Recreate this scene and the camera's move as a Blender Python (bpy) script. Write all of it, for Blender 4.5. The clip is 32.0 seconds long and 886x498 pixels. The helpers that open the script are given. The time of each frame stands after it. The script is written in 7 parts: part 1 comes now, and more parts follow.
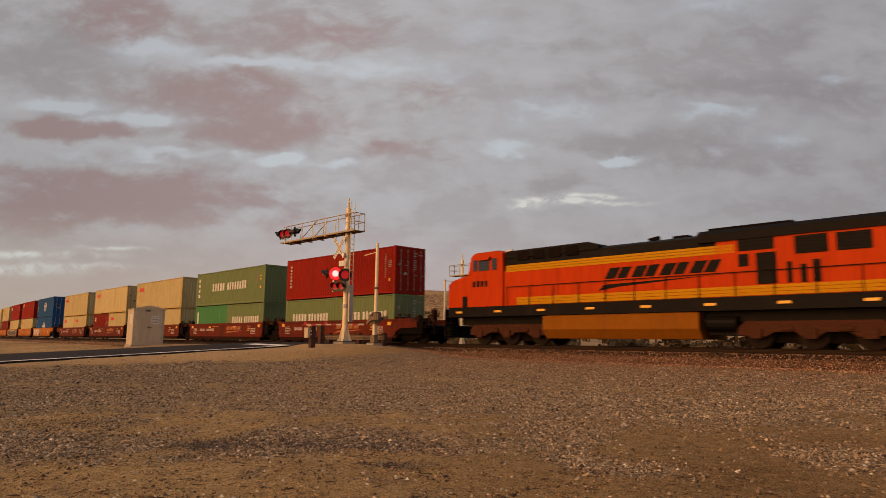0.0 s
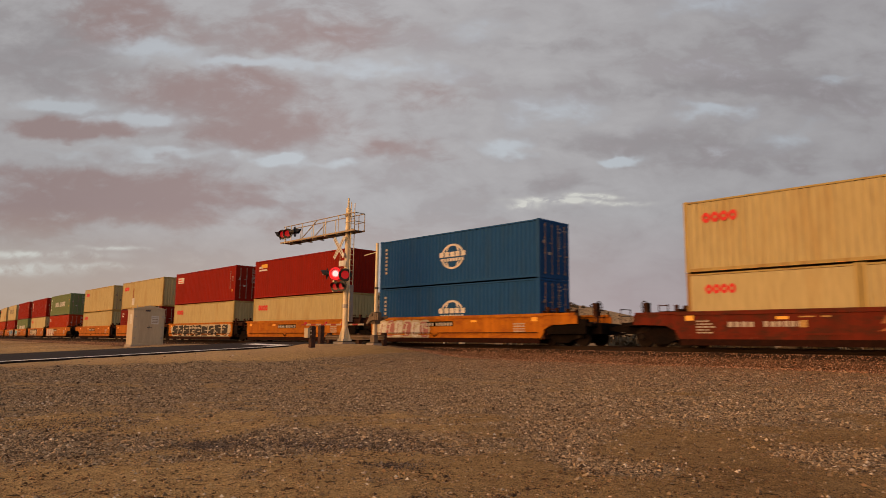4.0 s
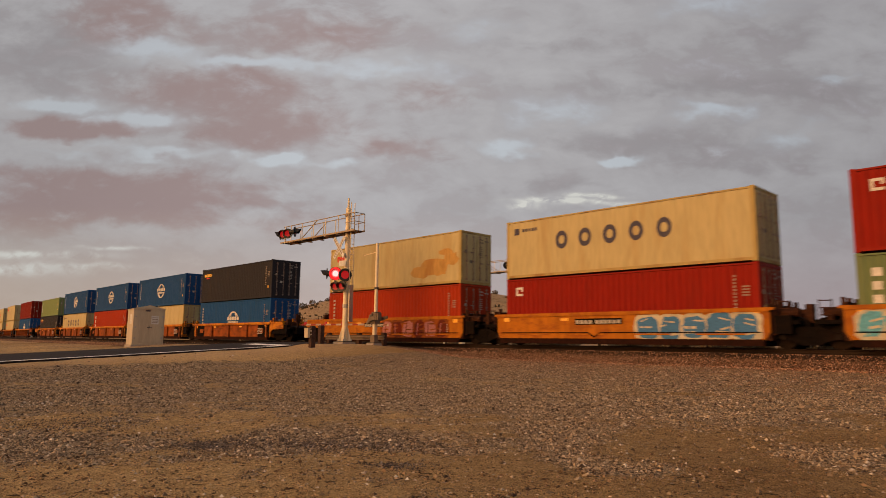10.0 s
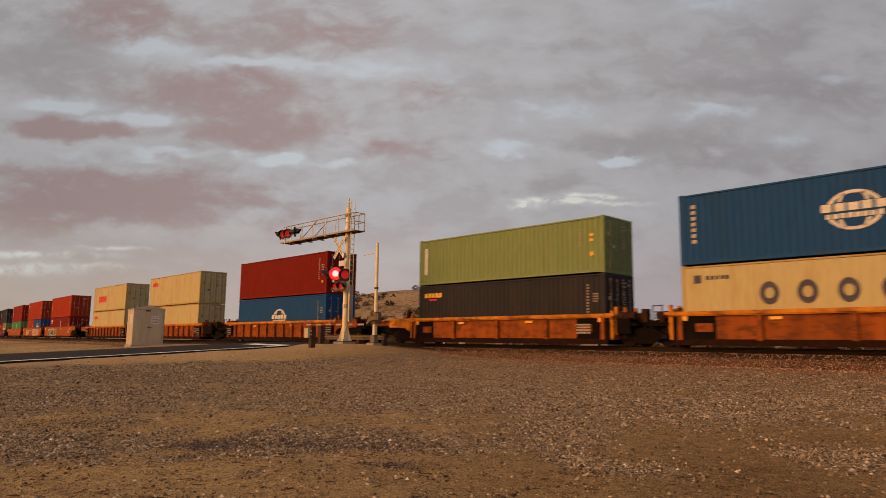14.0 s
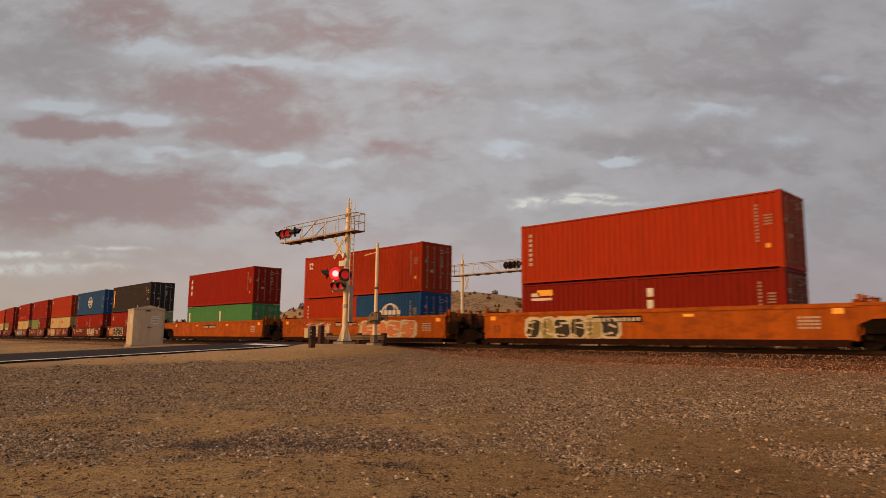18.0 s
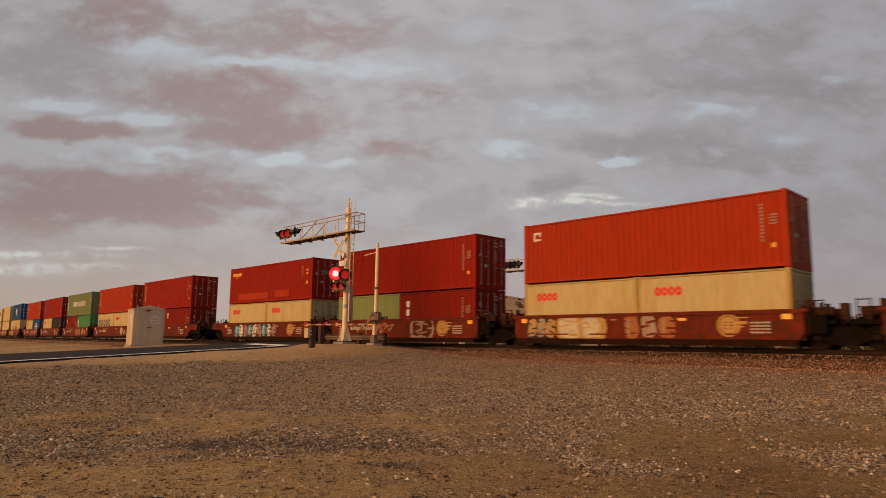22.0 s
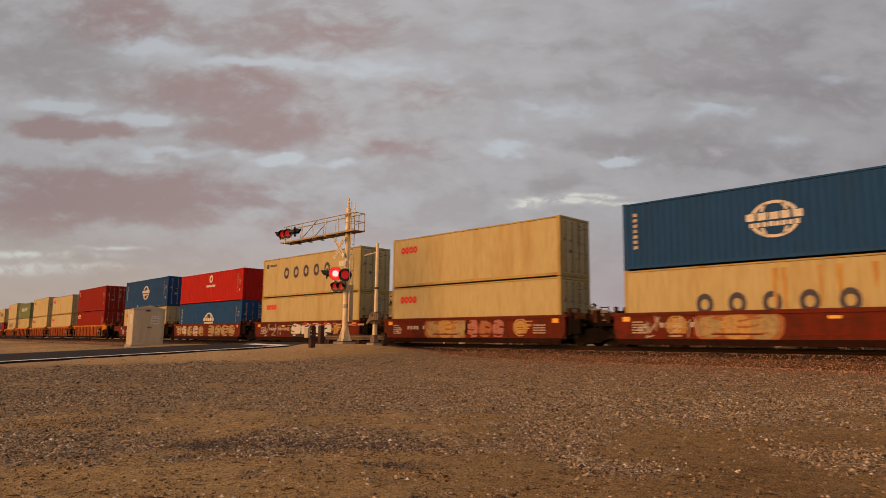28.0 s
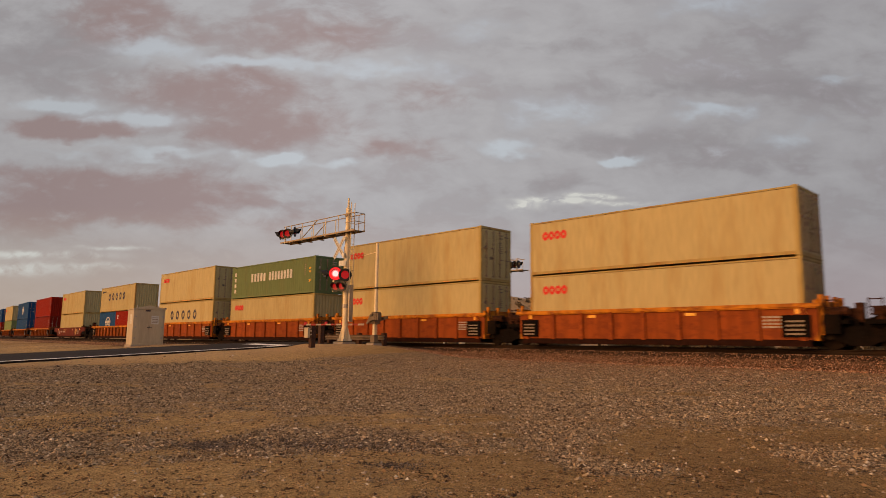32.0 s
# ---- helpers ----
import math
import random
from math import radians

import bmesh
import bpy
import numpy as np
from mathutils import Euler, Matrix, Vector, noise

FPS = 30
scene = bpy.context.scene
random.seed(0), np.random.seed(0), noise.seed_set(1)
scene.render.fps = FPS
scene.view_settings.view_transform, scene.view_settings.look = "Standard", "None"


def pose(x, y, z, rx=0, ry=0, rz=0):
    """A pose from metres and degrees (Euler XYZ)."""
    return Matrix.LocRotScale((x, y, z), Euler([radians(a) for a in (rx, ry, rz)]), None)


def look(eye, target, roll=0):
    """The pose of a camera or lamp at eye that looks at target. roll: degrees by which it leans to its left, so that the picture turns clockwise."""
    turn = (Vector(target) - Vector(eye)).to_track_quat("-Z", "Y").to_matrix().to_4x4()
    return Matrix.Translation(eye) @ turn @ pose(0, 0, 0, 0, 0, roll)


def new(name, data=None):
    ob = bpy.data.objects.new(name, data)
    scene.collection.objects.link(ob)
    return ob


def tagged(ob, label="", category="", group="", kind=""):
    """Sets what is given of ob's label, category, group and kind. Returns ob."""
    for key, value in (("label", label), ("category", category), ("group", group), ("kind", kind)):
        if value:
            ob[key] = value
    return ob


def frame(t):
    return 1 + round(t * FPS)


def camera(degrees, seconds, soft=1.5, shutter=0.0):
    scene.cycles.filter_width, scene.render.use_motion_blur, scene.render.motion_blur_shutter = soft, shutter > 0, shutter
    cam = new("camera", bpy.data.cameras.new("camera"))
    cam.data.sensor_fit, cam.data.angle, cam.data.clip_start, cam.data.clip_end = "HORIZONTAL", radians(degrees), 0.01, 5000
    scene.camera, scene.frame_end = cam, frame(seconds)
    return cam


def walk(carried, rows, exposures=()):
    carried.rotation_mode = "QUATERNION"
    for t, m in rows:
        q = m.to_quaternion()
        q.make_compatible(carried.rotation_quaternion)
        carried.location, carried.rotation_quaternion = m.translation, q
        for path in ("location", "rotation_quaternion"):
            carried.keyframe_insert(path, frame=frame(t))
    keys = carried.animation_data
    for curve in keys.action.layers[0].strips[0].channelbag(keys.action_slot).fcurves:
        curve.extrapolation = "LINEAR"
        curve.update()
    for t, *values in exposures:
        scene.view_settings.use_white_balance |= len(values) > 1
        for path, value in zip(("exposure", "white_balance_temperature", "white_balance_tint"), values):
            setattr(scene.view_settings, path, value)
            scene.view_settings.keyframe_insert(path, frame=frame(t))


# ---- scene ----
# the shot is taken from a fixed stand beside the line; z = 0 is the top of the rails
EYE = Vector((0.0, 0.0, 0.1375))
YAW, PITCH, ROLL = radians(45.7336), radians(7.9453), 0.654
FWD = Vector((-math.sin(YAW) * math.cos(PITCH), math.cos(YAW) * math.cos(PITCH), math.sin(PITCH)))
cam = camera(67.53, 32.0, soft=0.65, shutter=0.2)
walk(cam, [(0.0, look(EYE, EYE + FWD, ROLL)), (32.0, look(EYE, EYE + FWD, ROLL))],
     exposures=((0.0, 0.0), (32.0, 0.0)))

TRACK_Y = 26.746      # centre line of the main track
SPEED = 22.9524       # metres a second
CURVE = 4.1885e-4     # the line bends away beyond x = -40


# ---------------------------------------------------------------- light
def build_world():
    w = bpy.data.worlds.new("evening_sky")
    scene.world = w
    w.use_nodes = True
    nt = w.node_tree
    nt.nodes.clear()
    N = lambda kind, **kw: node(nt, kind, **kw)
    L = nt.links.new
    out = N("ShaderNodeOutputWorld")
    bg = N("ShaderNodeBackground")
    L(bg.outputs[0], out.inputs[0])
    sky = N("ShaderNodeTexSky", sky_type="NISHITA", sun_disc=False, sun_elevation=SUN_EL, sun_rotation=SUN_ROT,
            air_density=1.2, dust_density=2.0, ozone_density=1.5)
    geo = N("ShaderNodeTexCoord")
    sep = N("ShaderNodeSeparateXYZ")
    L(geo.outputs["Generated"], sep.inputs[0])
    # cloud cover: across and up, as seen from the stand
    dot = lambda vec: vec_dot(nt, geo.outputs["Generated"], vec)
    ahead = math_node(nt, "MAXIMUM", math_node(nt, "ABSOLUTE", dot((-math.sin(YAW), math.cos(YAW), 0))), 0.25)
    q0 = math_node(nt, "DIVIDE", dot((math.cos(YAW), math.sin(YAW), 0)), ahead)
    e0 = math_node(nt, "DIVIDE", math_node(nt, "MAXIMUM", sep.outputs[2], 0.0), ahead)

    def cloud_noise(sq, se, detail, rough, warp=0.0, off=0.0):
        c = N("ShaderNodeCombineXYZ")
        L(math_node(nt, "MULTIPLY", q0, sq), c.inputs[0])
        L(math_node(nt, "MULTIPLY", e0, se), c.inputs[1])
        c.inputs[2].default_value = off
        t = N("ShaderNodeTexNoise")
        L(c.outputs[0], t.inputs["Vector"])
        t.inputs["Scale"].default_value, t.inputs["Detail"].default_value, t.inputs["Roughness"].default_value = 1.0, detail, rough
        t.inputs["Distortion"].default_value = warp
        return t.outputs[0]

    # slow and quick warps give the clouds lumpy, frayed edges
    def warp(amount_q, amount_e, sq, se, off):
        u, w = cloud_noise(sq, se, 3, .55, 0, off), cloud_noise(sq, se, 3, .55, 0, off + 6.6)
        return (math_node(nt, "MULTIPLY", math_node(nt, "SUBTRACT", u, .5), amount_q), math_node(nt, "MULTIPLY", math_node(nt, "SUBTRACT", w, .5), amount_e))

    slow, quick = warp(.17, .075, 5.5, 10.0, 3.1), warp(.075, .040, 16, 27, 1.7)
    q1 = math_node(nt, "ADD", q0, math_node(nt, "ADD", slow[0], quick[0]))
    e1 = math_node(nt, "ADD", e0, math_node(nt, "ADD", slow[1], quick[1]))

    def patches(rows, q1=q1, e1=e1):
        total = 0.0
        for q, e, rq, re, amount in rows:
            dx = math_node(nt, "DIVIDE", math_node(nt, "SUBTRACT", q1, q), rq)
            dy = math_node(nt, "DIVIDE", math_node(nt, "SUBTRACT", e1, e), re)
            r2 = math_node(nt, "MULTIPLY_ADD", dx, dx, math_node(nt, "MULTIPLY", dy, dy))
            total = math_node(nt, "ADD", total, math_node(nt, "MULTIPLY", math_node(nt, "EXPONENT", math_node(nt, "MULTIPLY", r2, -1.0)), amount))
        return total

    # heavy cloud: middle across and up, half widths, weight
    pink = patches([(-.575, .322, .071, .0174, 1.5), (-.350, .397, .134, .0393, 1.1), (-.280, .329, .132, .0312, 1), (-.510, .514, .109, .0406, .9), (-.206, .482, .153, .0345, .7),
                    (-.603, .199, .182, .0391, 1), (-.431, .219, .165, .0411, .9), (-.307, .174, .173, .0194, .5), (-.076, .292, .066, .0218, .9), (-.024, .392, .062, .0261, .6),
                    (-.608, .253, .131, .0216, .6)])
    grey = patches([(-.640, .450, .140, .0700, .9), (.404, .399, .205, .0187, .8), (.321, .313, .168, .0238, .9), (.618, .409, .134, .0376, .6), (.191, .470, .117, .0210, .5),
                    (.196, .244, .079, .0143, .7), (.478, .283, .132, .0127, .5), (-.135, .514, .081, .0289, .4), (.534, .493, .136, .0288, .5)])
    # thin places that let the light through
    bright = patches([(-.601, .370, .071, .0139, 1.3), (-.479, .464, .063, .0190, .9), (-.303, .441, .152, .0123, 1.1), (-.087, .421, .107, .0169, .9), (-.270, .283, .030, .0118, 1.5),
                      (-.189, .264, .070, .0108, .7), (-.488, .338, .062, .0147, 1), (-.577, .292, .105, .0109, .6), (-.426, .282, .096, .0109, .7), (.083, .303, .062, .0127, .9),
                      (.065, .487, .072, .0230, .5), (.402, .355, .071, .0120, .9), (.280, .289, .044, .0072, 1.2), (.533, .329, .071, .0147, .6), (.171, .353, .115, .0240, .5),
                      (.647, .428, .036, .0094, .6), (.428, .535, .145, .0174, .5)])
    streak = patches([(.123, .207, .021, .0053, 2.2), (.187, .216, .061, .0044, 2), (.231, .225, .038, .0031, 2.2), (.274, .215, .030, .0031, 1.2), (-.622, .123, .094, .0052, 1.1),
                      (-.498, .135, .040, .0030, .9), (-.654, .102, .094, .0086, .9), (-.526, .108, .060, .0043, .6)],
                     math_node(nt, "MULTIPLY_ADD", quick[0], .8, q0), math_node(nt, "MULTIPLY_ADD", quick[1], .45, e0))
    n1 = cloud_noise(3.2, 7.5, 5, .52, .3)
    n2 = cloud_noise(11.0, 22.0, 6, .56, .3, 5.0)
    n3 = cloud_noise(30.0, 52.0, 5, .6, .6, 8.0)
    wisp = math_node(nt, "ADD", math_node(nt, "MULTIPLY", math_node(nt, "SUBTRACT", n2, .5), 1.9), math_node(nt, "MULTIPLY", math_node(nt, "SUBTRACT", n3, .5), .6))
    fray = math_node(nt, "MULTIPLY_ADD", math_node(nt, "SUBTRACT", n1, .5), 1.3, wisp)

    def shape(total, lo, hi):
        """Turns summed patches into cloud banks with frayed edges."""
        return ramp(nt, math_node(nt, "ADD", total, fray), [(lo, (0, 0, 0, 1)), (hi, (1, 1, 1, 1))], "EASE")

    def blend(fac, under, over):
        mx = N("ShaderNodeMix", data_type="RGBA")
        for sock, val in ((mx.inputs[0], fac), (mx.inputs[6], under), (mx.inputs[7], over)):
            if isinstance(val, tuple):
                sock.default_value = (*val, 1)
            else:
                feed(nt, sock, val)
        return mx.outputs[2]

    veil = blend(ramp(nt, math_node(nt, "ADD", math_node(nt, "MULTIPLY_ADD", n2, .5, math_node(nt, "MULTIPLY", n1, .4)), math_node(nt, "MULTIPLY", n3, .1)), [(.38, (0, 0, 0, 1)), (.62, (1, 1, 1, 1))]),
                 (.428, .418, .428), (.345, .328, .338))
    dim = N("ShaderNodeMix", data_type="RGBA", blend_type="MULTIPLY")
    dim.inputs[0].default_value = 1.0
    L(sky.outputs[0], dim.inputs[6])
    dim.inputs[7].default_value = (0.03, 0.03, 0.03, 1)
    clear = N("ShaderNodeMix", data_type="RGBA", blend_type="ADD")
    clear.inputs[0].default_value = 1.0
    L(dim.outputs[2], clear.inputs[6])
    clear.inputs[7].default_value = (0.440, 0.450, 0.465, 1)
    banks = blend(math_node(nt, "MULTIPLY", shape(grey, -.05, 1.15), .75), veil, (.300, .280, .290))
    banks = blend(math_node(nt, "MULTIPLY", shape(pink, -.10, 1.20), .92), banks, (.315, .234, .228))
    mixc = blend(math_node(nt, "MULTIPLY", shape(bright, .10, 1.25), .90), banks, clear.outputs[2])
    # pale evening band along the horizon, warmer towards the far end of the line
    band = ramp(nt, e0, [(0.0, (1, 1, 1, 1)), (0.08, (.75, .75, .75, 1)), (0.20, (0, 0, 0, 1))])
    warm = N("ShaderNodeMix", data_type="RGBA")
    L(math_node(nt, "MULTIPLY_ADD", q0, -1.1, .30, clamp=True), warm.inputs[0])
    warm.inputs[6].default_value = (0.425, 0.340, 0.345, 1)
    warm.inputs[7].default_value = (0.52, 0.40, 0.31, 1)
    low = N("ShaderNodeMix", data_type="RGBA")
    L(math_node(nt, "MULTIPLY", band, 0.8), low.inputs[0])
    L(mixc, low.inputs[6])
    L(warm.outputs[2], low.inputs[7])
    lit = N("ShaderNodeMix", data_type="RGBA")
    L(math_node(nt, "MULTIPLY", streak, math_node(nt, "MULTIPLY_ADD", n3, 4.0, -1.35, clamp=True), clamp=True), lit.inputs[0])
    L(low.outputs[2], lit.inputs[6])
    lit.inputs[7].default_value = (0.62, 0.615, 0.575, 1)
    # the cover thickens along the line
    thick = ramp(nt, math_node(nt, "MULTIPLY_ADD", q0, .5, .5), [(.2, (.93, .93, .93, 1)), (.42, (1.10, 1.10, 1.10, 1)), (.58, (1, 1, 1, 1)), (.78, (.85, .85, .86, 1))])
    shade = N("ShaderNodeMix", data_type="RGBA", blend_type="MULTIPLY")
    shade.inputs[0].default_value = 1.0
    L(lit.outputs[2], shade.inputs[6])
    L(thick, shade.inputs[7])
    L(shade.outputs[2], bg.inputs[0])
    bg.inputs[1].default_value = 1.0


def vec_dot(nt, a, vec):
    n = nt.nodes.new("ShaderNodeVectorMath")
    n.operation = "DOT_PRODUCT"
    nt.links.new(a, n.inputs[0])
    n.inputs[1].default_value = vec
    return n.outputs["Value"]


def node(nt, kind, **kw):
    n = nt.nodes.new(kind)
    for k, val in kw.items():
        setattr(n, k, val)
    return n


def feed(nt, sock, val):
    if isinstance(val, (int, float)):
        sock.default_value = val
    else:
        nt.links.new(val, sock)


def math_node(nt, op, a, b=0.0, c=None, clamp=False):
    n = nt.nodes.new("ShaderNodeMath")
    n.operation, n.use_clamp = op, clamp
    feed(nt, n.inputs[0], a)
    feed(nt, n.inputs[1], b)
    if c is not None:
        feed(nt, n.inputs[2], c)
    return n.outputs[0]


def ramp(nt, fac, stops, interp="LINEAR"):
    n = nt.nodes.new("ShaderNodeValToRGB")
    n.color_ramp.interpolation = interp
    el = n.color_ramp.elements
    while len(el) < len(stops):
        el.new(0.5)
    for e, (p, c) in zip(el, stops):
        e.position, e.color = p, c
    feed(nt, n.inputs[0], fac)
    return n.outputs[0]


SUN_EL, SUN_AZ = radians(15), radians(256)    # azimuth of the sun, from +x turning to +y
SUN_ROT = radians(90) - SUN_AZ
SUN_DIR = Vector((math.cos(SUN_AZ) * math.cos(SUN_EL), math.sin(SUN_AZ) * math.cos(SUN_EL), math.sin(SUN_EL)))
build_world()
sun = new("sun", bpy.data.lights.new("sun", "SUN"))
sun.data.energy, sun.data.angle, sun.data.color = 3.45, radians(44), (1.0, 0.48, 0.15)
sun.matrix_world = look(SUN_DIR * 50, (0, 0, 0))


# ---------------------------------------------------------------- materials
def material(name, col, rough=0.6, metal=0.0, vary=0.12, grain=14.0, dirt=(0.10, 0.07, 0.045), amount=0.25, streak=False,
             bump=0.15, big=1.3, space="Object", spec=0.4):
    """Base colour with two scales of variation, dirt patches and a fine relief."""
    m = bpy.data.materials.new(name)
    m.use_nodes = True
    nt = m.node_tree
    b = nt.nodes["Principled BSDF"]
    b.inputs["Roughness"].default_value, b.inputs["Metallic"].default_value = rough, metal
    b.inputs["Specular IOR Level"].default_value = spec
    tc = node(nt, "ShaderNodeTexCoord")
    mp = node(nt, "ShaderNodeMapping")
    nt.links.new(tc.outputs[space], mp.inputs[0])
    if streak:
        mp.inputs["Scale"].default_value = (1.0, 1.0, 0.14)
    oi = node(nt, "ShaderNodeObjectInfo")
    off = node(nt, "ShaderNodeVectorMath", operation="SCALE")
    nt.links.new(oi.outputs["Random"], off.inputs["Scale"])
    off.inputs[0].default_value = (37.0, 19.0, 0.0)
    nt.links.new(off.outputs[0], mp.inputs["Location"])
    fine = node(nt, "ShaderNodeTexNoise")
    nt.links.new(mp.outputs[0], fine.inputs["Vector"])
    fine.inputs["Scale"].default_value, fine.inputs["Detail"].default_value = grain, 4
    wide = node(nt, "ShaderNodeTexNoise")
    nt.links.new(mp.outputs[0], wide.inputs["Vector"])
    wide.inputs["Scale"].default_value, wide.inputs["Detail"].default_value, wide.inputs["Roughness"].default_value = big, 6, 0.62
    lo = tuple(c * (1 - vary) for c in col) + (1,)
    hi = tuple(min(1, c * (1 + vary)) for c in col) + (1,)
    base = ramp(nt, fine.outputs[0], [(0.3, lo), (0.7, hi)])
    mask = ramp(nt, wide.outputs[0], [(0.50, (0, 0, 0, 1)), (0.72, (1, 1, 1, 1))])
    mx = node(nt, "ShaderNodeMix", data_type="RGBA")
    nt.links.new(math_node(nt, "MULTIPLY", mask, amount), mx.inputs[0])
    nt.links.new(base, mx.inputs[6])
    mx.inputs[7].default_value = (*dirt, 1)
    nt.links.new(mx.outputs[2], b.inputs["Base Color"])
    nt.links.new(math_node(nt, "MULTIPLY_ADD", wide.outputs[0], 0.3, rough - 0.15, clamp=True), b.inputs["Roughness"])
    if bump:
        bp = node(nt, "ShaderNodeBump")
        bp.inputs["Strength"].default_value, bp.inputs["Distance"].default_value = bump, 0.01
        nt.links.new(fine.outputs[0], bp.inputs["Height"])
        nt.links.new(bp.outputs[0], b.inputs["Normal"])
    return m


def glow(name, col, power, base=(0.02, 0.0, 0.0)):
    m = bpy.data.materials.new(name)
    m.use_nodes = True
    b = m.node_tree.nodes["Principled BSDF"]
    b.inputs["Base Color"].default_value = (*base, 1)
    b.inputs["Emission Color"].default_value = (*col, 1)
    b.inputs["Emission Strength"].default_value = power
    return m


RUST = (0.16, 0.07, 0.03)
PAINT = {n: material(n + "_paint", c, r, streak=True, dirt=d, amount=a, grain=9, spec=0.09, vary=0.10) for n, c, r, d, a in (
    ("maroon", (0.178, 0.010, 0.004), 0.6, (0.11, 0.02, 0.012), 0.35),
    ("red", (0.245, 0.012, 0.004), 0.6, (0.15, 0.022, 0.012), 0.35),
    ("orange_red", (0.330, 0.031, 0.006), 0.6, (0.24, 0.04, 0.015), 0.35),
    ("bright_red", (0.400, 0.014, 0.009), 0.55, (0.30, 0.02, 0.012), 0.25),
    ("green", (0.145, 0.195, 0.088), 0.6, (0.19, 0.15, 0.08), 0.3),
    ("light_green", (0.190, 0.250, 0.100), 0.6, (0.24, 0.22, 0.10), 0.3),
    ("bright_green", (0.060, 0.216, 0.080), 0.6, (0.10, 0.18, 0.07), 0.3),
    ("blue", (0.013, 0.070, 0.205), 0.6, (0.04, 0.07, 0.08), 0.3),
    ("navy", (0.014, 0.064, 0.185), 0.6, (0.03, 0.05, 0.07), 0.3),
    ("cream", (0.465, 0.388, 0.198), 0.6, (0.36, 0.22, 0.07), 0.5),
    ("cream_edge", (0.40, 0.30, 0.115), 0.7, (0.24, 0.10, 0.03), 0.85),
    ("black", (0.028, 0.027, 0.031), 0.6, (0.07, 0.05, 0.04), 0.35))}
def car_paint(name, col, rust, pale):
    """Old car paint: streaks running down, rust blotches, pale scuffs and a grimy foot."""
    m = material(name, col, 0.65, streak=True, dirt=rust, amount=0.85, grain=3.5, vary=0.2, spec=0.10, big=0.9)
    nt = m.node_tree
    b = nt.nodes["Principled BSDF"]
    old = b.inputs["Base Color"].links[0].from_socket
    tc = node(nt, "ShaderNodeTexCoord")
    oi = node(nt, "ShaderNodeObjectInfo")
    mp = node(nt, "ShaderNodeMapping")
    off = node(nt, "ShaderNodeVectorMath", operation="SCALE")
    nt.links.new(oi.outputs["Random"], off.inputs["Scale"])
    off.inputs[0].default_value = (53.0, 11.0, 0.0)
    nt.links.new(off.outputs[0], mp.inputs["Location"])
    nt.links.new(tc.outputs["Object"], mp.inputs[0])
    mp.inputs["Scale"].default_value = (0.8, 1.0, 1.7)
    n = node(nt, "ShaderNodeTexNoise")
    nt.links.new(mp.outputs[0], n.inputs["Vector"])
    n.inputs["Scale"].default_value, n.inputs["Detail"].default_value, n.inputs["Roughness"].default_value = 1.6, 8, 0.72
    last = old
    for lo, hi, amt, c in ((.49, .60, .85, rust), (.36, .28, .65, pale)):
        mask = ramp(nt, n.outputs[0], [(min(lo, hi), (0, 0, 0, 1) if lo < hi else (1, 1, 1, 1)), (max(lo, hi), (1, 1, 1, 1) if lo < hi else (0, 0, 0, 1))])
        mx = node(nt, "ShaderNodeMix", data_type="RGBA")
        nt.links.new(math_node(nt, "MULTIPLY", mask, amt), mx.inputs[0])
        nt.links.new(last, mx.inputs[6])
        mx.inputs[7].default_value = (*c, 1)
        last = mx.outputs[2]
    nt.links.new(last, b.inputs["Base Color"])
    return m


M_BROWN = car_paint("brown_car_paint", (0.128, 0.016, 0.006), (0.060, 0.018, 0.009), (0.20, 0.07, 0.035))
M_YELLOW = car_paint("yellow_car_paint", (0.41, 0.135, 0.008), (0.27, 0.078, 0.010), (0.50, 0.24, 0.06))
M_RUSTY = car_paint("rusty_orange_car_paint", (0.27, 0.068, 0.010), (0.105, 0.032, 0.010), (0.40, 0.15, 0.03))
M_ORANGE = car_paint("orange_car_paint", (0.33, 0.080, 0.005), (0.22, 0.050, 0.006), (0.38, 0.11, 0.010))
M_LATE = car_paint("red_brown_car_paint", (0.26, 0.058, 0.010), (0.17, 0.036, 0.009), (0.33, 0.085, 0.015))
M_CHORD = car_paint("yellow_sill_paint", (0.55, 0.200, 0.014), (0.20, 0.06, 0.015), (0.60, 0.30, 0.06))
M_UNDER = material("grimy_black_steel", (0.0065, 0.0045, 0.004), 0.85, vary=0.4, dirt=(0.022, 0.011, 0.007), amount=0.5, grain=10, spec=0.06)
# bottom chord: grimy brown, darkened further to paint in shade under the sill
M_GRIMESHADE = material("grimy_shaded_sill", (0.022, 0.007, 0.004), 0.8, vary=0.4, dirt=(0.012, 0.007, 0.005), amount=0.8, grain=6, spec=0.06)
M_GEAR = material("rusty_brown_gear_steel", (0.050, 0.020, 0.011), 0.8, vary=0.5, dirt=(0.014, 0.008, 0.006), amount=0.6, grain=8, spec=0.08)
M_WHEEL = material("wheel_steel", (0.014, 0.009, 0.007), 0.7, 0.1, vary=0.3, dirt=(0.03, 0.016, 0.01), amount=0.5, spec=0.1)
M_WHITE = material("white_marking_paint", (0.60, 0.585, 0.54), 0.6, dirt=(0.36, 0.31, 0.25), amount=0.4, grain=8, bump=0)
M_REDMARK = material("red_marking_paint", (0.62, 0.014, 0.012), 0.6, dirt=(0.45, 0.05, 0.03), amount=0.3, bump=0)
M_INK = material("dark_marking_paint", (0.030, 0.028, 0.062), 0.6, dirt=(0.2, 0.16, 0.1), amount=0.3, bump=0)
M_YMARK = material("yellow_marking_paint", (0.75, 0.42, 0.03), 0.5, dirt=(0.5, 0.3, 0.08), amount=0.3, bump=0)
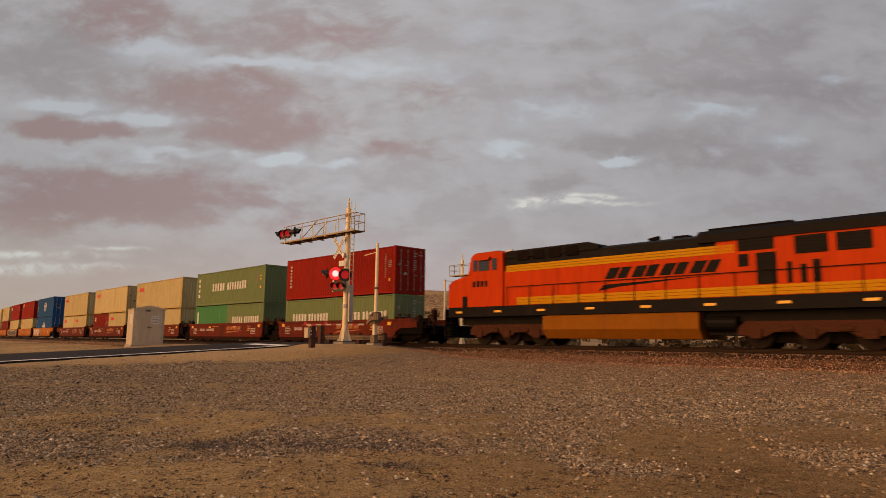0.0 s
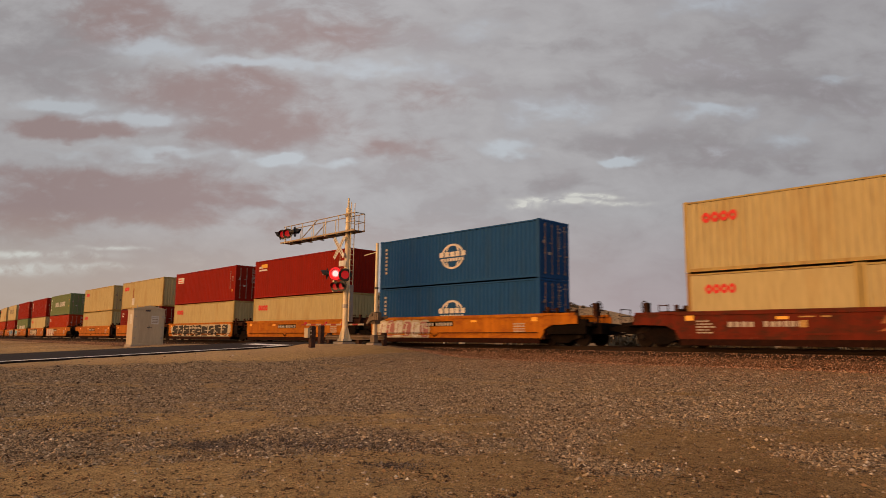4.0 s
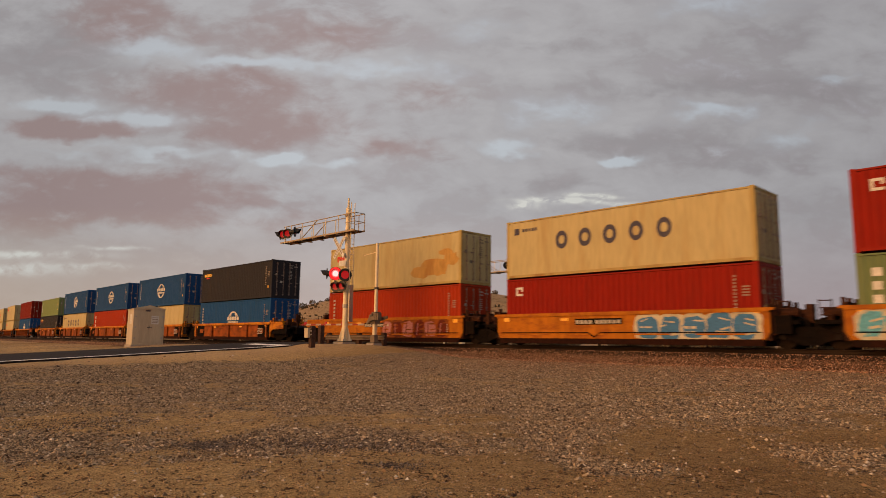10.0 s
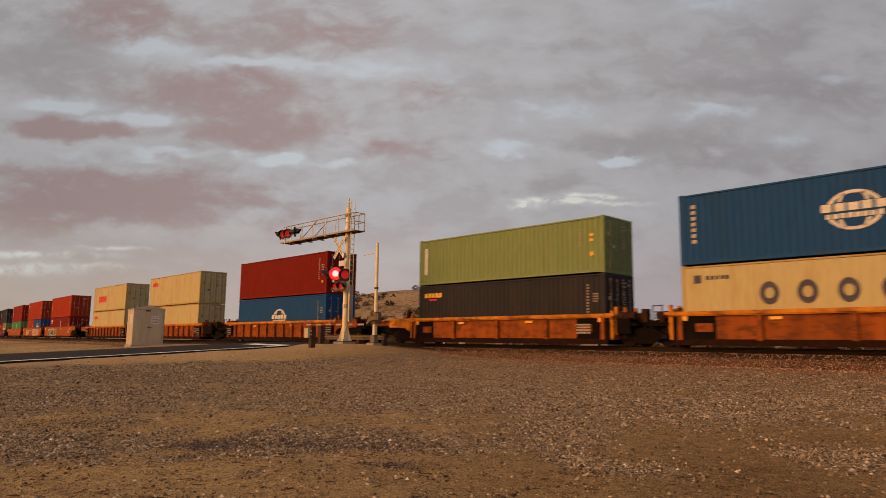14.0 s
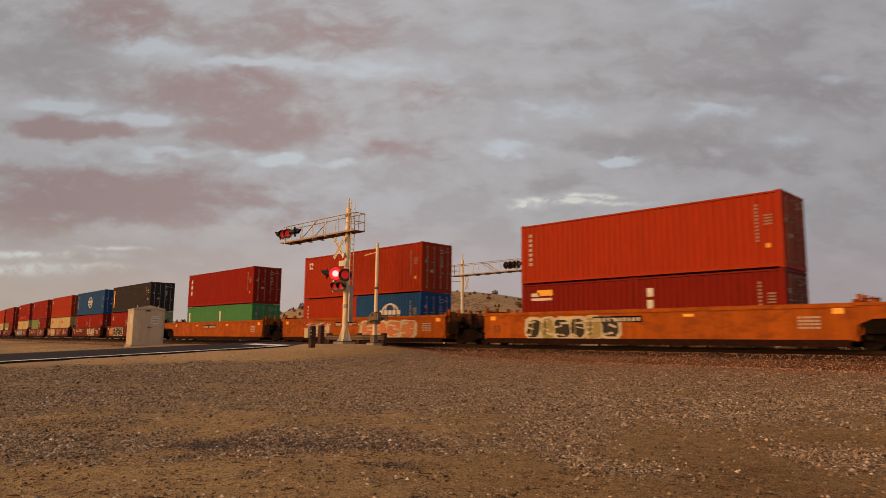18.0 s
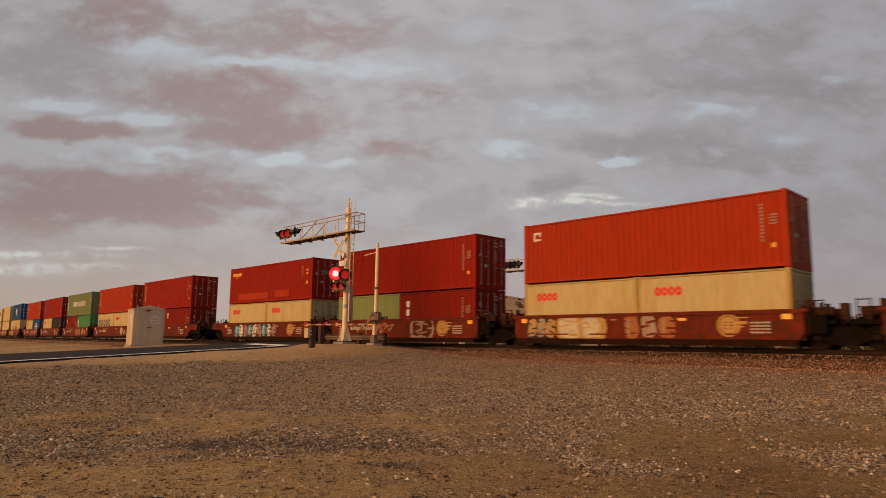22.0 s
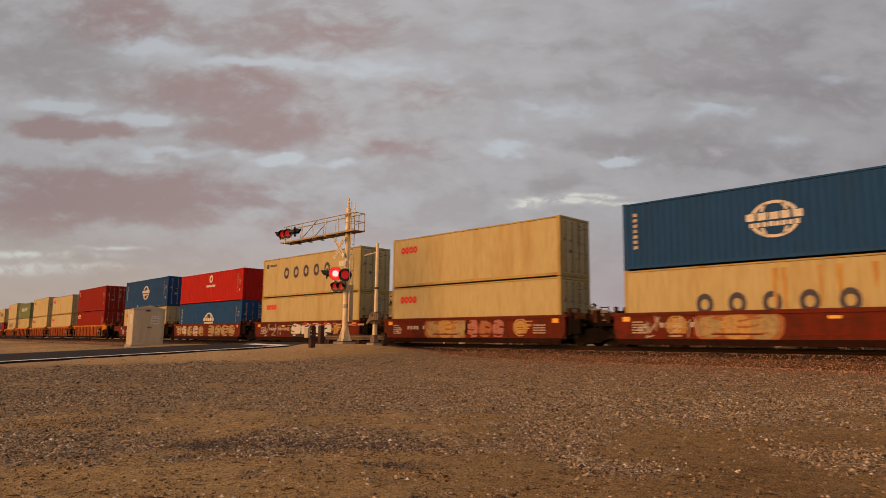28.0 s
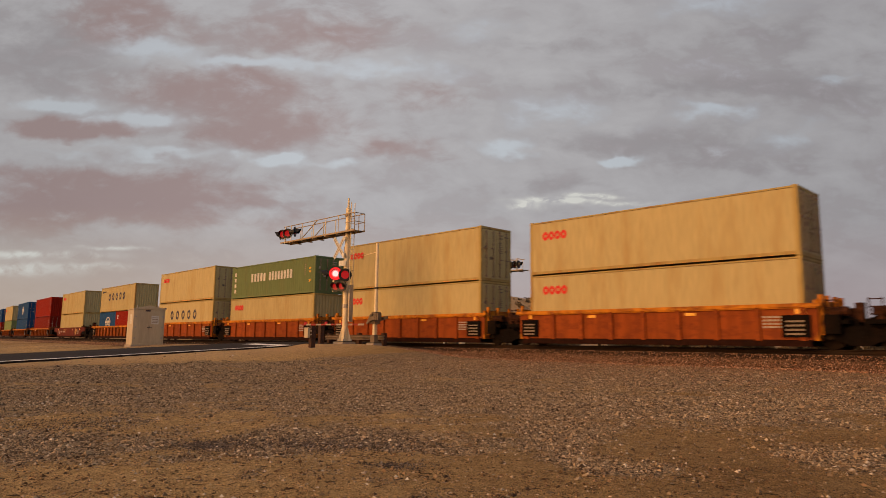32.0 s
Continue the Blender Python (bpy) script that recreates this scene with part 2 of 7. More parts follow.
M_REFLECT = material("amber_reflector", (0.85, 0.42, 0.03), 0.35, vary=0.05, amount=0.1, bump=0)
M_SPRAYK = material("black_spray_paint", (0.012, 0.010, 0.010), 0.7, vary=0.2, dirt=(0.04, 0.03, 0.02), amount=0.3, bump=0)
M_TEAL = material("teal_spray_paint", (0.08, 0.33, 0.45), 0.6, vary=0.3, amount=0.2, bump=0)
M_OCHRE = material("ochre_spray_paint", (0.42, 0.245, 0.065), 0.6, vary=0.3, amount=0.2, bump=0)
M_CREAMSPRAY = material("cream_spray_paint", (0.46, 0.415, 0.30), 0.65, vary=0.2, dirt=(0.36, 0.25, 0.12), amount=0.4, grain=5, bump=0)
M_WORNCREAM = material("worn_cream_spray_paint", (0.30, 0.225, 0.105), 0.7, vary=0.25, dirt=(0.25, 0.12, 0.05), amount=0.5, grain=5, bump=0)
M_BLUESPRAY = material("blue_spray_paint", (0.03, 0.145, 0.33), 0.65, vary=0.3, dirt=(0.03, 0.09, 0.12), amount=0.3, bump=0)
M_OLIVE = material("olive_spray_paint", (0.26, 0.22, 0.07), 0.65, vary=0.3, amount=0.3, bump=0)
M_SALMON = material("salmon_spray_paint", (0.46, 0.15, 0.05), 0.65, vary=0.3, dirt=(0.5, 0.26, 0.1), amount=0.5, bump=0)
M_PINK = material("pink_spray_paint", (0.34, 0.125, 0.115), 0.6, vary=0.3, amount=0.2, bump=0)


# ---------------------------------------------------------------- mesh tools
class Geo:
    """Collects boxes, prisms and tubes into one mesh."""

    def __init__(self):
        self.v, self.f, self.mi = [], [], []

    def add(self, verts, faces, mi=0):
        o = len(self.v)
        self.v += [tuple(p) for p in verts]
        self.f += [tuple(i + o for i in f) for f in faces]
        self.mi += [mi] * len(faces)
        return self

    def box(self, x0, x1, y0, y1, z0, z1, mi=0, m=None):
        vs = [Vector((x, y, z)) for z in (z0, z1) for y in (y0, y1) for x in (x0, x1)]
        if m is not None:
            vs = [m @ p for p in vs]
        return self.add(vs, [(0, 2, 3, 1), (4, 5, 7, 6), (0, 1, 5, 4), (2, 6, 7, 3), (0, 4, 6, 2), (1, 3, 7, 5)], mi)

    def prism(self, poly, a, b, axis="y", mi=0, m=None):
        """A flat outline pushed from a to b along an axis; the outline is in the other two axes."""
        n = len(poly)
        if axis == "y":
            vs = [Vector((p, w, q)) for w in (a, b) for p, q in poly]
        elif axis == "x":
            vs = [Vector((w, p, q)) for w in (a, b) for p, q in poly]
        else:
            vs = [Vector((p, q, w)) for w in (a, b) for p, q in poly]
        if m is not None:
            vs = [m @ p for p in vs]
        fs = [tuple(range(n)), tuple(range(2 * n - 1, n - 1, -1))]
        fs += [(i, i + n, (i + 1) % n + n, (i + 1) % n) for i in range(n)]
        return self.add(vs, fs, mi)

    def tube(self, p, q, r, r2=None, n=10, mi=0):
        p, q = Vector(p), Vector(q)
        r2 = r if r2 is None else r2
        t = (q - p).to_track_quat("Z", "Y").to_matrix()
        vs = []
        for c, rad in ((p, r), (q, r2)):
            vs += [c + t @ Vector((math.cos(2 * math.pi * i / n) * rad, math.sin(2 * math.pi * i / n) * rad, 0)) for i in range(n)]
        fs = [(i, (i + 1) % n, (i + 1) % n + n, i + n) for i in range(n)]
        fs += [tuple(range(n - 1, -1, -1)), tuple(range(n, 2 * n))]
        return self.add(vs, fs, mi)

    def ring(self, c, r_out, r_in, y0, y1, n=16, mi=0, sx=1.0):
        """A flat ring in the x-z plane, with depth along y."""
        vs = []
        for w in (y0, y1):
            for rad in (r_out, r_in):
                vs += [(c[0] + sx * rad * math.cos(2 * math.pi * i / n), w, c[1] + rad * math.sin(2 * math.pi * i / n)) for i in range(n)]
        fs = []
        for i in range(n):
            j = (i + 1) % n
            fs += [(i, j, n + j, n + i), (2 * n + i, 3 * n + i, 3 * n + j, 2 * n + j), (i, 2 * n + i, 2 * n + j, j), (n + i, n + j, 3 * n + j, 3 * n + i)]
        return self.add(vs, fs, mi)

    def lathe(self, profile, n=20, mi=0):
        """A closed surface of revolution about y, from (y, radius) pairs."""
        vs = [(r * math.cos(2 * math.pi * i / n), y, r * math.sin(2 * math.pi * i / n)) for y, r in profile for i in range(n)]
        k = len(profile)
        fs = [(j * n + i, j * n + (i + 1) % n, (j + 1) * n + (i + 1) % n, (j + 1) * n + i) for j in range(k - 1) for i in range(n)]
        fs += [tuple(range(n)), tuple(range((k - 1) * n, k * n))]
        return self.add(vs, fs, mi)

    def mesh(self, name, mats, smooth=False):
        me = bpy.data.meshes.new(name)
        me.from_pydata(self.v, [], self.f)
        for m in (mats if isinstance(mats, (list, tuple)) else [mats]):
            me.materials.append(m)
        if any(self.mi):
            me.polygons.foreach_set("material_index", self.mi)
        bm = bmesh.new()
        bm.from_mesh(me)
        bmesh.ops.recalc_face_normals(bm, faces=bm.faces)
        bm.to_mesh(me)
        bm.free()
        if smooth:
            me.shade_smooth()
            me.set_sharp_from_angle(angle=radians(35))
        return me


CACHE = {}


def kept(key, make):
    if key not in CACHE:
        CACHE[key] = make()
    return CACHE[key]


def part(name, me, parent, label="", m=None):
    """Links a mesh as one object under a thing or a part."""
    ob = new(name, me)
    ob.parent = parent
    if m is not None:
        ob.matrix_basis = m
    return tagged(ob, label=label)


def thing(name, label, category, group="", kind="", m=None, me=None):
    ob = new(name, me)
    if m is not None:
        ob.matrix_basis = m
    return tagged(ob, label, category, group, kind)


def bend(x):
    """Offset and slope of the line at x: it curves away, then runs straight again far off."""
    if x >= -40:
        return 0.0, 0.0
    if x >= -200:
        return CURVE * (-x - 40) ** 2, -2 * CURVE * (-x - 40)
    return CURVE * 160 ** 2 + 2 * CURVE * 160 * (-x - 200), -2 * CURVE * 160


def on_track(x, y, z):
    dy, sl = bend(x)
    a = math.atan(sl)
    return Matrix.Translation((x - y * math.sin(a), TRACK_Y + dy + y * math.cos(a), z)) @ Matrix.Rotation(a, 4, "Z")


MOVING = []     # things of the train with their place along it and height


def ride(ob, s, z=0.0):
    MOVING.append((ob, s, z))
    return ob


# ---------------------------------------------------------------- containers
def corrugated(length, height, pitch=0.278, depth=0.036):
    """A trapezoid-waved wall in x-z, its outer crests at y = 0, thickness behind."""
    g = Geo()
    n = max(4, round(length / pitch))
    p = length / n
    prof = []
    for i in range(n):
        x = -length / 2 + i * p
        prof += [(x, 0.0), (x + 0.26 * p, 0.0), (x + 0.5 * p, depth), (x + 0.76 * p, depth)]
    prof.append((length / 2, 0.0))
    vs = [(x, y, z) for z in (0, height) for x, y in prof]
    k = len(prof)
    g.add(vs, [(i, i + 1, i + 1 + k, i + k) for i in range(k - 1)])
    return g


SIZES = {"40": (12.192, 2.896), "40s": (12.192, 2.591), "20": (6.058, 2.591)}
CW = 2.438


def container_meshes(size, paint, smooth):
    L, H = SIZES[size]

    def make():
        mat = PAINT[paint]
        r = {}
        g = Geo()
        for sx in (-1, 1):
            for sy in (-1, 1):
                x, y = sx * L / 2, sy * CW / 2
                g.box(min(x, x - sx * 0.16), max(x, x - sx * 0.16), min(y, y - sy * 0.13), max(y, y - sy * 0.13), 0.1, H - 0.1)
                for z in (0.0, H - 0.118):
                    g.box(min(x + sx * .004, x - sx * 0.178), max(x + sx * .004, x - sx * 0.178), min(y + sy * .004, y - sy * 0.162),
                          max(y + sy * .004, y - sy * 0.162), z, z + 0.118)
        for sy in (-1, 1):
            y = sy * CW / 2
            ya, yb = min(y, y - sy * 0.07), max(y, y - sy * 0.07)
            g.box(-L / 2 + .17, L / 2 - .17, ya, yb, 0.035, 0.16)
            g.box(-L / 2 + .17, L / 2 - .17, ya, yb, H - 0.095, H - 0.03)
        for sx in (-1, 1):
            x = sx * L / 2
            xa, xb = min(x, x - sx * 0.1), max(x, x - sx * 0.1)
            g.box(xa, xb, -CW / 2 + .16, CW / 2 - .16, 0.0, 0.14)
            g.box(xa, xb, -CW / 2 + .16, CW / 2 - .16, H - 0.12, H - 0.005)
        g.box(-L / 2 + .1, L / 2 - .1, -CW / 2 + .07, CW / 2 - .07, 0.1, 0.16)
        r["frame"] = g.mesh("container_frame", PAINT["cream_edge"] if paint == "cream" else mat)
        dep, pit = (0.012, 1.2) if smooth else (0.042, 0.278)
        r["side"] = corrugated(L - .3, H - .24, pit, dep).mesh("side_panel", mat)
        r["front"] = corrugated(CW - .24, H - .25, 0.25, 0.045).mesh("front_panel", mat)
        r["roof"] = corrugated(L - .24, CW - .13, .55, .02).mesh("roof", mat)
        g = Geo()     # door leaf seen from its outer face, which looks along +x
        w = CW / 2 - .14
        g.box(-.045, 0, 0, w, 0, H - .28)
        for k in range(5):
            z = 0.12 + k * (H - .5) / 5
            g.box(0, .022, 0.07, w - .07, z, z + (H - .5) / 5 - .12)
        for z in (.25, .95, 1.65, H - .55):
            g.box(-.02, .03, w - .03, w + .05, z, z + .1)
        r["door"] = g.mesh("door", mat)
        return r

    return kept(("container", size, paint, smooth), make)


def rod_mesh(H, white):
    def make():
        g = Geo()
        g.tube((0.045, 0, 0.06), (0.045, 0, H - .32), 0.022, n=6)
        for z in (0.12, 0.75, 1.5, H - .42):
            g.box(0.0, 0.06, -.05, .05, z, z + .07)
        g.box(0.03, 0.075, -.02, .22, 1.0, 1.05)
        return g.mesh("lock_rod", M_WHITE if white else M_ROD)
    return kept(("rod", H, white), make)


M_PALE = material("pale_worn_marking_paint", (0.40, 0.365, 0.31), 0.6, dirt=(0.24, 0.18, 0.13), amount=0.4, grain=8, bump=0)
M_GREYMARK = material("grey_door_marking", (0.13, 0.11, 0.09), 0.6, amount=0.3, bump=0)
M_ROD = material("dull_lock_rod_steel", (0.27, 0.19, 0.145), 0.6, 0.2, dirt=(0.12, 0.07, 0.04), amount=0.4)
M_GALV = material("galvanised_steel", (0.42, 0.39, 0.36), 0.5, 0.5, dirt=(0.16, 0.10, 0.06), amount=0.4)


def flat_bars(rects, key, mat, depth=0.004):
    """Painted marks: thin plates in x-z on the outer face, which looks along -y."""
    def make():
        g = Geo()
        for x0, x1, z0, z1 in rects:
            g.box(x0, x1, -depth, 0.001, z0, z1)
        return g.mesh("marking", mat)
    return kept(("bars",) + key, make)


def letters(n, w, h, gap, seed, stroke=0.28):
    """A row of n plain bars, slightly uneven, in place of signs."""
    rnd = random.Random(seed)
    cw = (w - gap * (n - 1)) / n
    return [(i * (cw + gap), i * (cw + gap) + cw * rnd.uniform(.86, 1.0), 0, h * rnd.uniform(.92, 1.0)) for i in range(n)]


def shift(rects, dx, dz):
    return [(a + dx, b + dx, c + dz, d + dz) for a, b, c, d in rects]


def rings_mark(w, h, key, mat):
    """A row of four round painted rings."""
    def make():
        g = Geo()
        r = h / 2
        sx = w / 4.12 / h
        for i in range(4):
            g.ring((sx * r + i * w / 4, r), r, r * 0.34, -.004, .001, 14, sx=sx)
        return g.mesh("marking", mat)
    return kept(("rings", w, h) + key, make)


def globe_mark(r, mat):
    """A ribbed ball crossed by two rows of blocks."""
    def make():
        g = Geo()
        for i in range(28):
            a, b = 2 * math.pi * i / 28, 2 * math.pi * (i + 1) / 28
            if abs(math.sin((a + b) / 2)) < 0.42:
                continue
            vs = []
            for rad in (r, r * .84):
                for t in (a, b):
                    vs.append((rad * math.cos(t), rad * math.sin(t)))
            g.prism([vs[0], vs[1], vs[3], vs[2]], -.004, .001)
        for s in (-1, 1):
            for z0, z1 in ((.44, .86), (-.86, -.44)):
                for k in range(4):
                    za, zb = z0 + (z1 - z0) * k / 4, z0 + (z1 - z0) * (k + 1) / 4
                    xa, xb = s * .48 * math.sqrt(1 - za * za), s * .48 * math.sqrt(1 - zb * zb)
                    g.prism([(xa * r, za * r), (xb * r, zb * r), ((xb + .13 * s) * r, zb * r), ((xa + .13 * s) * r, za * r)], -.004, .001)
        for x0, x1, z0, z1 in shift(letters(5, 2.3 * r, .42 * r, .06 * r, 3, .26), -1.15 * r, -.02 * r) + \
                shift(letters(8, 2.0 * r, .26 * r, .05 * r, 4, .3), -1.0 * r, -.38 * r):
            g.box(x0, x1, -.004, .001, z0, z1)
        g.v = [(x * 1.06, y, z * .84) for x, y, z in g.v]
        return g.mesh("marking", mat)
    return kept(("globe", r, mat.name), make)


def add_mark(box, L, H, code):
    """Puts one kind of painted mark on the container's near side."""
    y = -CW / 2 - 0.0015
    at = lambda x, z: Matrix.Translation((x, y, z))
    P = lambda me, x, z, label="": tagged(part("marking", me, box, label, at(x, z)), kind="stuff")
    left, right = -L / 2, L / 2
    if code == "oocl":
        P(rings_mark(1.4, .42, ("s",), M_REDMARK), left + .75, H - .95, "red row of painted rings")
    elif code == "oocl20":
        P(rings_mark(1.2, .38, ("t",), M_REDMARK), left + .75, H - .85, "red row of painted rings")
    elif code == "oocl_big":
        P(rings_mark(3.2, .84, ("b",), M_REDMARK), left + 1.95, .98, "large red row of painted rings")
    elif code == "spaced":
        for i in range(5):
            P(rings_mark_single(i), -3.15 + i * 1.29, 1.33 if H > 2.8 else 1.3, "dark painted sign")
        P(flat_bars(shift(letters(5, .9, .16, .05, 8), 0.5, 0) + [(0, .3, -.12, .2)], ("tiny",), M_INK), left + .5, H - .6)
    elif code == "spaced_low":
        for i in range(5):
            P(rings_mark_single(i), -3.0 + i * 1.26, .98, "dark painted sign")
    elif code == "spaced20":
        for i in range(5):
            P(rings_mark_single(i), -2.6 + i * .95, 1.14, "dark painted sign")
    elif code in ("row", "row_low"):
        P(flat_bars(letters(5, 2.2, .66, .17, 21, .3) + shift(letters(8, 3.25, .66, .16, 22, .3), 2.75, 0), ("row",), M_WHITE), -2.9,
          1.2 if code == "row" else 1.12, "white row of block signs")
        P(flat_bars([r for k in range(4) for r in shift(letters(1, .32, .3, 0, 30 + k, .25), 0, -.45 * k)], ("rowv",), M_WHITE), left + .45, H - .8)
    elif code == "row20":
        P(flat_bars(letters(5, 1.7, .55, .14, 21, .3) + shift(letters(7, 2.3, .55, .13, 22, .3), 2.0, 0), ("row20",), M_WHITE), -2.0, 1.05,
          "white row of block signs")
    elif code == "globe":
        P(globe_mark(.83, M_WHITE), .15, 1.5, "white ribbed-ball emblem")
    elif code == "globe_low":
        P(globe_mark(.83, M_WHITE), .15, 1.32, "white ribbed-ball emblem")
    elif code == "globe20":
        P(globe_mark(.8, M_WHITE), .3, 1.35, "white ribbed-ball emblem")
    elif code == "vtext":
        P(flat_bars([r for k in range(7) for r in shift(letters(1, .19, .15, 0, 40 + k, .28), 0, -.235 * k)], ("v6",), M_PALE), left + .5, H - .62)
    elif code == "vtext3":
        P(flat_bars([r for k in range(3) for r in shift(letters(1, .3, .38, 0, 50 + k, .28), 0, -.5 * k)], ("v3",), M_WHITE), left + .6, H - .85)
    elif code == "wvert":
        P(flat_bars([(0, .24, -1.5, 0)], ("wv",), M_WHITE), left + .45, H - .5)
    elif code == "yvert":
        P(flat_bars([(0, .3, -1.95, 0)], ("yv",), M_YMARK), left + .5, H - .4)
    elif code == "logo":
        P(flat_bars([(0, .42, 0, .1), (0, .1, .1, .42), (.1, .42, .32, .42), (.32, .42, .2, .32)], ("lg",), M_WHITE), left + .6, H - .85)
    elif code == "label":
        P(flat_bars([(0, 1.3, 0, .52)], ("lb",), M_WHITE), left + .55, H - .95)
        P(flat_bars([(0.1, 1.2, .1, .16), (.1, .9, .3, .38)], ("lbb",), M_REDMARK, .006), left + .55, H - .95)
    elif code == "ylogo":
        P(flat_bars([(0, .5, 0, .16), (0, 1.2, -.2, -.08)], ("yl",), M_WHITE), left + .6, H - .62)
        P(flat_bars([(.35, 1.25, .02, .3)], ("yl2",), M_YMARK), left + .6, H - .62)
    elif code == "ytext":
        P(flat_bars(letters(5, 1.35, .26, .05, 60, .34), ("yt",), M_YMARK), left + .5, H - .7)
        P(flat_bars([(0, .62, 0, .09)], ("yt2",), M_REDMARK), left + .85, H - .86, "small red bar")
    elif code == "emblem":
        def make():
            g = Geo()
            g.ring((0, .5), .34, .16, -.004, .001, 14)
            for x0, x1, z0, z1 in shift(letters(7, 1.7, .2, .05, 70, .3), -.85, -.2):
                g.box(x0, x1, -.004, .001, z0, z1)
            return g.mesh("marking", M_WHITE)
        P(kept(("emb",), make), 0.2, 1.5, "white round emblem")
    elif code == "hatch":
        P(flat_bars([(0, .32, 0, 1.05)], ("ht",), material("rust_stain", (0.30, 0.12, 0.04), .8)), left + 3.5, 1.1)
        P(flat_bars([(0, .75, 0, .75)], ("ht2",), M_WHITE), left + 3.3, .35)
    elif code in ("gold", "stains"):
        def make():
            rnd, g = random.Random(61 if code == "gold" else 67), Geo()
            if code == "gold":
                for k in range(9):
                    g.prism(round_outline(rnd.uniform(.4, 3.6), rnd.uniform(.3, 1.5), rnd.uniform(.35, .9), rnd.uniform(.15, .42), rnd, 14, .7, .22, hi=2.2), -.003 - .0002 * k, .001)
            else:
                for k in range(8):      # drips running down from the top rail
                    x, w, n = rnd.uniform(0, 5.2), rnd.uniform(.05, .22), rnd.uniform(.7, 2.1)
                    g.prism([(x, 2.3), (x + w, 2.3), (x + w * .9, 2.3 - n * .6), (x + w * .5, 2.3 - n), (x + w * .15, 2.3 - n * .5)], -.003 - .0002 * k, .001)
            return g.mesh("marking", M_RUSTGOLD)
        P(kept((code,), make), right - (4.3 if code == "gold" else 6.2), .3, "rusty golden patch" if code == "gold" else "rusty drips")
    elif code == "patches":
        P(flat_bars([(0, 4.6, 0, .5), (5.6, 7.6, .05, .55)], ("pt",), PAINT["orange_red"]), left + 1.6, .25)
    elif code == "codes":
        P(flat_bars([q for k in range(11) for q in shift(letters(1, .10, .085, 0, 80 + k), 0, -.135 * k)], ("cd",), M_DIM), right - .95, H - .55)
        P(flat_bars([q for k in range(4) for q in shift(letters(2, .26, .06, .03, 95 + k), 0, -.11 * k)], ("cd3",), M_DIM), right - .62, H - .95)
        P(flat_bars([(0, .15, 0, .17)], ("cdy",), M_YMARK), right - .6, .75)
    elif code == "codes_y":
        P(flat_bars([(0, .2, 0, .12), (0, .2, -.24, -.12), (0, .2, -.9, -.72)], ("cy",), M_YMARK), right - .75, H - .9)
        P(flat_bars([r for k in range(6) for r in shift(letters(1, .10, .09, 0, 90 + k, .32), 0, -.14 * k)], ("cy2",), M_DIM), right - 1.3, H - .6)


M_RUSTGOLD = material("rusty_gold_patch", (0.44, 0.25, 0.06), .75, streak=True, vary=.3, dirt=(0.30, 0.13, 0.03), amount=.7)
M_DIM = material("faded_marking_paint", (0.30, 0.235, 0.175), 0.6, amount=0.3, bump=0)


def rings_mark_single(i):
    """One fat upright ring of dark paint."""
    def make():
        g = Geo()
        g.ring((.40, .36), .43, .21, -.004, .001, 16, sx=.80)
        return g.mesh("marking", M_INK)
    return kept(("sign",), make)


WORDS = {"maroon": "dark maroon", "red": "red", "orange_red": "faded orange-red", "bright_red": "bright red", "green": "grey-green",
         "light_green": "pale green", "bright_green": "bright green", "blue": "teal blue", "navy": "dark blue", "cream": "cream-white",
         "black": "charcoal black"}
MARK_WORDS = {"oocl": "red ring marks", "oocl20": "red ring marks", "oocl_big": "large red rings", "spaced": "dark rings", "spaced20": "dark rings", "spaced_low": "dark rings",
              "row": "white block marks", "row_low": "white block marks", "row20": "white block marks", "globe": "white emblem",
              "globe_low": "white emblem", "globe20": "white emblem", "emblem": "white emblem", "gold": "rusty patch", "stains": "rusty drips",
              "vtext": "white marks", "vtext3": "white marks", "wvert": "white strip", "yvert": "yellow strip",
              "ytext": "yellow marks", "label": "white label", "ylogo": "yellow label", "logo": "white mark", "hatch": "rust stain"}


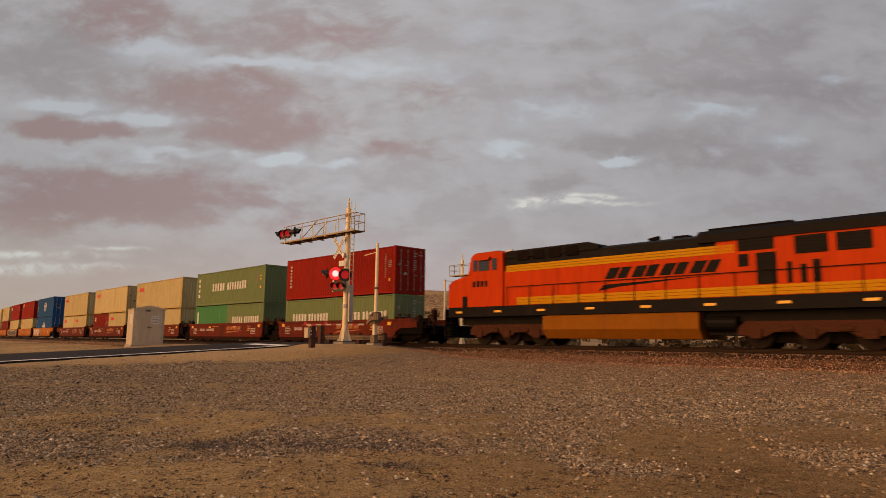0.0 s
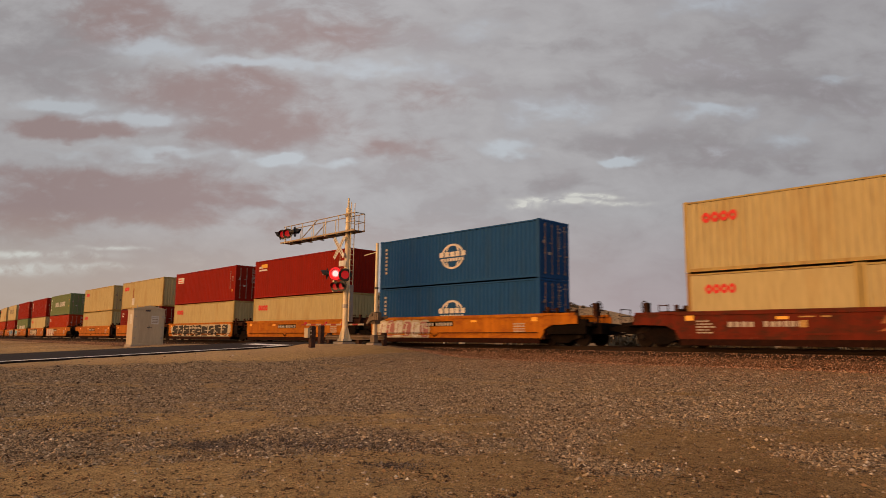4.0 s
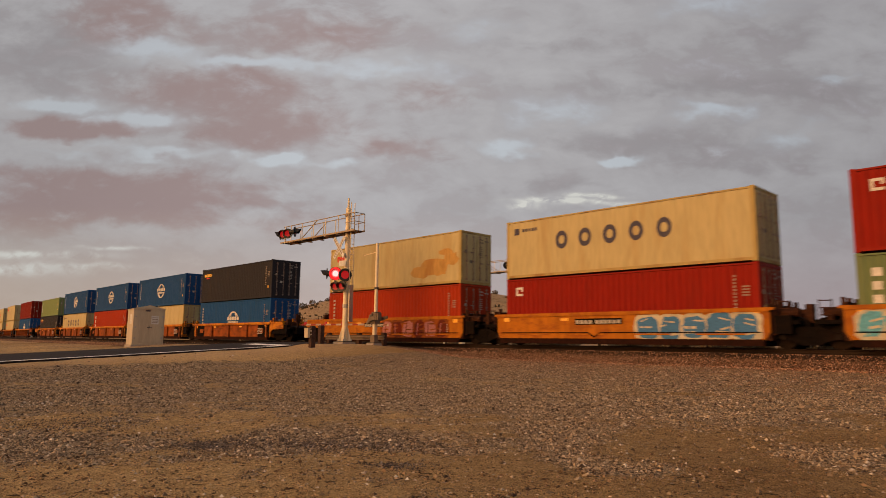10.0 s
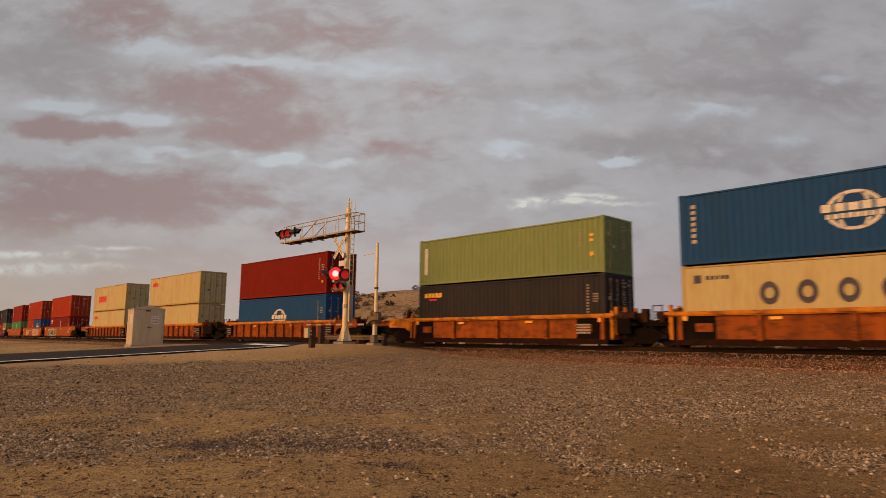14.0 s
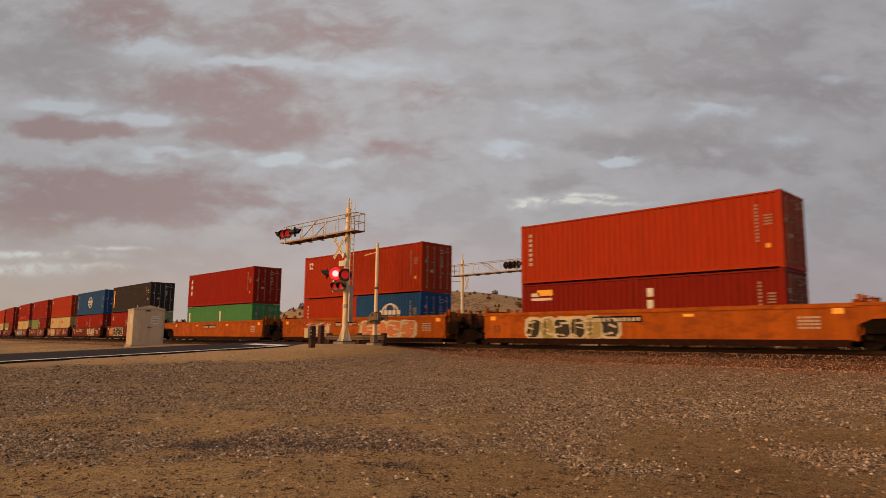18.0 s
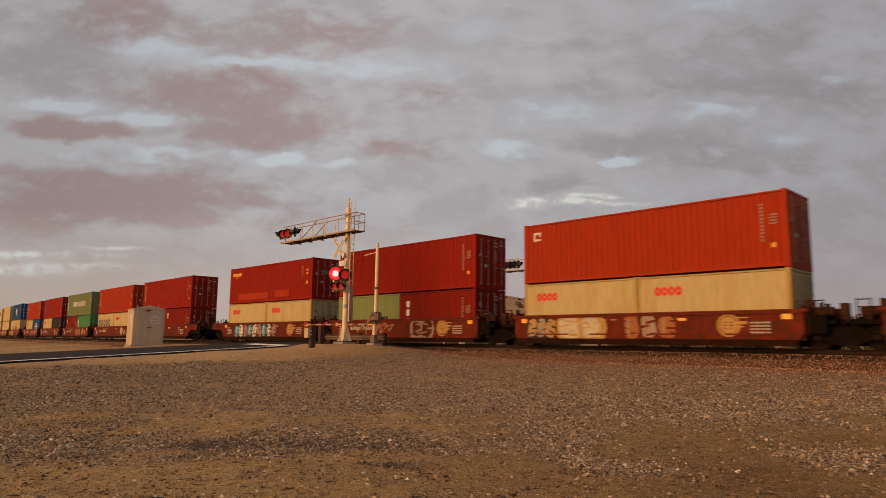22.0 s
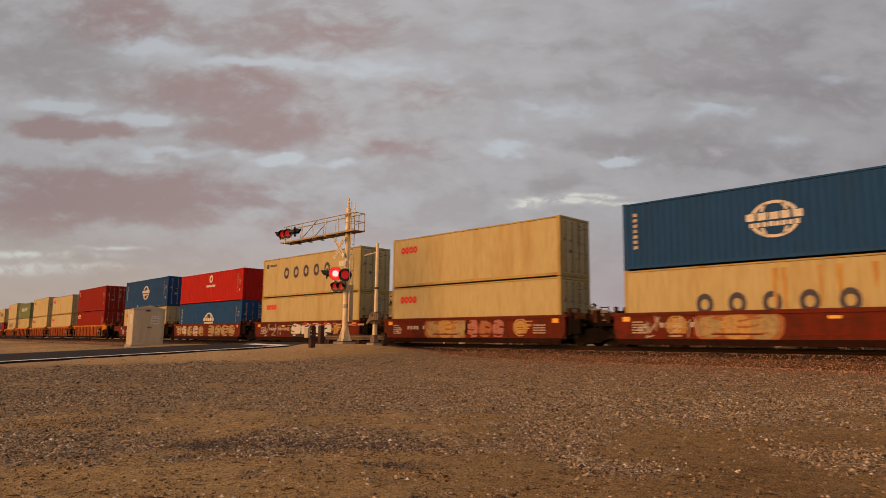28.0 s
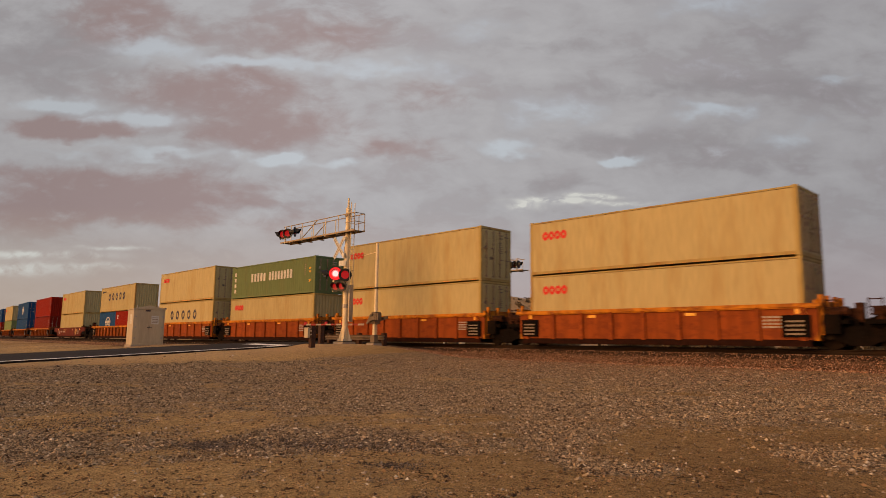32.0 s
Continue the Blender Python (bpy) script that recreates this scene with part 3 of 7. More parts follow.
def container(size, paint, marks, where, end="doors", smooth=None, white_rods=False):
    L, H = SIZES[size]
    smooth = (paint == "cream" and "corr" not in marks) if smooth is None else smooth
    r = container_meshes(size, paint, smooth)
    first = next((MARK_WORDS[k] for k in marks if k in MARK_WORDS), "weathered sides")
    long = "forty-foot" if L > 10 else "twenty-foot"
    ob = thing("shipping_container", f"{WORDS[paint]} {long} container with {first}, {where}", "shipping container",
               "containers on the train")
    part("frame", r["frame"], ob)
    part("side_panel", r["side"], ob, "", Matrix.Translation((0, -CW / 2 + .004, .13)))
    part("side_panel", r["side"], ob, "", pose(0, CW / 2 - .004, .13, 0, 0, 180))
    part("roof", r["roof"], ob, "", Matrix.Translation((0, -CW / 2 + .065, H - .045)) @ Matrix.Rotation(radians(-90), 4, "X"))
    door_sign = 1 if end == "doors" else -1
    part("front_panel", r["front"], ob, "", Matrix.Translation((-door_sign * (L / 2 - .02), 0, .13)) @ Matrix.Rotation(radians(-90 * door_sign), 4, "Z"))
    for s in (-1, 1):
        m = Matrix.Translation((door_sign * (L / 2 - .012), 0, .14))
        if door_sign < 0:
            m = m @ Matrix.Rotation(math.pi, 4, "Z")
        if s < 0:
            m = m @ Matrix.Rotation(math.pi, 4, "X") @ Matrix.Translation((0, 0, -(H - .28)))
        d = part("door", r["door"], ob, "", m @ Matrix.Translation((0, .01, 0)))
        for k in (.25, .8):
            part("lock_rod", rod_mesh(H, white_rods), d, "", Matrix.Translation((0.01, k, 0)))
    if door_sign > 0:
        # data plates and lettering bars on the doors
        g = kept(("plates", H, paint == "cream"), lambda: door_plates(H, M_GREYMARK if paint == "cream" else M_PALE))
        tagged(part("door_marking", g, ob, "", Matrix.Translation((L / 2 + .012, 0, .14))), kind="stuff")
    if "oocl_big" in marks:
        g = Geo().box(-.42, 0, -.95, .95, 0, .62).box(-.46, -.42, -.8, .8, .08, .54).box(-.30, -.12, -.98, -.95, .1, .5)
        part("generator_unit", g.mesh("generator_unit", M_UNDER), ob, "black clip-on generator", Matrix.Translation((-L / 2, 0, H - .78)))
    for code in marks:
        add_mark(ob, L, H, code)
    return ob


def door_plates(H, mat):
    """Small plates and rows of stencilled bars on a pair of doors."""
    g = Geo()
    rnd = random.Random(5)
    for y, z in ((.22, H - .55), (.22, H - .72), (.66, H - .62)):
        for k in range(4):
            g.box(0, .004, y + .085 * k, y + .085 * k + .055, z, z + .07)
    for k in range(7):
        z = H - .95 - k * .11
        g.box(0, .004, .22, .22 + rnd.uniform(.12, .30), z, z + .035)
    g.box(0, .005, -.52, -.34, 1.0, 1.16)
    g.box(0, .005, -.92, -.80, 1.55, 1.72)
    return g.mesh("door_marking", mat)


# ---------------------------------------------------------------- well cars
def round_outline(cx, cz, rx, rz, rnd, n=16, square=.55, rough=.10, lean=.0, lo=-.06, hi=1.0):
    """A soft, uneven closed outline between an oval and a box, kept between two heights."""
    out = []
    for i in range(n):
        t = 2 * math.pi * i / n
        c, q = math.cos(t), math.sin(t)
        k = rnd.uniform(1 - rough, 1 + rough)
        px, pz = math.copysign(abs(c) ** square, c) * rx * k, math.copysign(abs(q) ** square, q) * rz * k
        out.append((cx + px + lean * pz, min(hi, max(lo, cz + pz))))
    return out


def stroke(g, pts, w, y, mi, hi):
    """A fat bent stroke along a few points."""
    for (x0, z0), (x1, z1) in zip(pts, pts[1:]):
        d = math.hypot(x1 - x0, z1 - z0) or 1
        ux, uz = (x1 - x0) / d * w * .5, (z1 - z0) / d * w * .5
        quad = [(x0 - ux - uz, z0 - uz + ux), (x0 - ux + uz, z0 - uz - ux), (x1 + ux + uz, z1 + uz - ux), (x1 + ux - uz, z1 + uz + ux)]
        g.prism([(px, min(hi, max(-.06, pz))) for px, pz in quad], y, .001, mi=mi)


def graffiti(key, w, h, n, mats, seed, style="bubble"):
    """Sprayed shapes in no script at all. bubble: swollen outlined lumps; blocks: dark squared lumps on a pale field; scrawl: loose thin strokes."""
    def make():
        rnd = random.Random(seed)
        g = Geo()
        cw, hi = w / n, h + .08
        last = len(mats) - 1
        if style == "scrawl":
            for i in range(n * 2):
                cx = (i + .5) * cw / 2
                pts = [(cx + rnd.uniform(-.4, .4) * cw, h * rnd.uniform(.05, 1)) for _ in range(rnd.choice((3, 4)))]
                stroke(g, pts, rnd.uniform(.035, .075), -.004 - .0003 * (i % 9), i % (last + 1), hi)
            return g.mesh("graffiti", mats)
        if style == "blocks":
            g.prism(round_outline(w / 2, h * .5, w * .53, h * .56, rnd, 30, .30, .05, hi=hi), -.004, .001, mi=0)
        else:
            for i in range(n):     # one swollen rim round all of it
                g.prism(round_outline((i + .5) * cw, h * .5, cw * .66, h * .56, rnd, 18, .6, .08, hi=hi), -.0036 - .0002 * (i % 2), .001, mi=0)
        for i in range(n):
            cx, tip = (i + .5) * cw, rnd.uniform(-.12, .22)
            fill = 1 + i % last
            rx, rz = cw * rnd.uniform(.40, .50), h * rnd.uniform(.42, .50)
            g.prism(round_outline(cx, h * .5 + rnd.uniform(-.04, .04), rx, rz, rnd, 18, .38 if style == "blocks" else .62, .09, tip, hi=hi), -.0055 - .0003 * (i % 3), .001, mi=fill)
            # cuts and notches that part each lump into limbs
            for k in range(3):
                z = h * (.22 + .28 * k) + rnd.uniform(-.05, .05)
                side = rnd.choice((-1, 1))
                x0 = cx + side * rx * rnd.uniform(.55, 1.1) + tip * (z - h / 2)
                stroke(g, [(x0, z), (x0 - side * rx * rnd.uniform(.5, 1.0), z + rnd.uniform(-.1, .1) * h)], h * rnd.uniform(.05, .11), -.0075 - .0003 * k, 0, hi)
            if last > 1:
                stroke(g, [(cx - rx * .4, h * .2), (cx - rx * .3 + tip * .5, h * .8)], h * .07, -.0088, 1 + (i + 1) % last, hi)
        return g.mesh("graffiti", mats)
    return kept(("graffiti", style) + key, make)


def words_mesh(text, height, mat):
    """Stencilled characters in x-z, facing -y."""
    def make():
        cu = bpy.data.curves.new("stencil", "FONT")
        cu.body, cu.size, cu.extrude = text, height / .72, .003
        ob = bpy.data.objects.new("stencil", cu)
        me = bpy.data.meshes.new_from_object(ob)
        bpy.data.objects.remove(ob)
        me.transform(Matrix.Rotation(radians(90), 4, "X"))
        me.materials.clear()
        me.materials.append(mat)
        return me
    return kept(("words", text, height, mat.name), make)


def roundel_mesh(mat):
    """A round emblem: rim, cross bars and disc quarters, as plain shapes."""
    def make():
        g = Geo().ring((0, 0), .44, .36, -.005, .001, 24)
        g.ring((0, 0), .33, .17, -.005, .001, 20)
        g.box(-.33, .33, -.006, .001, -.09, -.03).box(-.33, .33, -.006, .001, .03, .09)
        g.box(-.05, .05, -.0065, .001, -.33, .33)
        return g.mesh("roundel", mat)
    return kept(("roundel", mat.name), make)


CARS = {"bnsf": dict(mat=M_BROWN, chord=M_BROWN, ribs=0, lw=12.75, top=1.42, words="brown-red"),
        "ttx": dict(mat=M_YELLOW, chord=M_YELLOW, ribs=0, lw=12.75, top=1.50, words="dusty yellow"),
        "maxi": dict(mat=M_RUSTY, chord=M_CHORD, ribs=5, lw=12.9, top=1.42, words="rusty orange"),
        "rib": dict(mat=M_RUSTY, chord=M_CHORD, ribs=13, lw=15.0, top=1.46, words="rusty orange ribbed"),
        "long": dict(mat=M_ORANGE, chord=M_ORANGE, ribs=0, lw=16.4, top=1.58, words="bright orange"),
        "late": dict(mat=M_LATE, chord=M_CHORD, ribs=9, lw=12.9, top=1.61, words="yellow-brown")}
SY = 1.50      # outer face of the side sills


M_FADED = material("faded_ochre_emblem_paint", (0.30, 0.105, 0.03), 0.7, vary=0.3, dirt=(0.13, 0.02, 0.01), amount=0.6, bump=0)


def car_meshes(kind):
    c = CARS[kind]

    def make():
        lw, top, r = c["lw"], c["top"], {}
        h = lw / 2
        g = Geo()
        e = 0.12
        dent = .06 if kind == "late" else .11 if c["ribs"] else .03
        g.prism([(-h - e, .62), (-h + .12, .24), (h - .12, .24), (h + e, .62), (h + e, top - .06), (-h - e, top - .06)], -SY + dent, -SY + dent + .04)
        r["side_sill"] = g.mesh("side_sill", c["mat"])
        r["bottom_chord"] = Geo().box(-h + .1, h - .1, -SY - .02, -SY + .16, .10, .34).mesh("bottom_chord", M_GRIMESHADE)
        r["strip"] = Geo().box(0, 1.9, -SY + .005, -SY + .04, .50, .56).mesh("side_strip", c["mat"])
        g = Geo()
        t = .13 if kind in ("maxi", "rib", "late") else .10
        g.box(-h - e - .15, h + e + .15, -SY - (.07 if t > .12 else .02), -SY + .12, top - t, top)
        g.box(-h - e, h + e, -SY - .02, -SY + .12, top - t - .05, top - t)
        r["top_chord"] = g.mesh("top_chord", c["chord"])
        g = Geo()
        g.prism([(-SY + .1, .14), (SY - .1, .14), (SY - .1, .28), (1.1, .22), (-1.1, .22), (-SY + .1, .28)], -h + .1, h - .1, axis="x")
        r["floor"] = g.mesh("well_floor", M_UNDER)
        g = Geo()
        g.prism([(-.10, .3), (.10, .3), (.075, top - .14), (-.075, top - .14)], -SY - .03, -SY + .16)
        r["side_post"] = g.mesh("side_post", c["mat"])
        return r
    return kept(("car", kind), make)


def end_meshes(length, coupled, mat, tag, top):
    """What reaches over a truck from the well's end, outwards along +x: bulkhead, platform and, on a coupled end, side plates."""
    def make():
        r = {}
        g = Geo()
        g.box(0, .12, -SY + .08, SY - .08, .3, top + .12)
        for y in (-1.2, -.45, .45, 1.2):
            g.box(.1, .24, y - .06, y + .06, .5, top + .3)
        r["bulkhead"] = g.mesh("bulkhead", M_GEAR if tag in ("bnsf", "ttx") else mat)
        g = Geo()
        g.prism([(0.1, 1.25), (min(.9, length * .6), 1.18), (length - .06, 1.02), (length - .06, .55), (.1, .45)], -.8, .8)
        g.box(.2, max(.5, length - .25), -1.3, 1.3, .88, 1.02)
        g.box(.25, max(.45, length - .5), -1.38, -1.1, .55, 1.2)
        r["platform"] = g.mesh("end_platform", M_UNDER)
        if coupled:
            g = Geo()
            e = length - .9
            for s in (-1,):
                g.prism([(.12, top - .02), (e - .15, top - .02), (e, top - .14), (e, top - .5), (.55, top - .55), (.12, top - .75)],
                        *sorted((s * (SY - .03), s * (SY - .10))))
                g.box(.12, e - .1, *sorted((s * (SY + .01), s * (SY - .2))), top - .1, top)
            r["end_sill"] = g.mesh("end_sill", mat)
        return r
    return kept(("end", length, coupled, tag), make)


def truck_meshes():
    def make():
        r = {}
        g = Geo()
        for s in (-1,):
            y0, y1 = sorted((s * .92, s * 1.08))
            g.prism([(-1.15, .52), (-.75, .62), (-.35, .80), (.35, .80), (.75, .62), (1.15, .52), (1.15, .36), (.82, .34), (.5, .26), (.3, .14), (-.3, .14), (-.5, .26),
                     (-.82, .34), (-1.15, .36)], y0, y1)
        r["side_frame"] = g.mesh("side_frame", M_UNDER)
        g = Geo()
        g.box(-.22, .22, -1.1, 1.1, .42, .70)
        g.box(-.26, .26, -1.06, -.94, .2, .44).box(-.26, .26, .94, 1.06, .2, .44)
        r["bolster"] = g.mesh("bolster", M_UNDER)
        half = [(1.12, .10), (.9, .10), (.86, .26), (.835, .30), (.82, .42), (.70, .42), (.69, .45), (.66, .45), (.655, .2), (.6, .08)]
        g = Geo().lathe([(-y, q) for y, q in half] + [(y, q) for y, q in reversed(half)], 24)
        r["wheelset"] = g.mesh("wheelset", M_WHEEL, smooth=True)
        return r
    return kept(("truck",), make)


def add_truck(car, x):
    r = truck_meshes()
    t = part("truck", r["bolster"], car, "grimy black two-axle truck", Matrix.Translation((x, 0, 0)))
    part("side_frame", r["side_frame"], t)
    part("side_frame", r["side_frame"], t, "", pose(0, 0, 0, 0, 0, 180))
    for dx in (-.89, .89):
        part("wheelset", r["wheelset"], t, "", Matrix.Translation((dx, 0, .43)))


def gear_mesh(kind):
    """Brake wheel, stand and grab rails of a car's end."""
    def make():
        g = Geo()
        if kind == "brake":
            for i in range(16):
                a, b = 2 * math.pi * i / 16, 2 * math.pi * (i + 1) / 16
                g.tube((0, .28 * math.cos(a), 1.75 + .28 * math.sin(a)), (0, .28 * math.cos(b), 1.75 + .28 * math.sin(b)), .022, n=5)
            for a in (0, 2.1, 4.2):
                g.tube((0, 0, 1.75), (0, .28 * math.cos(a), 1.75 + .28 * math.sin(a)), .015, n=5)
            g.box(-.22, -.02, -.16, .16, 1.35, 1.95)
            g.box(-.12, -.02, -.06, .06, 1.0, 1.4)
        elif kind == "rail":
            for y in (-1.2, -.4):
                g.tube((0, y, .98), (0, y, 1.62), .02, n=5)
            g.tube((0, -1.2, 1.6), (0, -.4, 1.6), .02, n=5)
            g.tube((0, -1.2, 1.3), (0, -.4, 1.3), .016, n=5)
        else:
            g.box(-.35, .35, -.3, .3, 1.0, 1.45)
            g.tube((-.25, -.95, 1.32), (.35, -.95, 1.32), .17, n=10)
            g.box(-.1, .1, -1.1, -.7, .95, 1.2)
            g.box(.45, .7, -.7, -.35, .95, 1.62)
            g.tube((-.3, -1.25, 1.0), (-.3, -1.25, 1.75), .025, n=5).tube((.1, -1.25, 1.0), (.1, -1.25, 1.75), .025, n=5)
            for z in (1.2, 1.45, 1.7):
                g.tube((-.3, -1.25, z), (.1, -1.25, z), .02, n=5)
        return g.mesh(kind, M_GEAR)
    return kept(("gear", kind), make)


def coupler_mesh():
    def make():
        g = Geo()
        g.box(-.2, .55, -.09, .09, .70, .88)
        g.prism([(.5, -.16), (.8, -.2), (.92, -.05), (.78, .02), (.72, .18), (.5, .14)], .64, .94, axis="z")
        g.tube((.1, .35, .62), (.75, .3, .45), .035, n=6)
        return g.mesh("coupler", M_UNDER)
    return kept(("coupler",), make)


def well_car(kind, left_len, right_len, first, last, spray=None, seed=0):
    """left_len, right_len: how far the ends reach beyond the well. first, last: coupled, not hinged, on that side (right, left)."""
    c = CARS[kind]
    r = car_meshes(kind)
    h, top = c["lw"] / 2, c["top"]
    note = "with sprayed signs along its side" if spray else "with weathered sides"
    car = thing("well_car", f"{c['words']} steel double-stack well car {note}", "railway car", "cars of the train")
    for s in (0, 180):
        m = pose(0, 0, 0, 0, 0, s)
        sill = part("side_sill", r["side_sill"], car, "", m)
        part("bottom_chord", r["bottom_chord"], sill)
        if kind in ("ttx", "bnsf"):
            for k in range(4):
                part("side_strip", r["strip"], sill, "", Matrix.Translation((-h + 1.1 + k * 3.0, 0, 0)))
        part("top_chord", r["top_chord"], sill, "yellow top sill" if kind in ("maxi", "rib", "late") else "")
        if kind == "maxi":
            for sgn in (-1, 1):
                panel = kept(("end_panel", sgn), lambda sgn=sgn: Geo().box(*sorted((sgn * (h - 1.75), sgn * (h + .1))), -SY + .085, -SY + .108, .28, top - .19).mesh("end_panel", M_UNDER))
                part("end_panel", panel, sill, "black end panel")
                plate = kept(("end_plate", sgn), lambda sgn=sgn: Geo().box(*sorted((sgn * (h - 1.62), sgn * (h - .95))), -SY + .078, -SY + .086, .62, .95).mesh("end_plate", M_RUSTY))
                part("end_plate", plate, sill, "rusty orange plate")
        if c["ribs"]:
            for k in range(c["ribs"]):
                x = -h + .35 + k * (c["lw"] - .7) / (c["ribs"] - 1)
                part("side_post", r["side_post"], sill, "", Matrix.Translation((x, 0, 0)))
    part("well_floor", r["floor"], car)
    em = c["mat"] if kind not in ("maxi", "late") else M_CHORD
    for sgn, ln, cp in ((-1, left_len, last), (1, right_len, first)):
        ends = end_meshes(round(ln, 2), cp, em, kind, top)
        m = pose(sgn * h, 0, 0, 0, 0, 0 if sgn > 0 else 180)
        plat = part("end_platform", ends["platform"], car, "grimy black platform", m)
        part("bulkhead", ends["bulkhead"], plat)
        if cp:
            part("end_sill", ends["end_sill"], plat)
            part("end_sill", ends["end_sill"], plat, "", Matrix.Scale(-1, 4, (0, 1, 0)))
    rnd = random.Random(seed)
    # trucks: one under the left joint, and one under the right end where that is coupled
    if last:
        add_truck(car, -h - left_len + 1.95)
        part("coupler", coupler_mesh(), car, "", pose(-h - left_len, 0, 0, 0, 0, 180))
        part("brake_wheel", gear_mesh("brake"), car, "", pose(-h - left_len + .35, .5, 0, 0, 0, 180))
        part("grab_rail", gear_mesh("rail"), car, "", pose(-h - left_len + .15, 0, 0))
    else:
        add_truck(car, -h - left_len)
    if first:
        add_truck(car, h + right_len - 1.95)
        part("coupler", coupler_mesh(), car, "", pose(h + right_len, 0, 0))
        part("brake_wheel", gear_mesh("brake"), car, "", pose(h + right_len - .35, -.5, 0))
        part("grab_rail", gear_mesh("rail"), car, "", pose(h + right_len - .15, 0, 0))
    part("valve_gear", gear_mesh("valve"), car, "", pose(h + .62, 0, 0))
    part("valve_gear", gear_mesh("valve"), car, "", pose(-h - .62, 0, 0, 0, 0, 0))
    # amber reflectors and stencilled bars
    face = -SY + .028
    for x in (-h + .3, -h * .42, h * .28, h - .6):
        part("reflector", flat_bars([(0, .42 if abs(x) < h * .5 else .34, 0, .11 if abs(x) < h * .5 else .2)], ("rf", abs(x) < h * .5), M_REFLECT), car,
             "amber reflector", Matrix.Translation((x, face, top - .36)))
    tagged(part("stencil", flat_bars([q for k in range(4) for q in shift(letters(4, .7, .07, .04, 100 + k, .5), 0, -.12 * k)], ("st",), M_PALE, .006), car, "",
         Matrix.Translation((h - 1.7, face, top - .5))), kind="stuff")
    if kind == "long":
        tagged(part("stencil", words_mesh("53", .34, M_SPRAYK), car, "", Matrix.Translation((-h + .5, face, .62))), kind="stuff")
    if kind == "ttx":
        pipe = Geo().tube((-h + .2, 0, 0), (-1.2, 0, 0), .022, n=6).tube((-1.2, 0, 0), (-.9, 0, -.2), .022, n=6).tube((-.9, 0, -.2), (-.6, 0, 0), .022, n=6).tube((-.6, 0, 0), (h - .2, 0, 0), .022, n=6)
        part("brake_pipe", kept(("brake_pipe",), lambda: pipe.mesh("brake_pipe", M_UNDER)), car, "thin dark brake pipe", Matrix.Translation((0, face - .03, .60)))
    if kind in ("ttx", "long"):
        part("number_panel", flat_bars([(0, 2.4, 0, .27)], ("np",), M_UNDER, .006), car, "dark panel with worn marks", Matrix.Translation((-1.9, face, top - .55)))
        tagged(part("number_marking", flat_bars(letters(4, .85, .17, .05, 110, .4) + shift(letters(6, 1.25, .17, .05, 111, .4), 1.02, 0), ("nb",), M_PALE, .009), car, "",
             Matrix.Translation((-1.85, face, top - .51))), kind="stuff")
    elif kind == "bnsf":
        if seed in (31, 36):
            part("roundel", roundel_mesh(M_PALE if seed == 31 else M_OCHRE), car, "round emblem", Matrix.Translation((-h + 2.7, face, .86)))
        elif seed > 27:
            part("roundel", roundel_mesh(M_PALE if seed == 32 else M_OCHRE), car, "round emblem", Matrix.Translation((h - 2.5, face, .86)))
        if seed > 29:
            tagged(part("stencil", words_mesh("40", .36, M_PALE), car, "", Matrix.Translation((-h + .95, face, .55))), kind="stuff")
        if not spray and seed < 10:
            def emblem():
                g = Geo()
                for k in range(4):
                    g.prism([(k * .62, .26), (k * .62 + .5, .26), (k * .62 + .66, .52), (k * .62 + .16, .52)], -.004, .001)
                g.prism([(-.1, 0), (2.1, .12), (2.7, .2), (0.2, .14)], -.004, .001)
                return g.mesh("side_emblem", M_FADED)
            part("side_emblem", kept(("side_emblem",), emblem), car, "faded ochre slanted emblem", Matrix.Translation((.55, face, .62)))
        rows = [q for k in range(5) for q in shift(letters(3 + k % 2, .5 + .12 * (k % 3), .06, .04, 140 + k), 0, -.11 * k)]
        tagged(part("stencil", flat_bars(rows, ("st2",), M_PALE, .006), car, "", Matrix.Translation((-h + .75, face, top - .42))), kind="stuff")
        tagged(part("stencil", flat_bars([(0, .5, 0, .05), (.7, 1.0, 0, .05), (0, .25, -.35, -.1)], ("st3",), M_OCHRE, .006), car, "", Matrix.Translation((-1.9, face, top - .3))), kind="stuff")
        tagged(part("stencil", flat_bars([(0, .5, 0, .05), (.1, .45, -.22, -.1), (0, .35, -.34, -.28)], ("st4",), M_OCHRE, .006), car, "", Matrix.Translation((4.1, face, top - .3))), kind="stuff")
        tagged(part("number_marking", flat_bars(letters(4, .95, .2, .06, 112, .35) + shift(letters(6, 1.3, .2, .06, 113, .35), 1.3, 0), ("nbb",), M_PALE), car, "",
             Matrix.Translation((-4.4, face, top - .62))), kind="stuff")
    elif kind in ("late", "rib"):
        for x in (-h + .35, h - .75):
            part("data_panel", flat_bars([(0, .95, 0, .78)], ("dp",), M_UNDER, .06), car, "black data panel", Matrix.Translation((x - .3, face, .42)))
            tagged(part("data_marking", flat_bars([q for k in range(4) for q in shift(letters(4, .6, .07, .04, 120 + k, .5), 0, .15 * k)], ("db",), M_DIM, .064), car, "",
                 Matrix.Translation((x - .15, face, .5))), kind="stuff")
    if spray:
        for nm, x, w, n, mats, sd, *style in spray:
            tagged(part("graffiti", graffiti((nm, w, n, sd), w, .96, n, mats, sd, *style), car, nm + " sprayed strokes", Matrix.Translation((x, face - .002, .34))), kind="stuff")
    return car


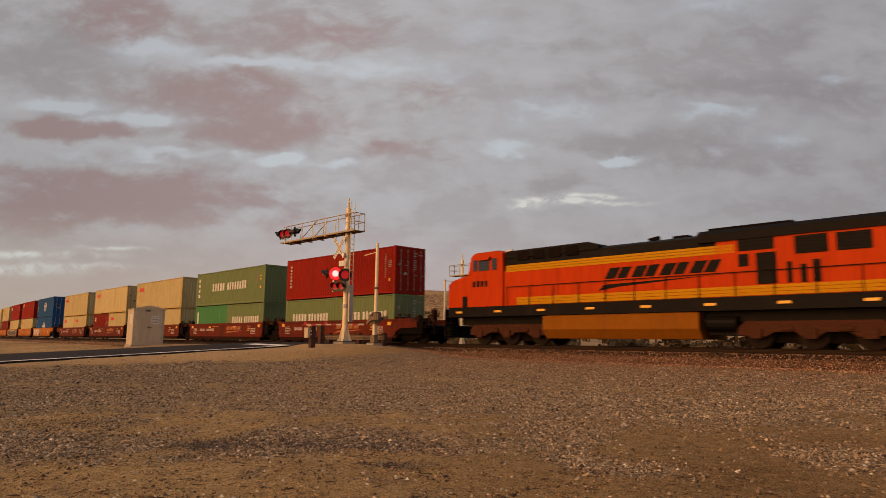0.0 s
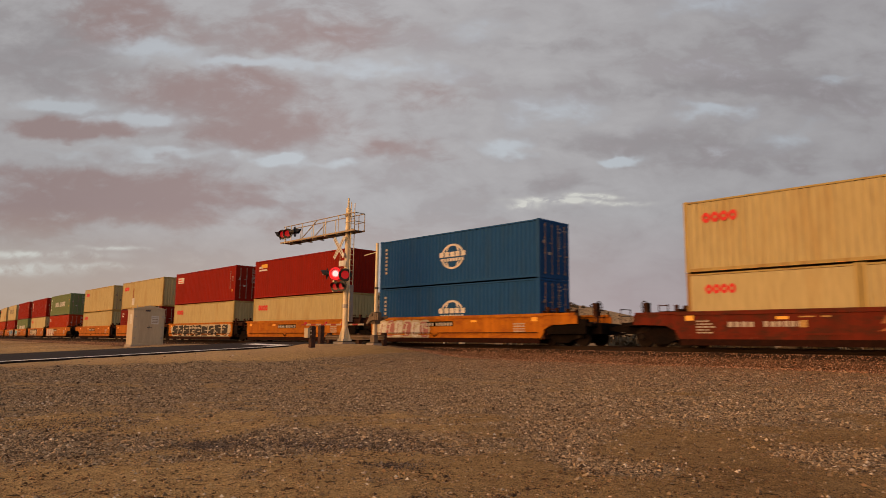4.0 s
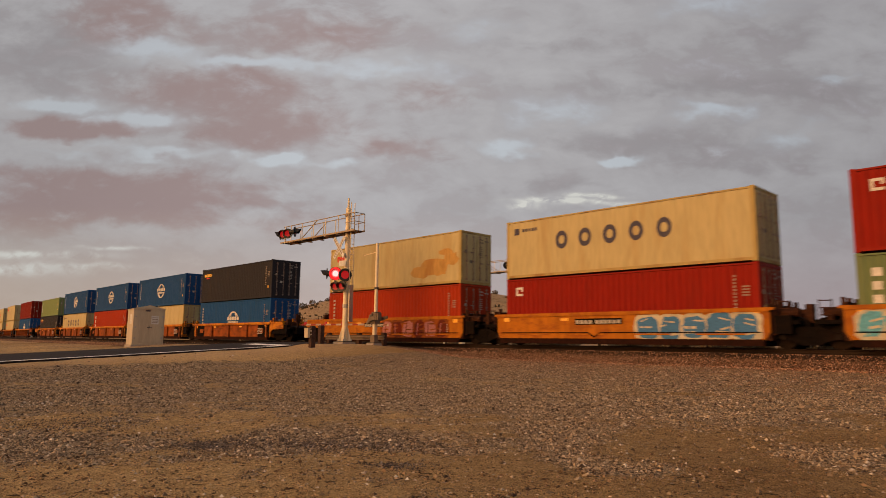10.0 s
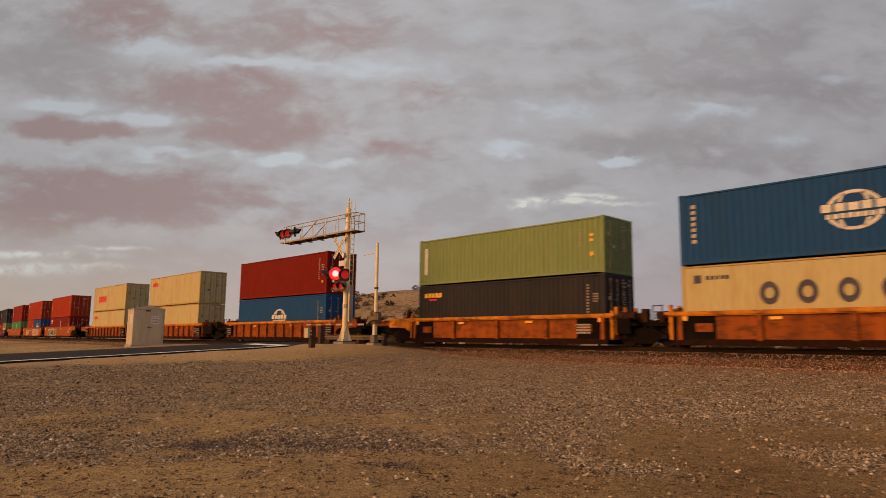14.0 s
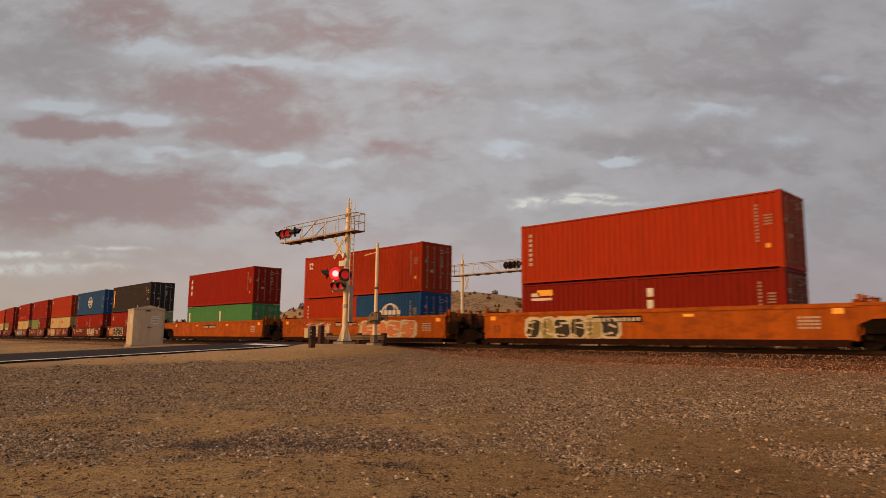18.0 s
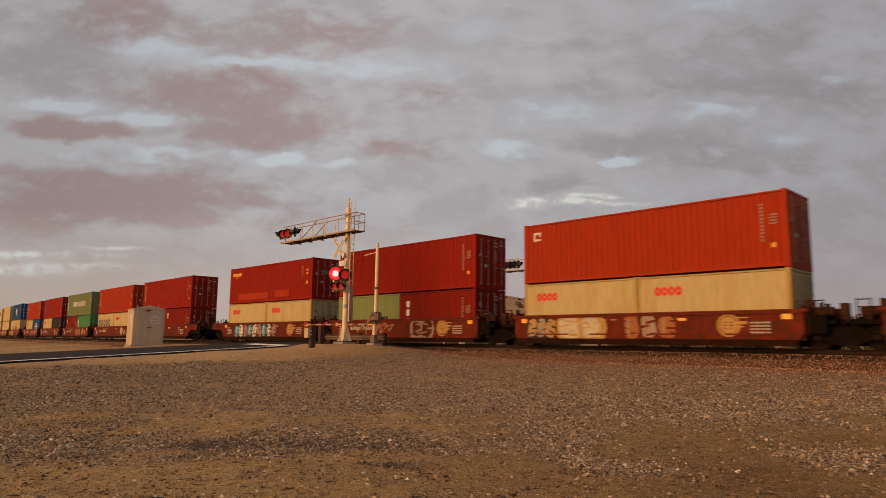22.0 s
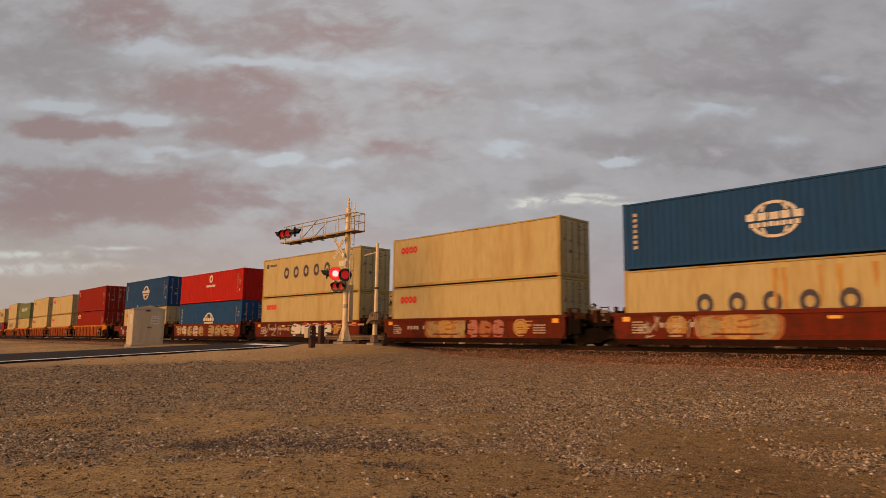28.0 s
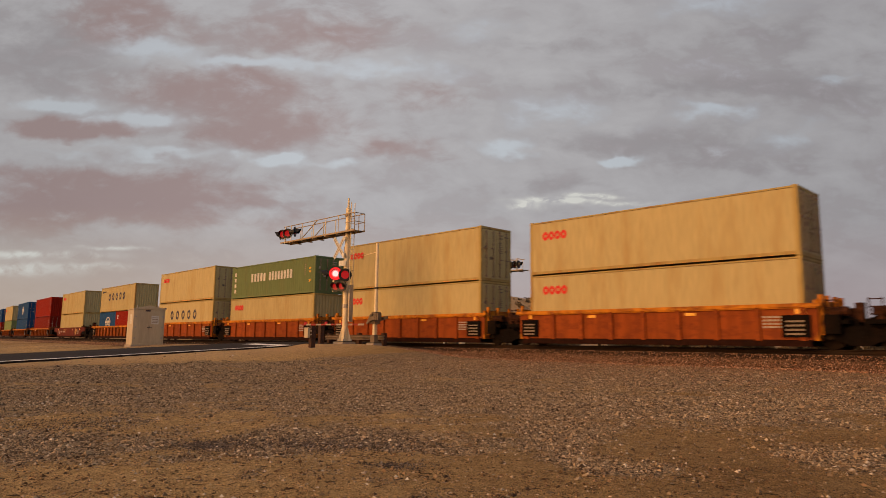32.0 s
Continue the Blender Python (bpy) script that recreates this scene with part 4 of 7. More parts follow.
# ---------------------------------------------------------------- the consist
def sprays(*names):
    lib = {"big_white": ("black and cream", -5.6, 11.4, 9, [M_CREAMSPRAY, M_SPRAYK, M_SPRAYK], 5, "blocks"),
           "thin_white": ("white and pink", -5.8, 4.4, 6, [M_CREAMSPRAY, M_WHITE, M_PINK], 11),
           "fat_white": ("fat cream", -4.5, 5.6, 4, [M_SPRAYK, M_CREAMSPRAY], 12),
           "teal_left": ("teal", -6.1, 3.0, 4, [M_CREAMSPRAY, M_TEAL, M_TEAL], 13),
           "blue_right": ("blue and white", 1.2, 4.9, 5, [M_CREAMSPRAY, M_BLUESPRAY, M_BLUESPRAY], 14),
           "brown_right": ("reddish", -.2, 5.6, 6, [M_RUSTY, M_PINK, M_BROWN], 15),
           "rust_words": ("dull red", -2.2, 2.4, 3, [M_BROWN, M_BROWN], 45, "scrawl"),
           "green_mix": ("black and olive", -5.6, 5.0, 6, [M_CREAMSPRAY, M_SPRAYK, M_OLIVE, M_SPRAYK], 16),
           "orange_fill": ("orange outlined", .9, 5.0, 4, [M_CREAMSPRAY, M_SALMON], 17),
           "white_mid": ("faded white", -5.0, 2.5, 4, [M_FADED, M_CREAMSPRAY], 18),
           "black_cream": ("black and cream", -4.1, 3.2, 4, [M_CREAMSPRAY, M_SPRAYK], 19),
           "ochre_disc": ("ochre", -5.3, 1.1, 1, [M_FADED, M_OCHRE], 41),
           "white_right": ("fat cream", .6, 3.3, 4, [M_BROWN, M_CREAMSPRAY], 20),
           "ochre_left": ("faded ochre", -5.5, 2.6, 4, [M_FADED, M_OCHRE], 21, "scrawl"),
           "cream_mid": ("cream", -3.9, 2.3, 2, [M_OCHRE, M_CREAMSPRAY], 22),
           "ochre_mid": ("faded pink", -.6, 2.4, 3, [M_BROWN, M_FADED, M_DIM], 23),
           "dark_cream": ("dark and cream", -5.7, 1.6, 3, [M_SPRAYK, M_OCHRE, M_DIM], 24),
           "ochre_right": ("faded ochre", -4.9, 4.6, 4, [M_FADED, M_DIM], 25, "scrawl"),
           "teal_mid": ("teal and pink", -4.4, 6.4, 9, [M_SPRAYK, M_TEAL, M_WHITE, M_PINK], 26),
           "white_mid2": ("fat white", -1.4, 5.0, 4, [M_SPRAYK, M_WHITE], 27),
           "cream_wide": ("dull cream", -5.9, 5.8, 5, [M_BROWN, M_WORNCREAM, M_CREAMSPRAY], 28),
           "cream_wide2": ("dull cream", .7, 5.0, 4, [M_BROWN, M_WORNCREAM], 29),
           "swirl": ("pale ochre", -3.6, 3.6, 4, [M_DIM, M_FADED], 30, "scrawl"),
           "rings": ("dull white", 1.4, 1.7, 2, [M_DIM, M_BROWN], 33),
           "beast": ("cream", -2.8, 3.0, 3, [M_FADED, M_WORNCREAM, M_OCHRE], 34),
           "tagline": ("pale", -5.4, 2.8, 3, [M_DIM, M_PALE], 35, "scrawl"),
           "swirl2": ("faded pink", .3, 2.6, 3, [M_BROWN, M_PINK, M_FADED], 31)}
    return [lib[n] for n in names]


D = "doors"
F = "front"
# left end of the upper box at 0 s; car; upper box (size, paint, marks, end); lower boxes; sprayed signs
UNITS = [
    (-42.46, "bnsf", ("40", "red", "vtext codes", D), [("20", "green", "row20", F), ("20", "green", "row20", D)], ()),
    (-57.80, "bnsf", ("40", "green", "row codes_y", F), [("20", "bright_green", "wvert", F), ("20", "green", "row20", F)], ()),
    (-73.24, "bnsf", ("40", "cream", "oocl corr", F), [("20", "maroon", "vtext3", D), ("20", "cream", "oocl20 corr", F)], ()),
    (-88.50, "bnsf", ("40", "cream", "oocl", D), [("20", "maroon", "logo codes", D), ("20", "cream", "oocl20 corr", F)], ()),
    (-103.98, "bnsf", ("40", "cream", "oocl corr", F), [("20", "cream", "oocl20", D), ("20", "cream", "oocl20 corr", F)], ()),
    (-123.50, "ttx", ("40", "blue", "globe vtext", D), [("40", "blue", "globe_low vtext", D)], ("thin_white",)),
    (-139.00, "ttx", ("40", "red", "ylogo codes", F), [("40", "cream", "oocl corr", F)], ()),
    (-154.43, "ttx", ("40", "red", "label codes", D), [("40", "cream", "oocl corr", F)], ("big_white",)),
    (-169.77, "ttx", ("40", "cream", "oocl hatch corr", F), [("40", "maroon", "logo codes", D)], ()),
    (-185.18, "ttx", ("40", "cream", "oocl corr", D), [("40", "cream", "oocl corr", F)], ()),
    (-204.89, "ttx", ("40", "green", "row codes_y", D), [("40", "orange_red", "logo codes", D)], ("thin_white",)),
    (-220.23, "ttx", ("40", "red", "vtext3 codes", D), [("40", "cream", "oocl", D)], ("fat_white",)),
    (-235.71, "ttx", ("40", "red", "logo codes", D), [("40", "green", "row_low codes_y", D)], ("teal_left", "rust_words")),
    (-251.07, "ttx", ("40", "cream", "spaced", D), [("40", "red", "logo codes", D)], ("blue_right",)),
    (-266.50, "ttx", ("40", "cream", "oocl gold", D), [("40", "orange_red", "vtext codes", D)], ("brown_right",)),
    (-286.31, "maxi", ("40", "black", "ytext codes", D), [("40", "blue", "globe_low vtext codes", D)], ()),
    (-302.13, "maxi", ("40", "navy", "globe vtext codes", D), [("40", "cream", "oocl", D)], ()),
    (-317.86, "maxi", ("40", "navy", "globe vtext codes", D), [("40", "orange_red", "vtext3 codes", F)], ()),
    (-333.69, "maxi", ("40", "navy", "globe vtext codes", D), [("40", "cream", "spaced", D)], ()),
    (-349.43, "maxi", ("40s", "light_green", "wvert codes_y", D), [("40", "black", "ytext codes", D)], ()),
    (-370.91, "rib", ("40", "maroon", "codes", D), [("40", "blue", "globe_low codes", D)], ()),
    (-390.68, "rib", ("40", "cream", "oocl", D), [("40", "cream", "oocl", D)], ()),
    (-410.24, "rib", ("40", "cream", "oocl_big", D), [("40", "cream", "oocl", D)], ()),
    (-433.76, "long", ("40", "orange_red", "vtext codes", D), [("20", "maroon", "ylogo", D), ("20", "maroon", "vtext3 codes", D)], ("green_mix",)),
    (-453.26, "long", ("40", "orange_red", "logo codes", D), [("20", "orange_red", "vtext codes", D), ("20", "blue", "globe20 codes", D)], ("white_mid", "orange_fill")),
    (-472.75, "long", ("40", "red", "vtext3 codes", D), [("20", "bright_green", "wvert", D), ("20", "bright_green", "wvert", D)], ()),
    (-494.53, "bnsf", ("40", "black", "yvert codes_y", D), [("20", "red", "logo codes", D), ("20", "light_green", "row20", D)], ("ochre_disc", "black_cream")),
    (-509.99, "bnsf", ("40", "blue", "globe vtext codes", D), [("20", "red", "vtext codes", D), ("20", "red", "vtext codes", D)], ("ochre_left", "white_right")),
    (-525.38, "bnsf", ("40", "orange_red", "logo codes", D), [("20", "cream", "oocl20", D), ("20", "cream", "oocl20", D)], ("dark_cream", "cream_mid", "ochre_mid")),
    (-540.85, "bnsf", ("40", "red", "logo codes", D), [("20", "light_green", "", D), ("20", "maroon", "vtext3 codes", D)], ("ochre_right", "rings")),
    (-556.27, "bnsf", ("40", "red", "ytext patches codes_y", D), [("20", "cream", "oocl20", D), ("20", "cream", "oocl20", D)], ("teal_mid",)),
    (-576.04, "bnsf", ("40", "red", "vtext codes", D), [("20", "light_green", "row20", D), ("20", "maroon", "logo codes", D)], ()),
    (-591.58, "bnsf", ("40", "orange_red", "vtext codes", D), [("20", "cream", "spaced20", D), ("20", "cream", "oocl20", D)], ()),
    (-607.21, "bnsf", ("40", "green", "row codes_y", D), [("20", "maroon", "logo codes", D), ("20", "bright_green", "wvert", D)], ("swirl2",)),
    (-622.55, "bnsf", ("40", "red", "vtext codes", D), [("20", "cream", "oocl20", D), ("20", "black", "codes", D)], ("swirl",)),
    (-637.99, "bnsf", ("40", "orange_red", "vtext codes", D), [("20", "cream", "oocl20", D), ("20", "blue", "globe20 codes", D)], ("swirl2",)),
    (-657.61, "bnsf", ("40", "navy", "globe vtext codes", "white"), [("40", "cream", "spaced_low stains", D)], ("beast", "tagline")),
    (-673.14, "bnsf", ("40", "cream", "oocl", D), [("40", "cream", "oocl", D)], ("beast", "swirl2")),
    (-688.57, "bnsf", ("40", "cream", "spaced", D), [("40", "cream", "oocl", D)], ("white_mid2", "tagline")),
    (-703.97, "bnsf", ("40s", "bright_red", "emblem codes", F), [("40", "blue", "globe_low vtext codes", D)], ("cream_wide", "cream_wide2")),
    (-719.44, "bnsf", ("40", "navy", "globe vtext codes", D), [("40", "cream", "oocl", D)], ("swirl", "ochre_mid")),
    (-739.09, "late", ("40", "red", "logo codes", D), [("40", "red", "ylogo codes", D)], ()),
    (-754.53, "late", ("40s", "cream", "oocl", D), [("40", "cream", "oocl", D)], ()),
    (-770.00, "late", ("40", "cream", "oocl", D), [("40", "cream", "oocl", D)], ()),
    (-785.47, "late", ("40s", "green", "row codes_y", D), [("40", "cream", "oocl corr", F)], ()),
    (-800.95, "late", ("40", "cream", "oocl", D), [("40", "cream", "spaced", D)], ()),
    (-820.45, "rib", ("40", "cream", "spaced corr", F), [("20", "blue", "globe20", D), ("20", "red", "logo", D)], ()),
    (-840.00, "bnsf", ("40", "cream", "oocl corr", F), [("40", "cream", "corr", F)], ()),
    (-859.60, "rib", ("40", "red", "codes", F), [("40", "maroon", "codes", D)], ()),
    (-879.20, "rib", ("40", "navy", "globe vtext", D), [("40", "navy", "codes", D)], ()),
    (-898.80, "rib", ("40", "cream", "oocl corr", F), [("40", "light_green", "codes", D)], ()),
    (-918.40, "rib", ("40", "navy", "globe vtext", D), [("40", "red", "codes", D)], ()),
]
BASE_Z = 0.352
RAISED = {41: 0.13, 42: 0.09, 43: 0.08, 44: 0.11, 45: 0.25, 46: 0.15}     # units that ride higher in their wells
FAR_HALF = {"bnsf": 9.85, "ttx": 9.85, "maxi": 9.9, "rib": 11.4, "long": 12.0, "late": 9.85}


def build_train():
    mids = [u[0] + 6.096 for u in UNITS]
    for i, (s, kind, top, lows, spray) in enumerate(UNITS):
        c = mids[i]
        h = CARS[kind]["lw"] / 2
        gap_r = mids[i - 1] - c if i else 99.0
        gap_l = c - mids[i + 1] if i + 1 < len(mids) else 99.0
        lim = {"rib": 20.6, "long": 20.6}.get(kind, 17.0)
        first, last = gap_r > lim, gap_l > lim
        rl = (FAR_HALF[kind] - .6 if first else gap_r / 2) - h
        ll = (FAR_HALF[kind] - .6 if last else gap_l / 2) - h
        ride(well_car(kind, ll, rl, first, last, sprays(*spray), i), c)
        low_top = 0.0
        for k, (size, paint, marks, end) in enumerate(lows):
            L, H = SIZES[size]
            dx = 0.0 if L > 10 else (-3.05 if k == 0 else 3.05)
            ride(container(size, paint, marks.split(), "in a well car", end), c + dx, BASE_Z + RAISED.get(i, 0))
            low_top = max(low_top, H)
        size, paint, marks, end = top
        ride(container(size, paint, marks.split(), "stacked on another", D if end == "white" else end, white_rods=end == "white"), c, BASE_Z + RAISED.get(i, 0) + low_top + .02)


# ---------------------------------------------------------------- locomotive
M_LORANGE = material("locomotive_orange_paint", (0.44, 0.040, 0.002), 0.5, dirt=(0.24, 0.030, 0.006), amount=0.35, grain=5, streak=True, spec=0.05)
M_LBLACK = material("locomotive_black_paint", (0.006, 0.005, 0.005), 0.6, vary=0.3, dirt=(0.03, 0.02, 0.016), amount=0.4, spec=0.08)
M_LYELLOW = material("locomotive_yellow_stripe", (0.48, 0.225, 0.002), 0.6, spec=0.08, dirt=(0.40, 0.17, 0.01), amount=0.3)
M_TANK = material("fuel_tank_brown_paint", (0.23, 0.082, 0.006), 0.7, dirt=(0.15, 0.05, 0.008), amount=0.5, streak=True, spec=0.06)
M_TRUCKB = material("dusty_brown_truck_steel", (0.060, 0.022, 0.012), 0.8, vary=0.4, dirt=(0.02, 0.012, 0.009), amount=0.6, spec=0.08)


def glass_material():
    m = bpy.data.materials.new("dark_cab_glass")
    m.use_nodes = True
    b = m.node_tree.nodes["Principled BSDF"]
    b.inputs["Base Color"].default_value = (0.03, 0.035, 0.04, 1)
    b.inputs["Roughness"].default_value = 0.06
    return m


M_GLASS = glass_material()


def build_locomotive():
    """Six-axle road engine, its cab end towards -x; x is measured from the cab end."""
    lo = thing("locomotive", "orange and black six-axle diesel road locomotive with yellow stripes", "locomotive")
    G = lambda name, g, mat, label="", m=None, parent=lo, smooth=False: part(name, g.mesh(name, mat, smooth), parent, label, m)
    Y = 1.52
    g = Geo().box(.35, 22.0, -Y, Y, 1.42, 1.93).box(.9, 21.4, -1.0, 1.0, 1.0, 1.45)
    G("underframe", g, M_LBLACK, "black frame and walkway")
    # cab with low wide nose
    nose = [(.25, 1.82), (2.0, 1.82), (2.0, 3.62), (1.55, 3.60), (.55, 3.36), (.25, 3.18)]
    G("nose", Geo().prism(nose, -1.42, 1.42), M_LORANGE)
    G("nose_step", Geo().box(1.3, 1.65, -1.45, -1.40, 1.84, 2.5), M_LBLACK, "black step recess")
    cabo = [(2.0, 1.82), (4.15, 1.82), (4.15, 4.62), (3.9, 4.74), (2.3, 4.72), (1.98, 4.55), (1.78, 3.62), (2.0, 3.62)]
    cab = G("cab", Geo().prism(cabo, -1.50, 1.50), M_LORANGE)
    for y0, y1 in ((-1.53, -1.496), (1.496, 1.53)):
        for x0, x1 in ((2.15, 2.42), (2.52, 3.25), (3.45, 3.75)):
            w = part("window", Geo().box(x0, x1, y0, y1, 3.78, 4.36).mesh("window", M_GLASS), cab, "dark cab window")
    part("sunshade", Geo().prism([(2.4, 4.45), (3.4, 4.45), (3.3, 4.3), (2.5, 4.3)], -1.66, -1.5).mesh("sunshade", M_LORANGE), cab)
    part("windscreen", Geo().prism([(1.80, 3.75), (1.955, 4.45), (1.93, 4.46), (1.775, 3.75)], -1.2, 1.2).mesh("windscreen", M_GLASS), cab, "dark glass windscreen")
    part("number_marking", flat_bars(letters(4, 1.05, .32, .07, 130, .22), ("loconum",), M_LBLACK), cab, "", Matrix.Translation((2.1, -1.502, 2.95)))
    g = Geo().tube((3.0, .3, 4.72), (3.0, .3, 4.95), .03, n=6).tube((2.8, .3, 4.95), (3.3, .3, 4.95), .06, .1, n=8)
    G("antenna", g, M_WHITE)
    # long hood: orange side, yellow stripe, black top
    hood = G("hood", Geo().box(4.15, 14.9, -1.40, 1.40, 1.82, 3.66), M_LORANGE, "orange hood side")
    g = Geo()
    for z in (3.60, 3.715, 3.83):
        g.box(4.3, 15.6, -1.42, 1.42, z + .004, z + .104)
    G("upper_stripe", g, M_LYELLOW, "yellow stripes")
    g = Geo()
    for z in (1.96, 2.085, 2.21):
        g.box(5.0, 21.72, -1.445, -1.40, z, z + .11)
    G("lower_stripe", g, M_LYELLOW, "yellow stripes")
    top = [(-1.34, 3.94), (1.34, 3.94), (1.30, 4.34), (.9, 4.48), (-.9, 4.48), (-1.30, 4.34)]
    roof = G("hood_top", Geo().prism(top, 4.15, 21.9, axis="x"), M_LBLACK, "black hood roof")
    part("inverter_box", Geo().prism([(4.3, 4.3), (9.6, 4.3), (9.6, 4.5), (9.1, 4.68), (4.3, 4.66)], -1.36, 1.36).mesh("inverter_box", M_LBLACK), roof)
    for k in range(4):
        part("roof_hatch", Geo().box(5.0 + k * .95, 5.7 + k * .95, -1.385, -1.36, 4.15, 4.58).mesh("roof_hatch", M_UNDER), roof)
    part("exhaust_stack", Geo().box(12.6, 13.3, -.3, .3, 4.45, 4.68).mesh("exhaust_stack", M_UNDER), roof)
    part("horn", Geo().tube((11.6, -.5, 4.62), (12.1, -.5, 4.62), .05, .12, n=8).box(11.7, 11.8, -.55, -.45, 4.45, 4.62).mesh("horn", M_UNDER), roof)
    rad = [(-1.5, 4.08), (1.5, 4.08), (1.5, 4.40), (1.3, 4.56), (-1.3, 4.56), (-1.5, 4.40)]
    part("radiator_roof", Geo().prism(rad, 14.2, 21.95, axis="x").mesh("radiator_roof", M_LBLACK), roof)
    part("fan_housing", Geo().box(14.5, 17.6, -1.1, 1.1, 4.54, 4.68).mesh("fan_housing", M_UNDER), roof)
    # radiator end: orange to the top with dark louvres
    rear = G("radiator_section", Geo().box(14.9, 21.7, -1.42, 1.42, 1.82, 4.30), M_LORANGE, "orange radiator section")
    louv = ((15.75, 17.05, 3.64, 4.1), (17.75, 18.82, 3.38, 4.02), (19.08, 20.15, 3.38, 4.0), (16.4, 17.1, 2.36, 3.52), (15.75, 16.12, 3.06, 3.52),
            (17.45, 17.62, 2.36, 3.12), (17.9, 18.1, 2.36, 3.0), (18.3, 18.55, 2.36, 3.14))
    for x0, x1, z0, z1 in louv:
        g = Geo().box(x0, x1, -1.445, -1.40, z0, z1)
        n = max(2, int((z1 - z0) / .12))
        for k in range(n):
            z = z0 + k * (z1 - z0) / n
            g.box(x0 + .03, x1 - .03, -1.462, -1.44, z + .02, z + (z1 - z0) / n - .03)
        part("louvre", g.mesh("louvre", M_LBLACK), rear, "black louvre")
    # door joints on the hood side
    for x in (6.3, 7.5, 8.7, 9.9, 11.1, 12.3, 13.5):
        part("hood_door", Geo().box(x + .02, x + 1.16, -1.416, -1.39, 2.36, 3.58).mesh("hood_door", M_LORANGE), hood)
    # slanting dark word and sweep, as plain shapes
    g = Geo()
    for k in range(4):      # plain slanted blocks
        x = 9.95 + 1.28 * k
        g.prism([(x, 2.93), (x + .52, 2.93), (x + .80, 3.40), (x + .28, 3.40)], -1.426, -1.41)
        g.prism([(x + .60, 2.93), (x + 1.06, 2.93), (x + 1.34, 3.40), (x + .88, 3.40)], -1.426, -1.41)
    g.prism([(9.6, 2.42), (9.9, 2.68), (14.6, 2.80), (10.6, 2.56)], -1.426, -1.41)
    part("marking", g.mesh("marking", M_LBLACK), hood, "black slanted block signs with a sweep")
    G("fuel_tank", Geo().prism([(-1.42, 1.40), (1.42, 1.40), (1.42, .75), (1.1, .34), (-1.1, .34), (-1.42, .75)], 6.55, 14.1, axis="x"), M_TANK, "brown fuel tank")
    G("air_reservoir", Geo().tube((14.35, -1.05, .95), (15.5, -1.05, .95), .3, n=14).box(14.3, 15.6, -.9, .9, .5, 1.3), M_LBLACK, "black air tank")
    for x in range(8):
        part("reflector", Geo().box(.9 + 2.7 * x, 1.35 + 2.7 * x, -1.526, -1.51, 1.62, 1.72).mesh("reflector", M_REFLECT), lo, "amber reflector")
    # walkway rails
    g = Geo()
    for k in range(13):
        x = 4.4 + k * 1.4
        g.tube((x, -1.49, 1.82), (x, -1.49, 2.85), .018, n=5)
    g.tube((4.4, -1.49, 2.85), (21.2, -1.49, 2.85), .018, n=5)
    G("handrail", g, M_LBLACK)
    for x in (.1, 21.75):
        g = Geo()
        for k in range(4):
            g.box(x, x + .45, -1.5, -1.0, .45 + k * .33, .49 + k * .33)
        g.box(x - .03, x + .002, -1.5, -.95, .4, 1.85).box(x + .448, x + .48, -1.5, -.95, .4, 1.85)
        G("step_ladder", g, M_LBLACK)
    g = Geo().box(-.12, .25, -1.35, 1.35, .35, 1.0).box(22.0, 22.2, -1.35, 1.35, .35, 1.0)
    G("pilot", g, M_LBLACK)
    g = Geo()
    for y in (-1.35, -.5, .5, 1.35):
        g.tube((-.05, y, 1.0), (-.05, y, 2.85), .02, n=5)
    g.tube((-.05, -1.35, 2.85), (-.05, -.5, 2.85), .02, n=5)
    G("end_rail", g, M_WHITE)
    part("coupler", coupler_mesh(), lo, "", pose(-.1, 0, 0, 0, 0, 180))
    part("coupler", coupler_mesh(), lo, "", pose(22.15, 0, 0))
    g = Geo()
    for s in (-1, 1):
        y0, y1 = sorted((s * .98, s * 1.16))
        g.prism([(-2.5, .78), (-2.2, 1.02), (2.2, 1.02), (2.5, .78), (2.5, .5), (1.5, .45), (1.2, .62), (.5, .62), (.2, .42), (-.2, .42), (-.5, .62), (-1.2, .62),
                 (-1.5, .45), (-2.5, .5)], y0, y1)
        for x in (-1.85, 0, 1.85):
            g.box(x - .22, x + .22, min(s * 1.1, s * 1.24), max(s * 1.1, s * 1.24), .38, .75)
        for x in (-.95, .95):
            g.tube((x, s * 1.15, .72), (x + .4, s * 1.15, .72), .12, n=8)
    frame_me = g.mesh("truck_frame", M_TRUCKB)
    half = [(1.1, .13), (.86, .13), (.83, .53), (.70, .53), (.69, .56), (.66, .56), (.65, .2), (.6, .1)]
    g = Geo().lathe([(-y, q) for y, q in half] + [(y, q) for y, q in reversed(half)], 24)
    wheel_me = g.mesh("wheelset", M_WHEEL, True)
    for x in (4.15, 18.0):
        t = part("truck", frame_me, lo, "brown three-axle truck", Matrix.Translation((x, 0, 0)))
        part("traction_motor", kept(("motors",), lambda: Geo().box(-2.5, 2.5, -.62, .62, .22, 1.2).mesh("traction_motor", M_UNDER)), t, "black motors between the wheels")
        for dx in (-1.85, 0, 1.85):
            part("wheelset", wheel_me, t, "", Matrix.Translation((dx, 0, .54)))
    return lo


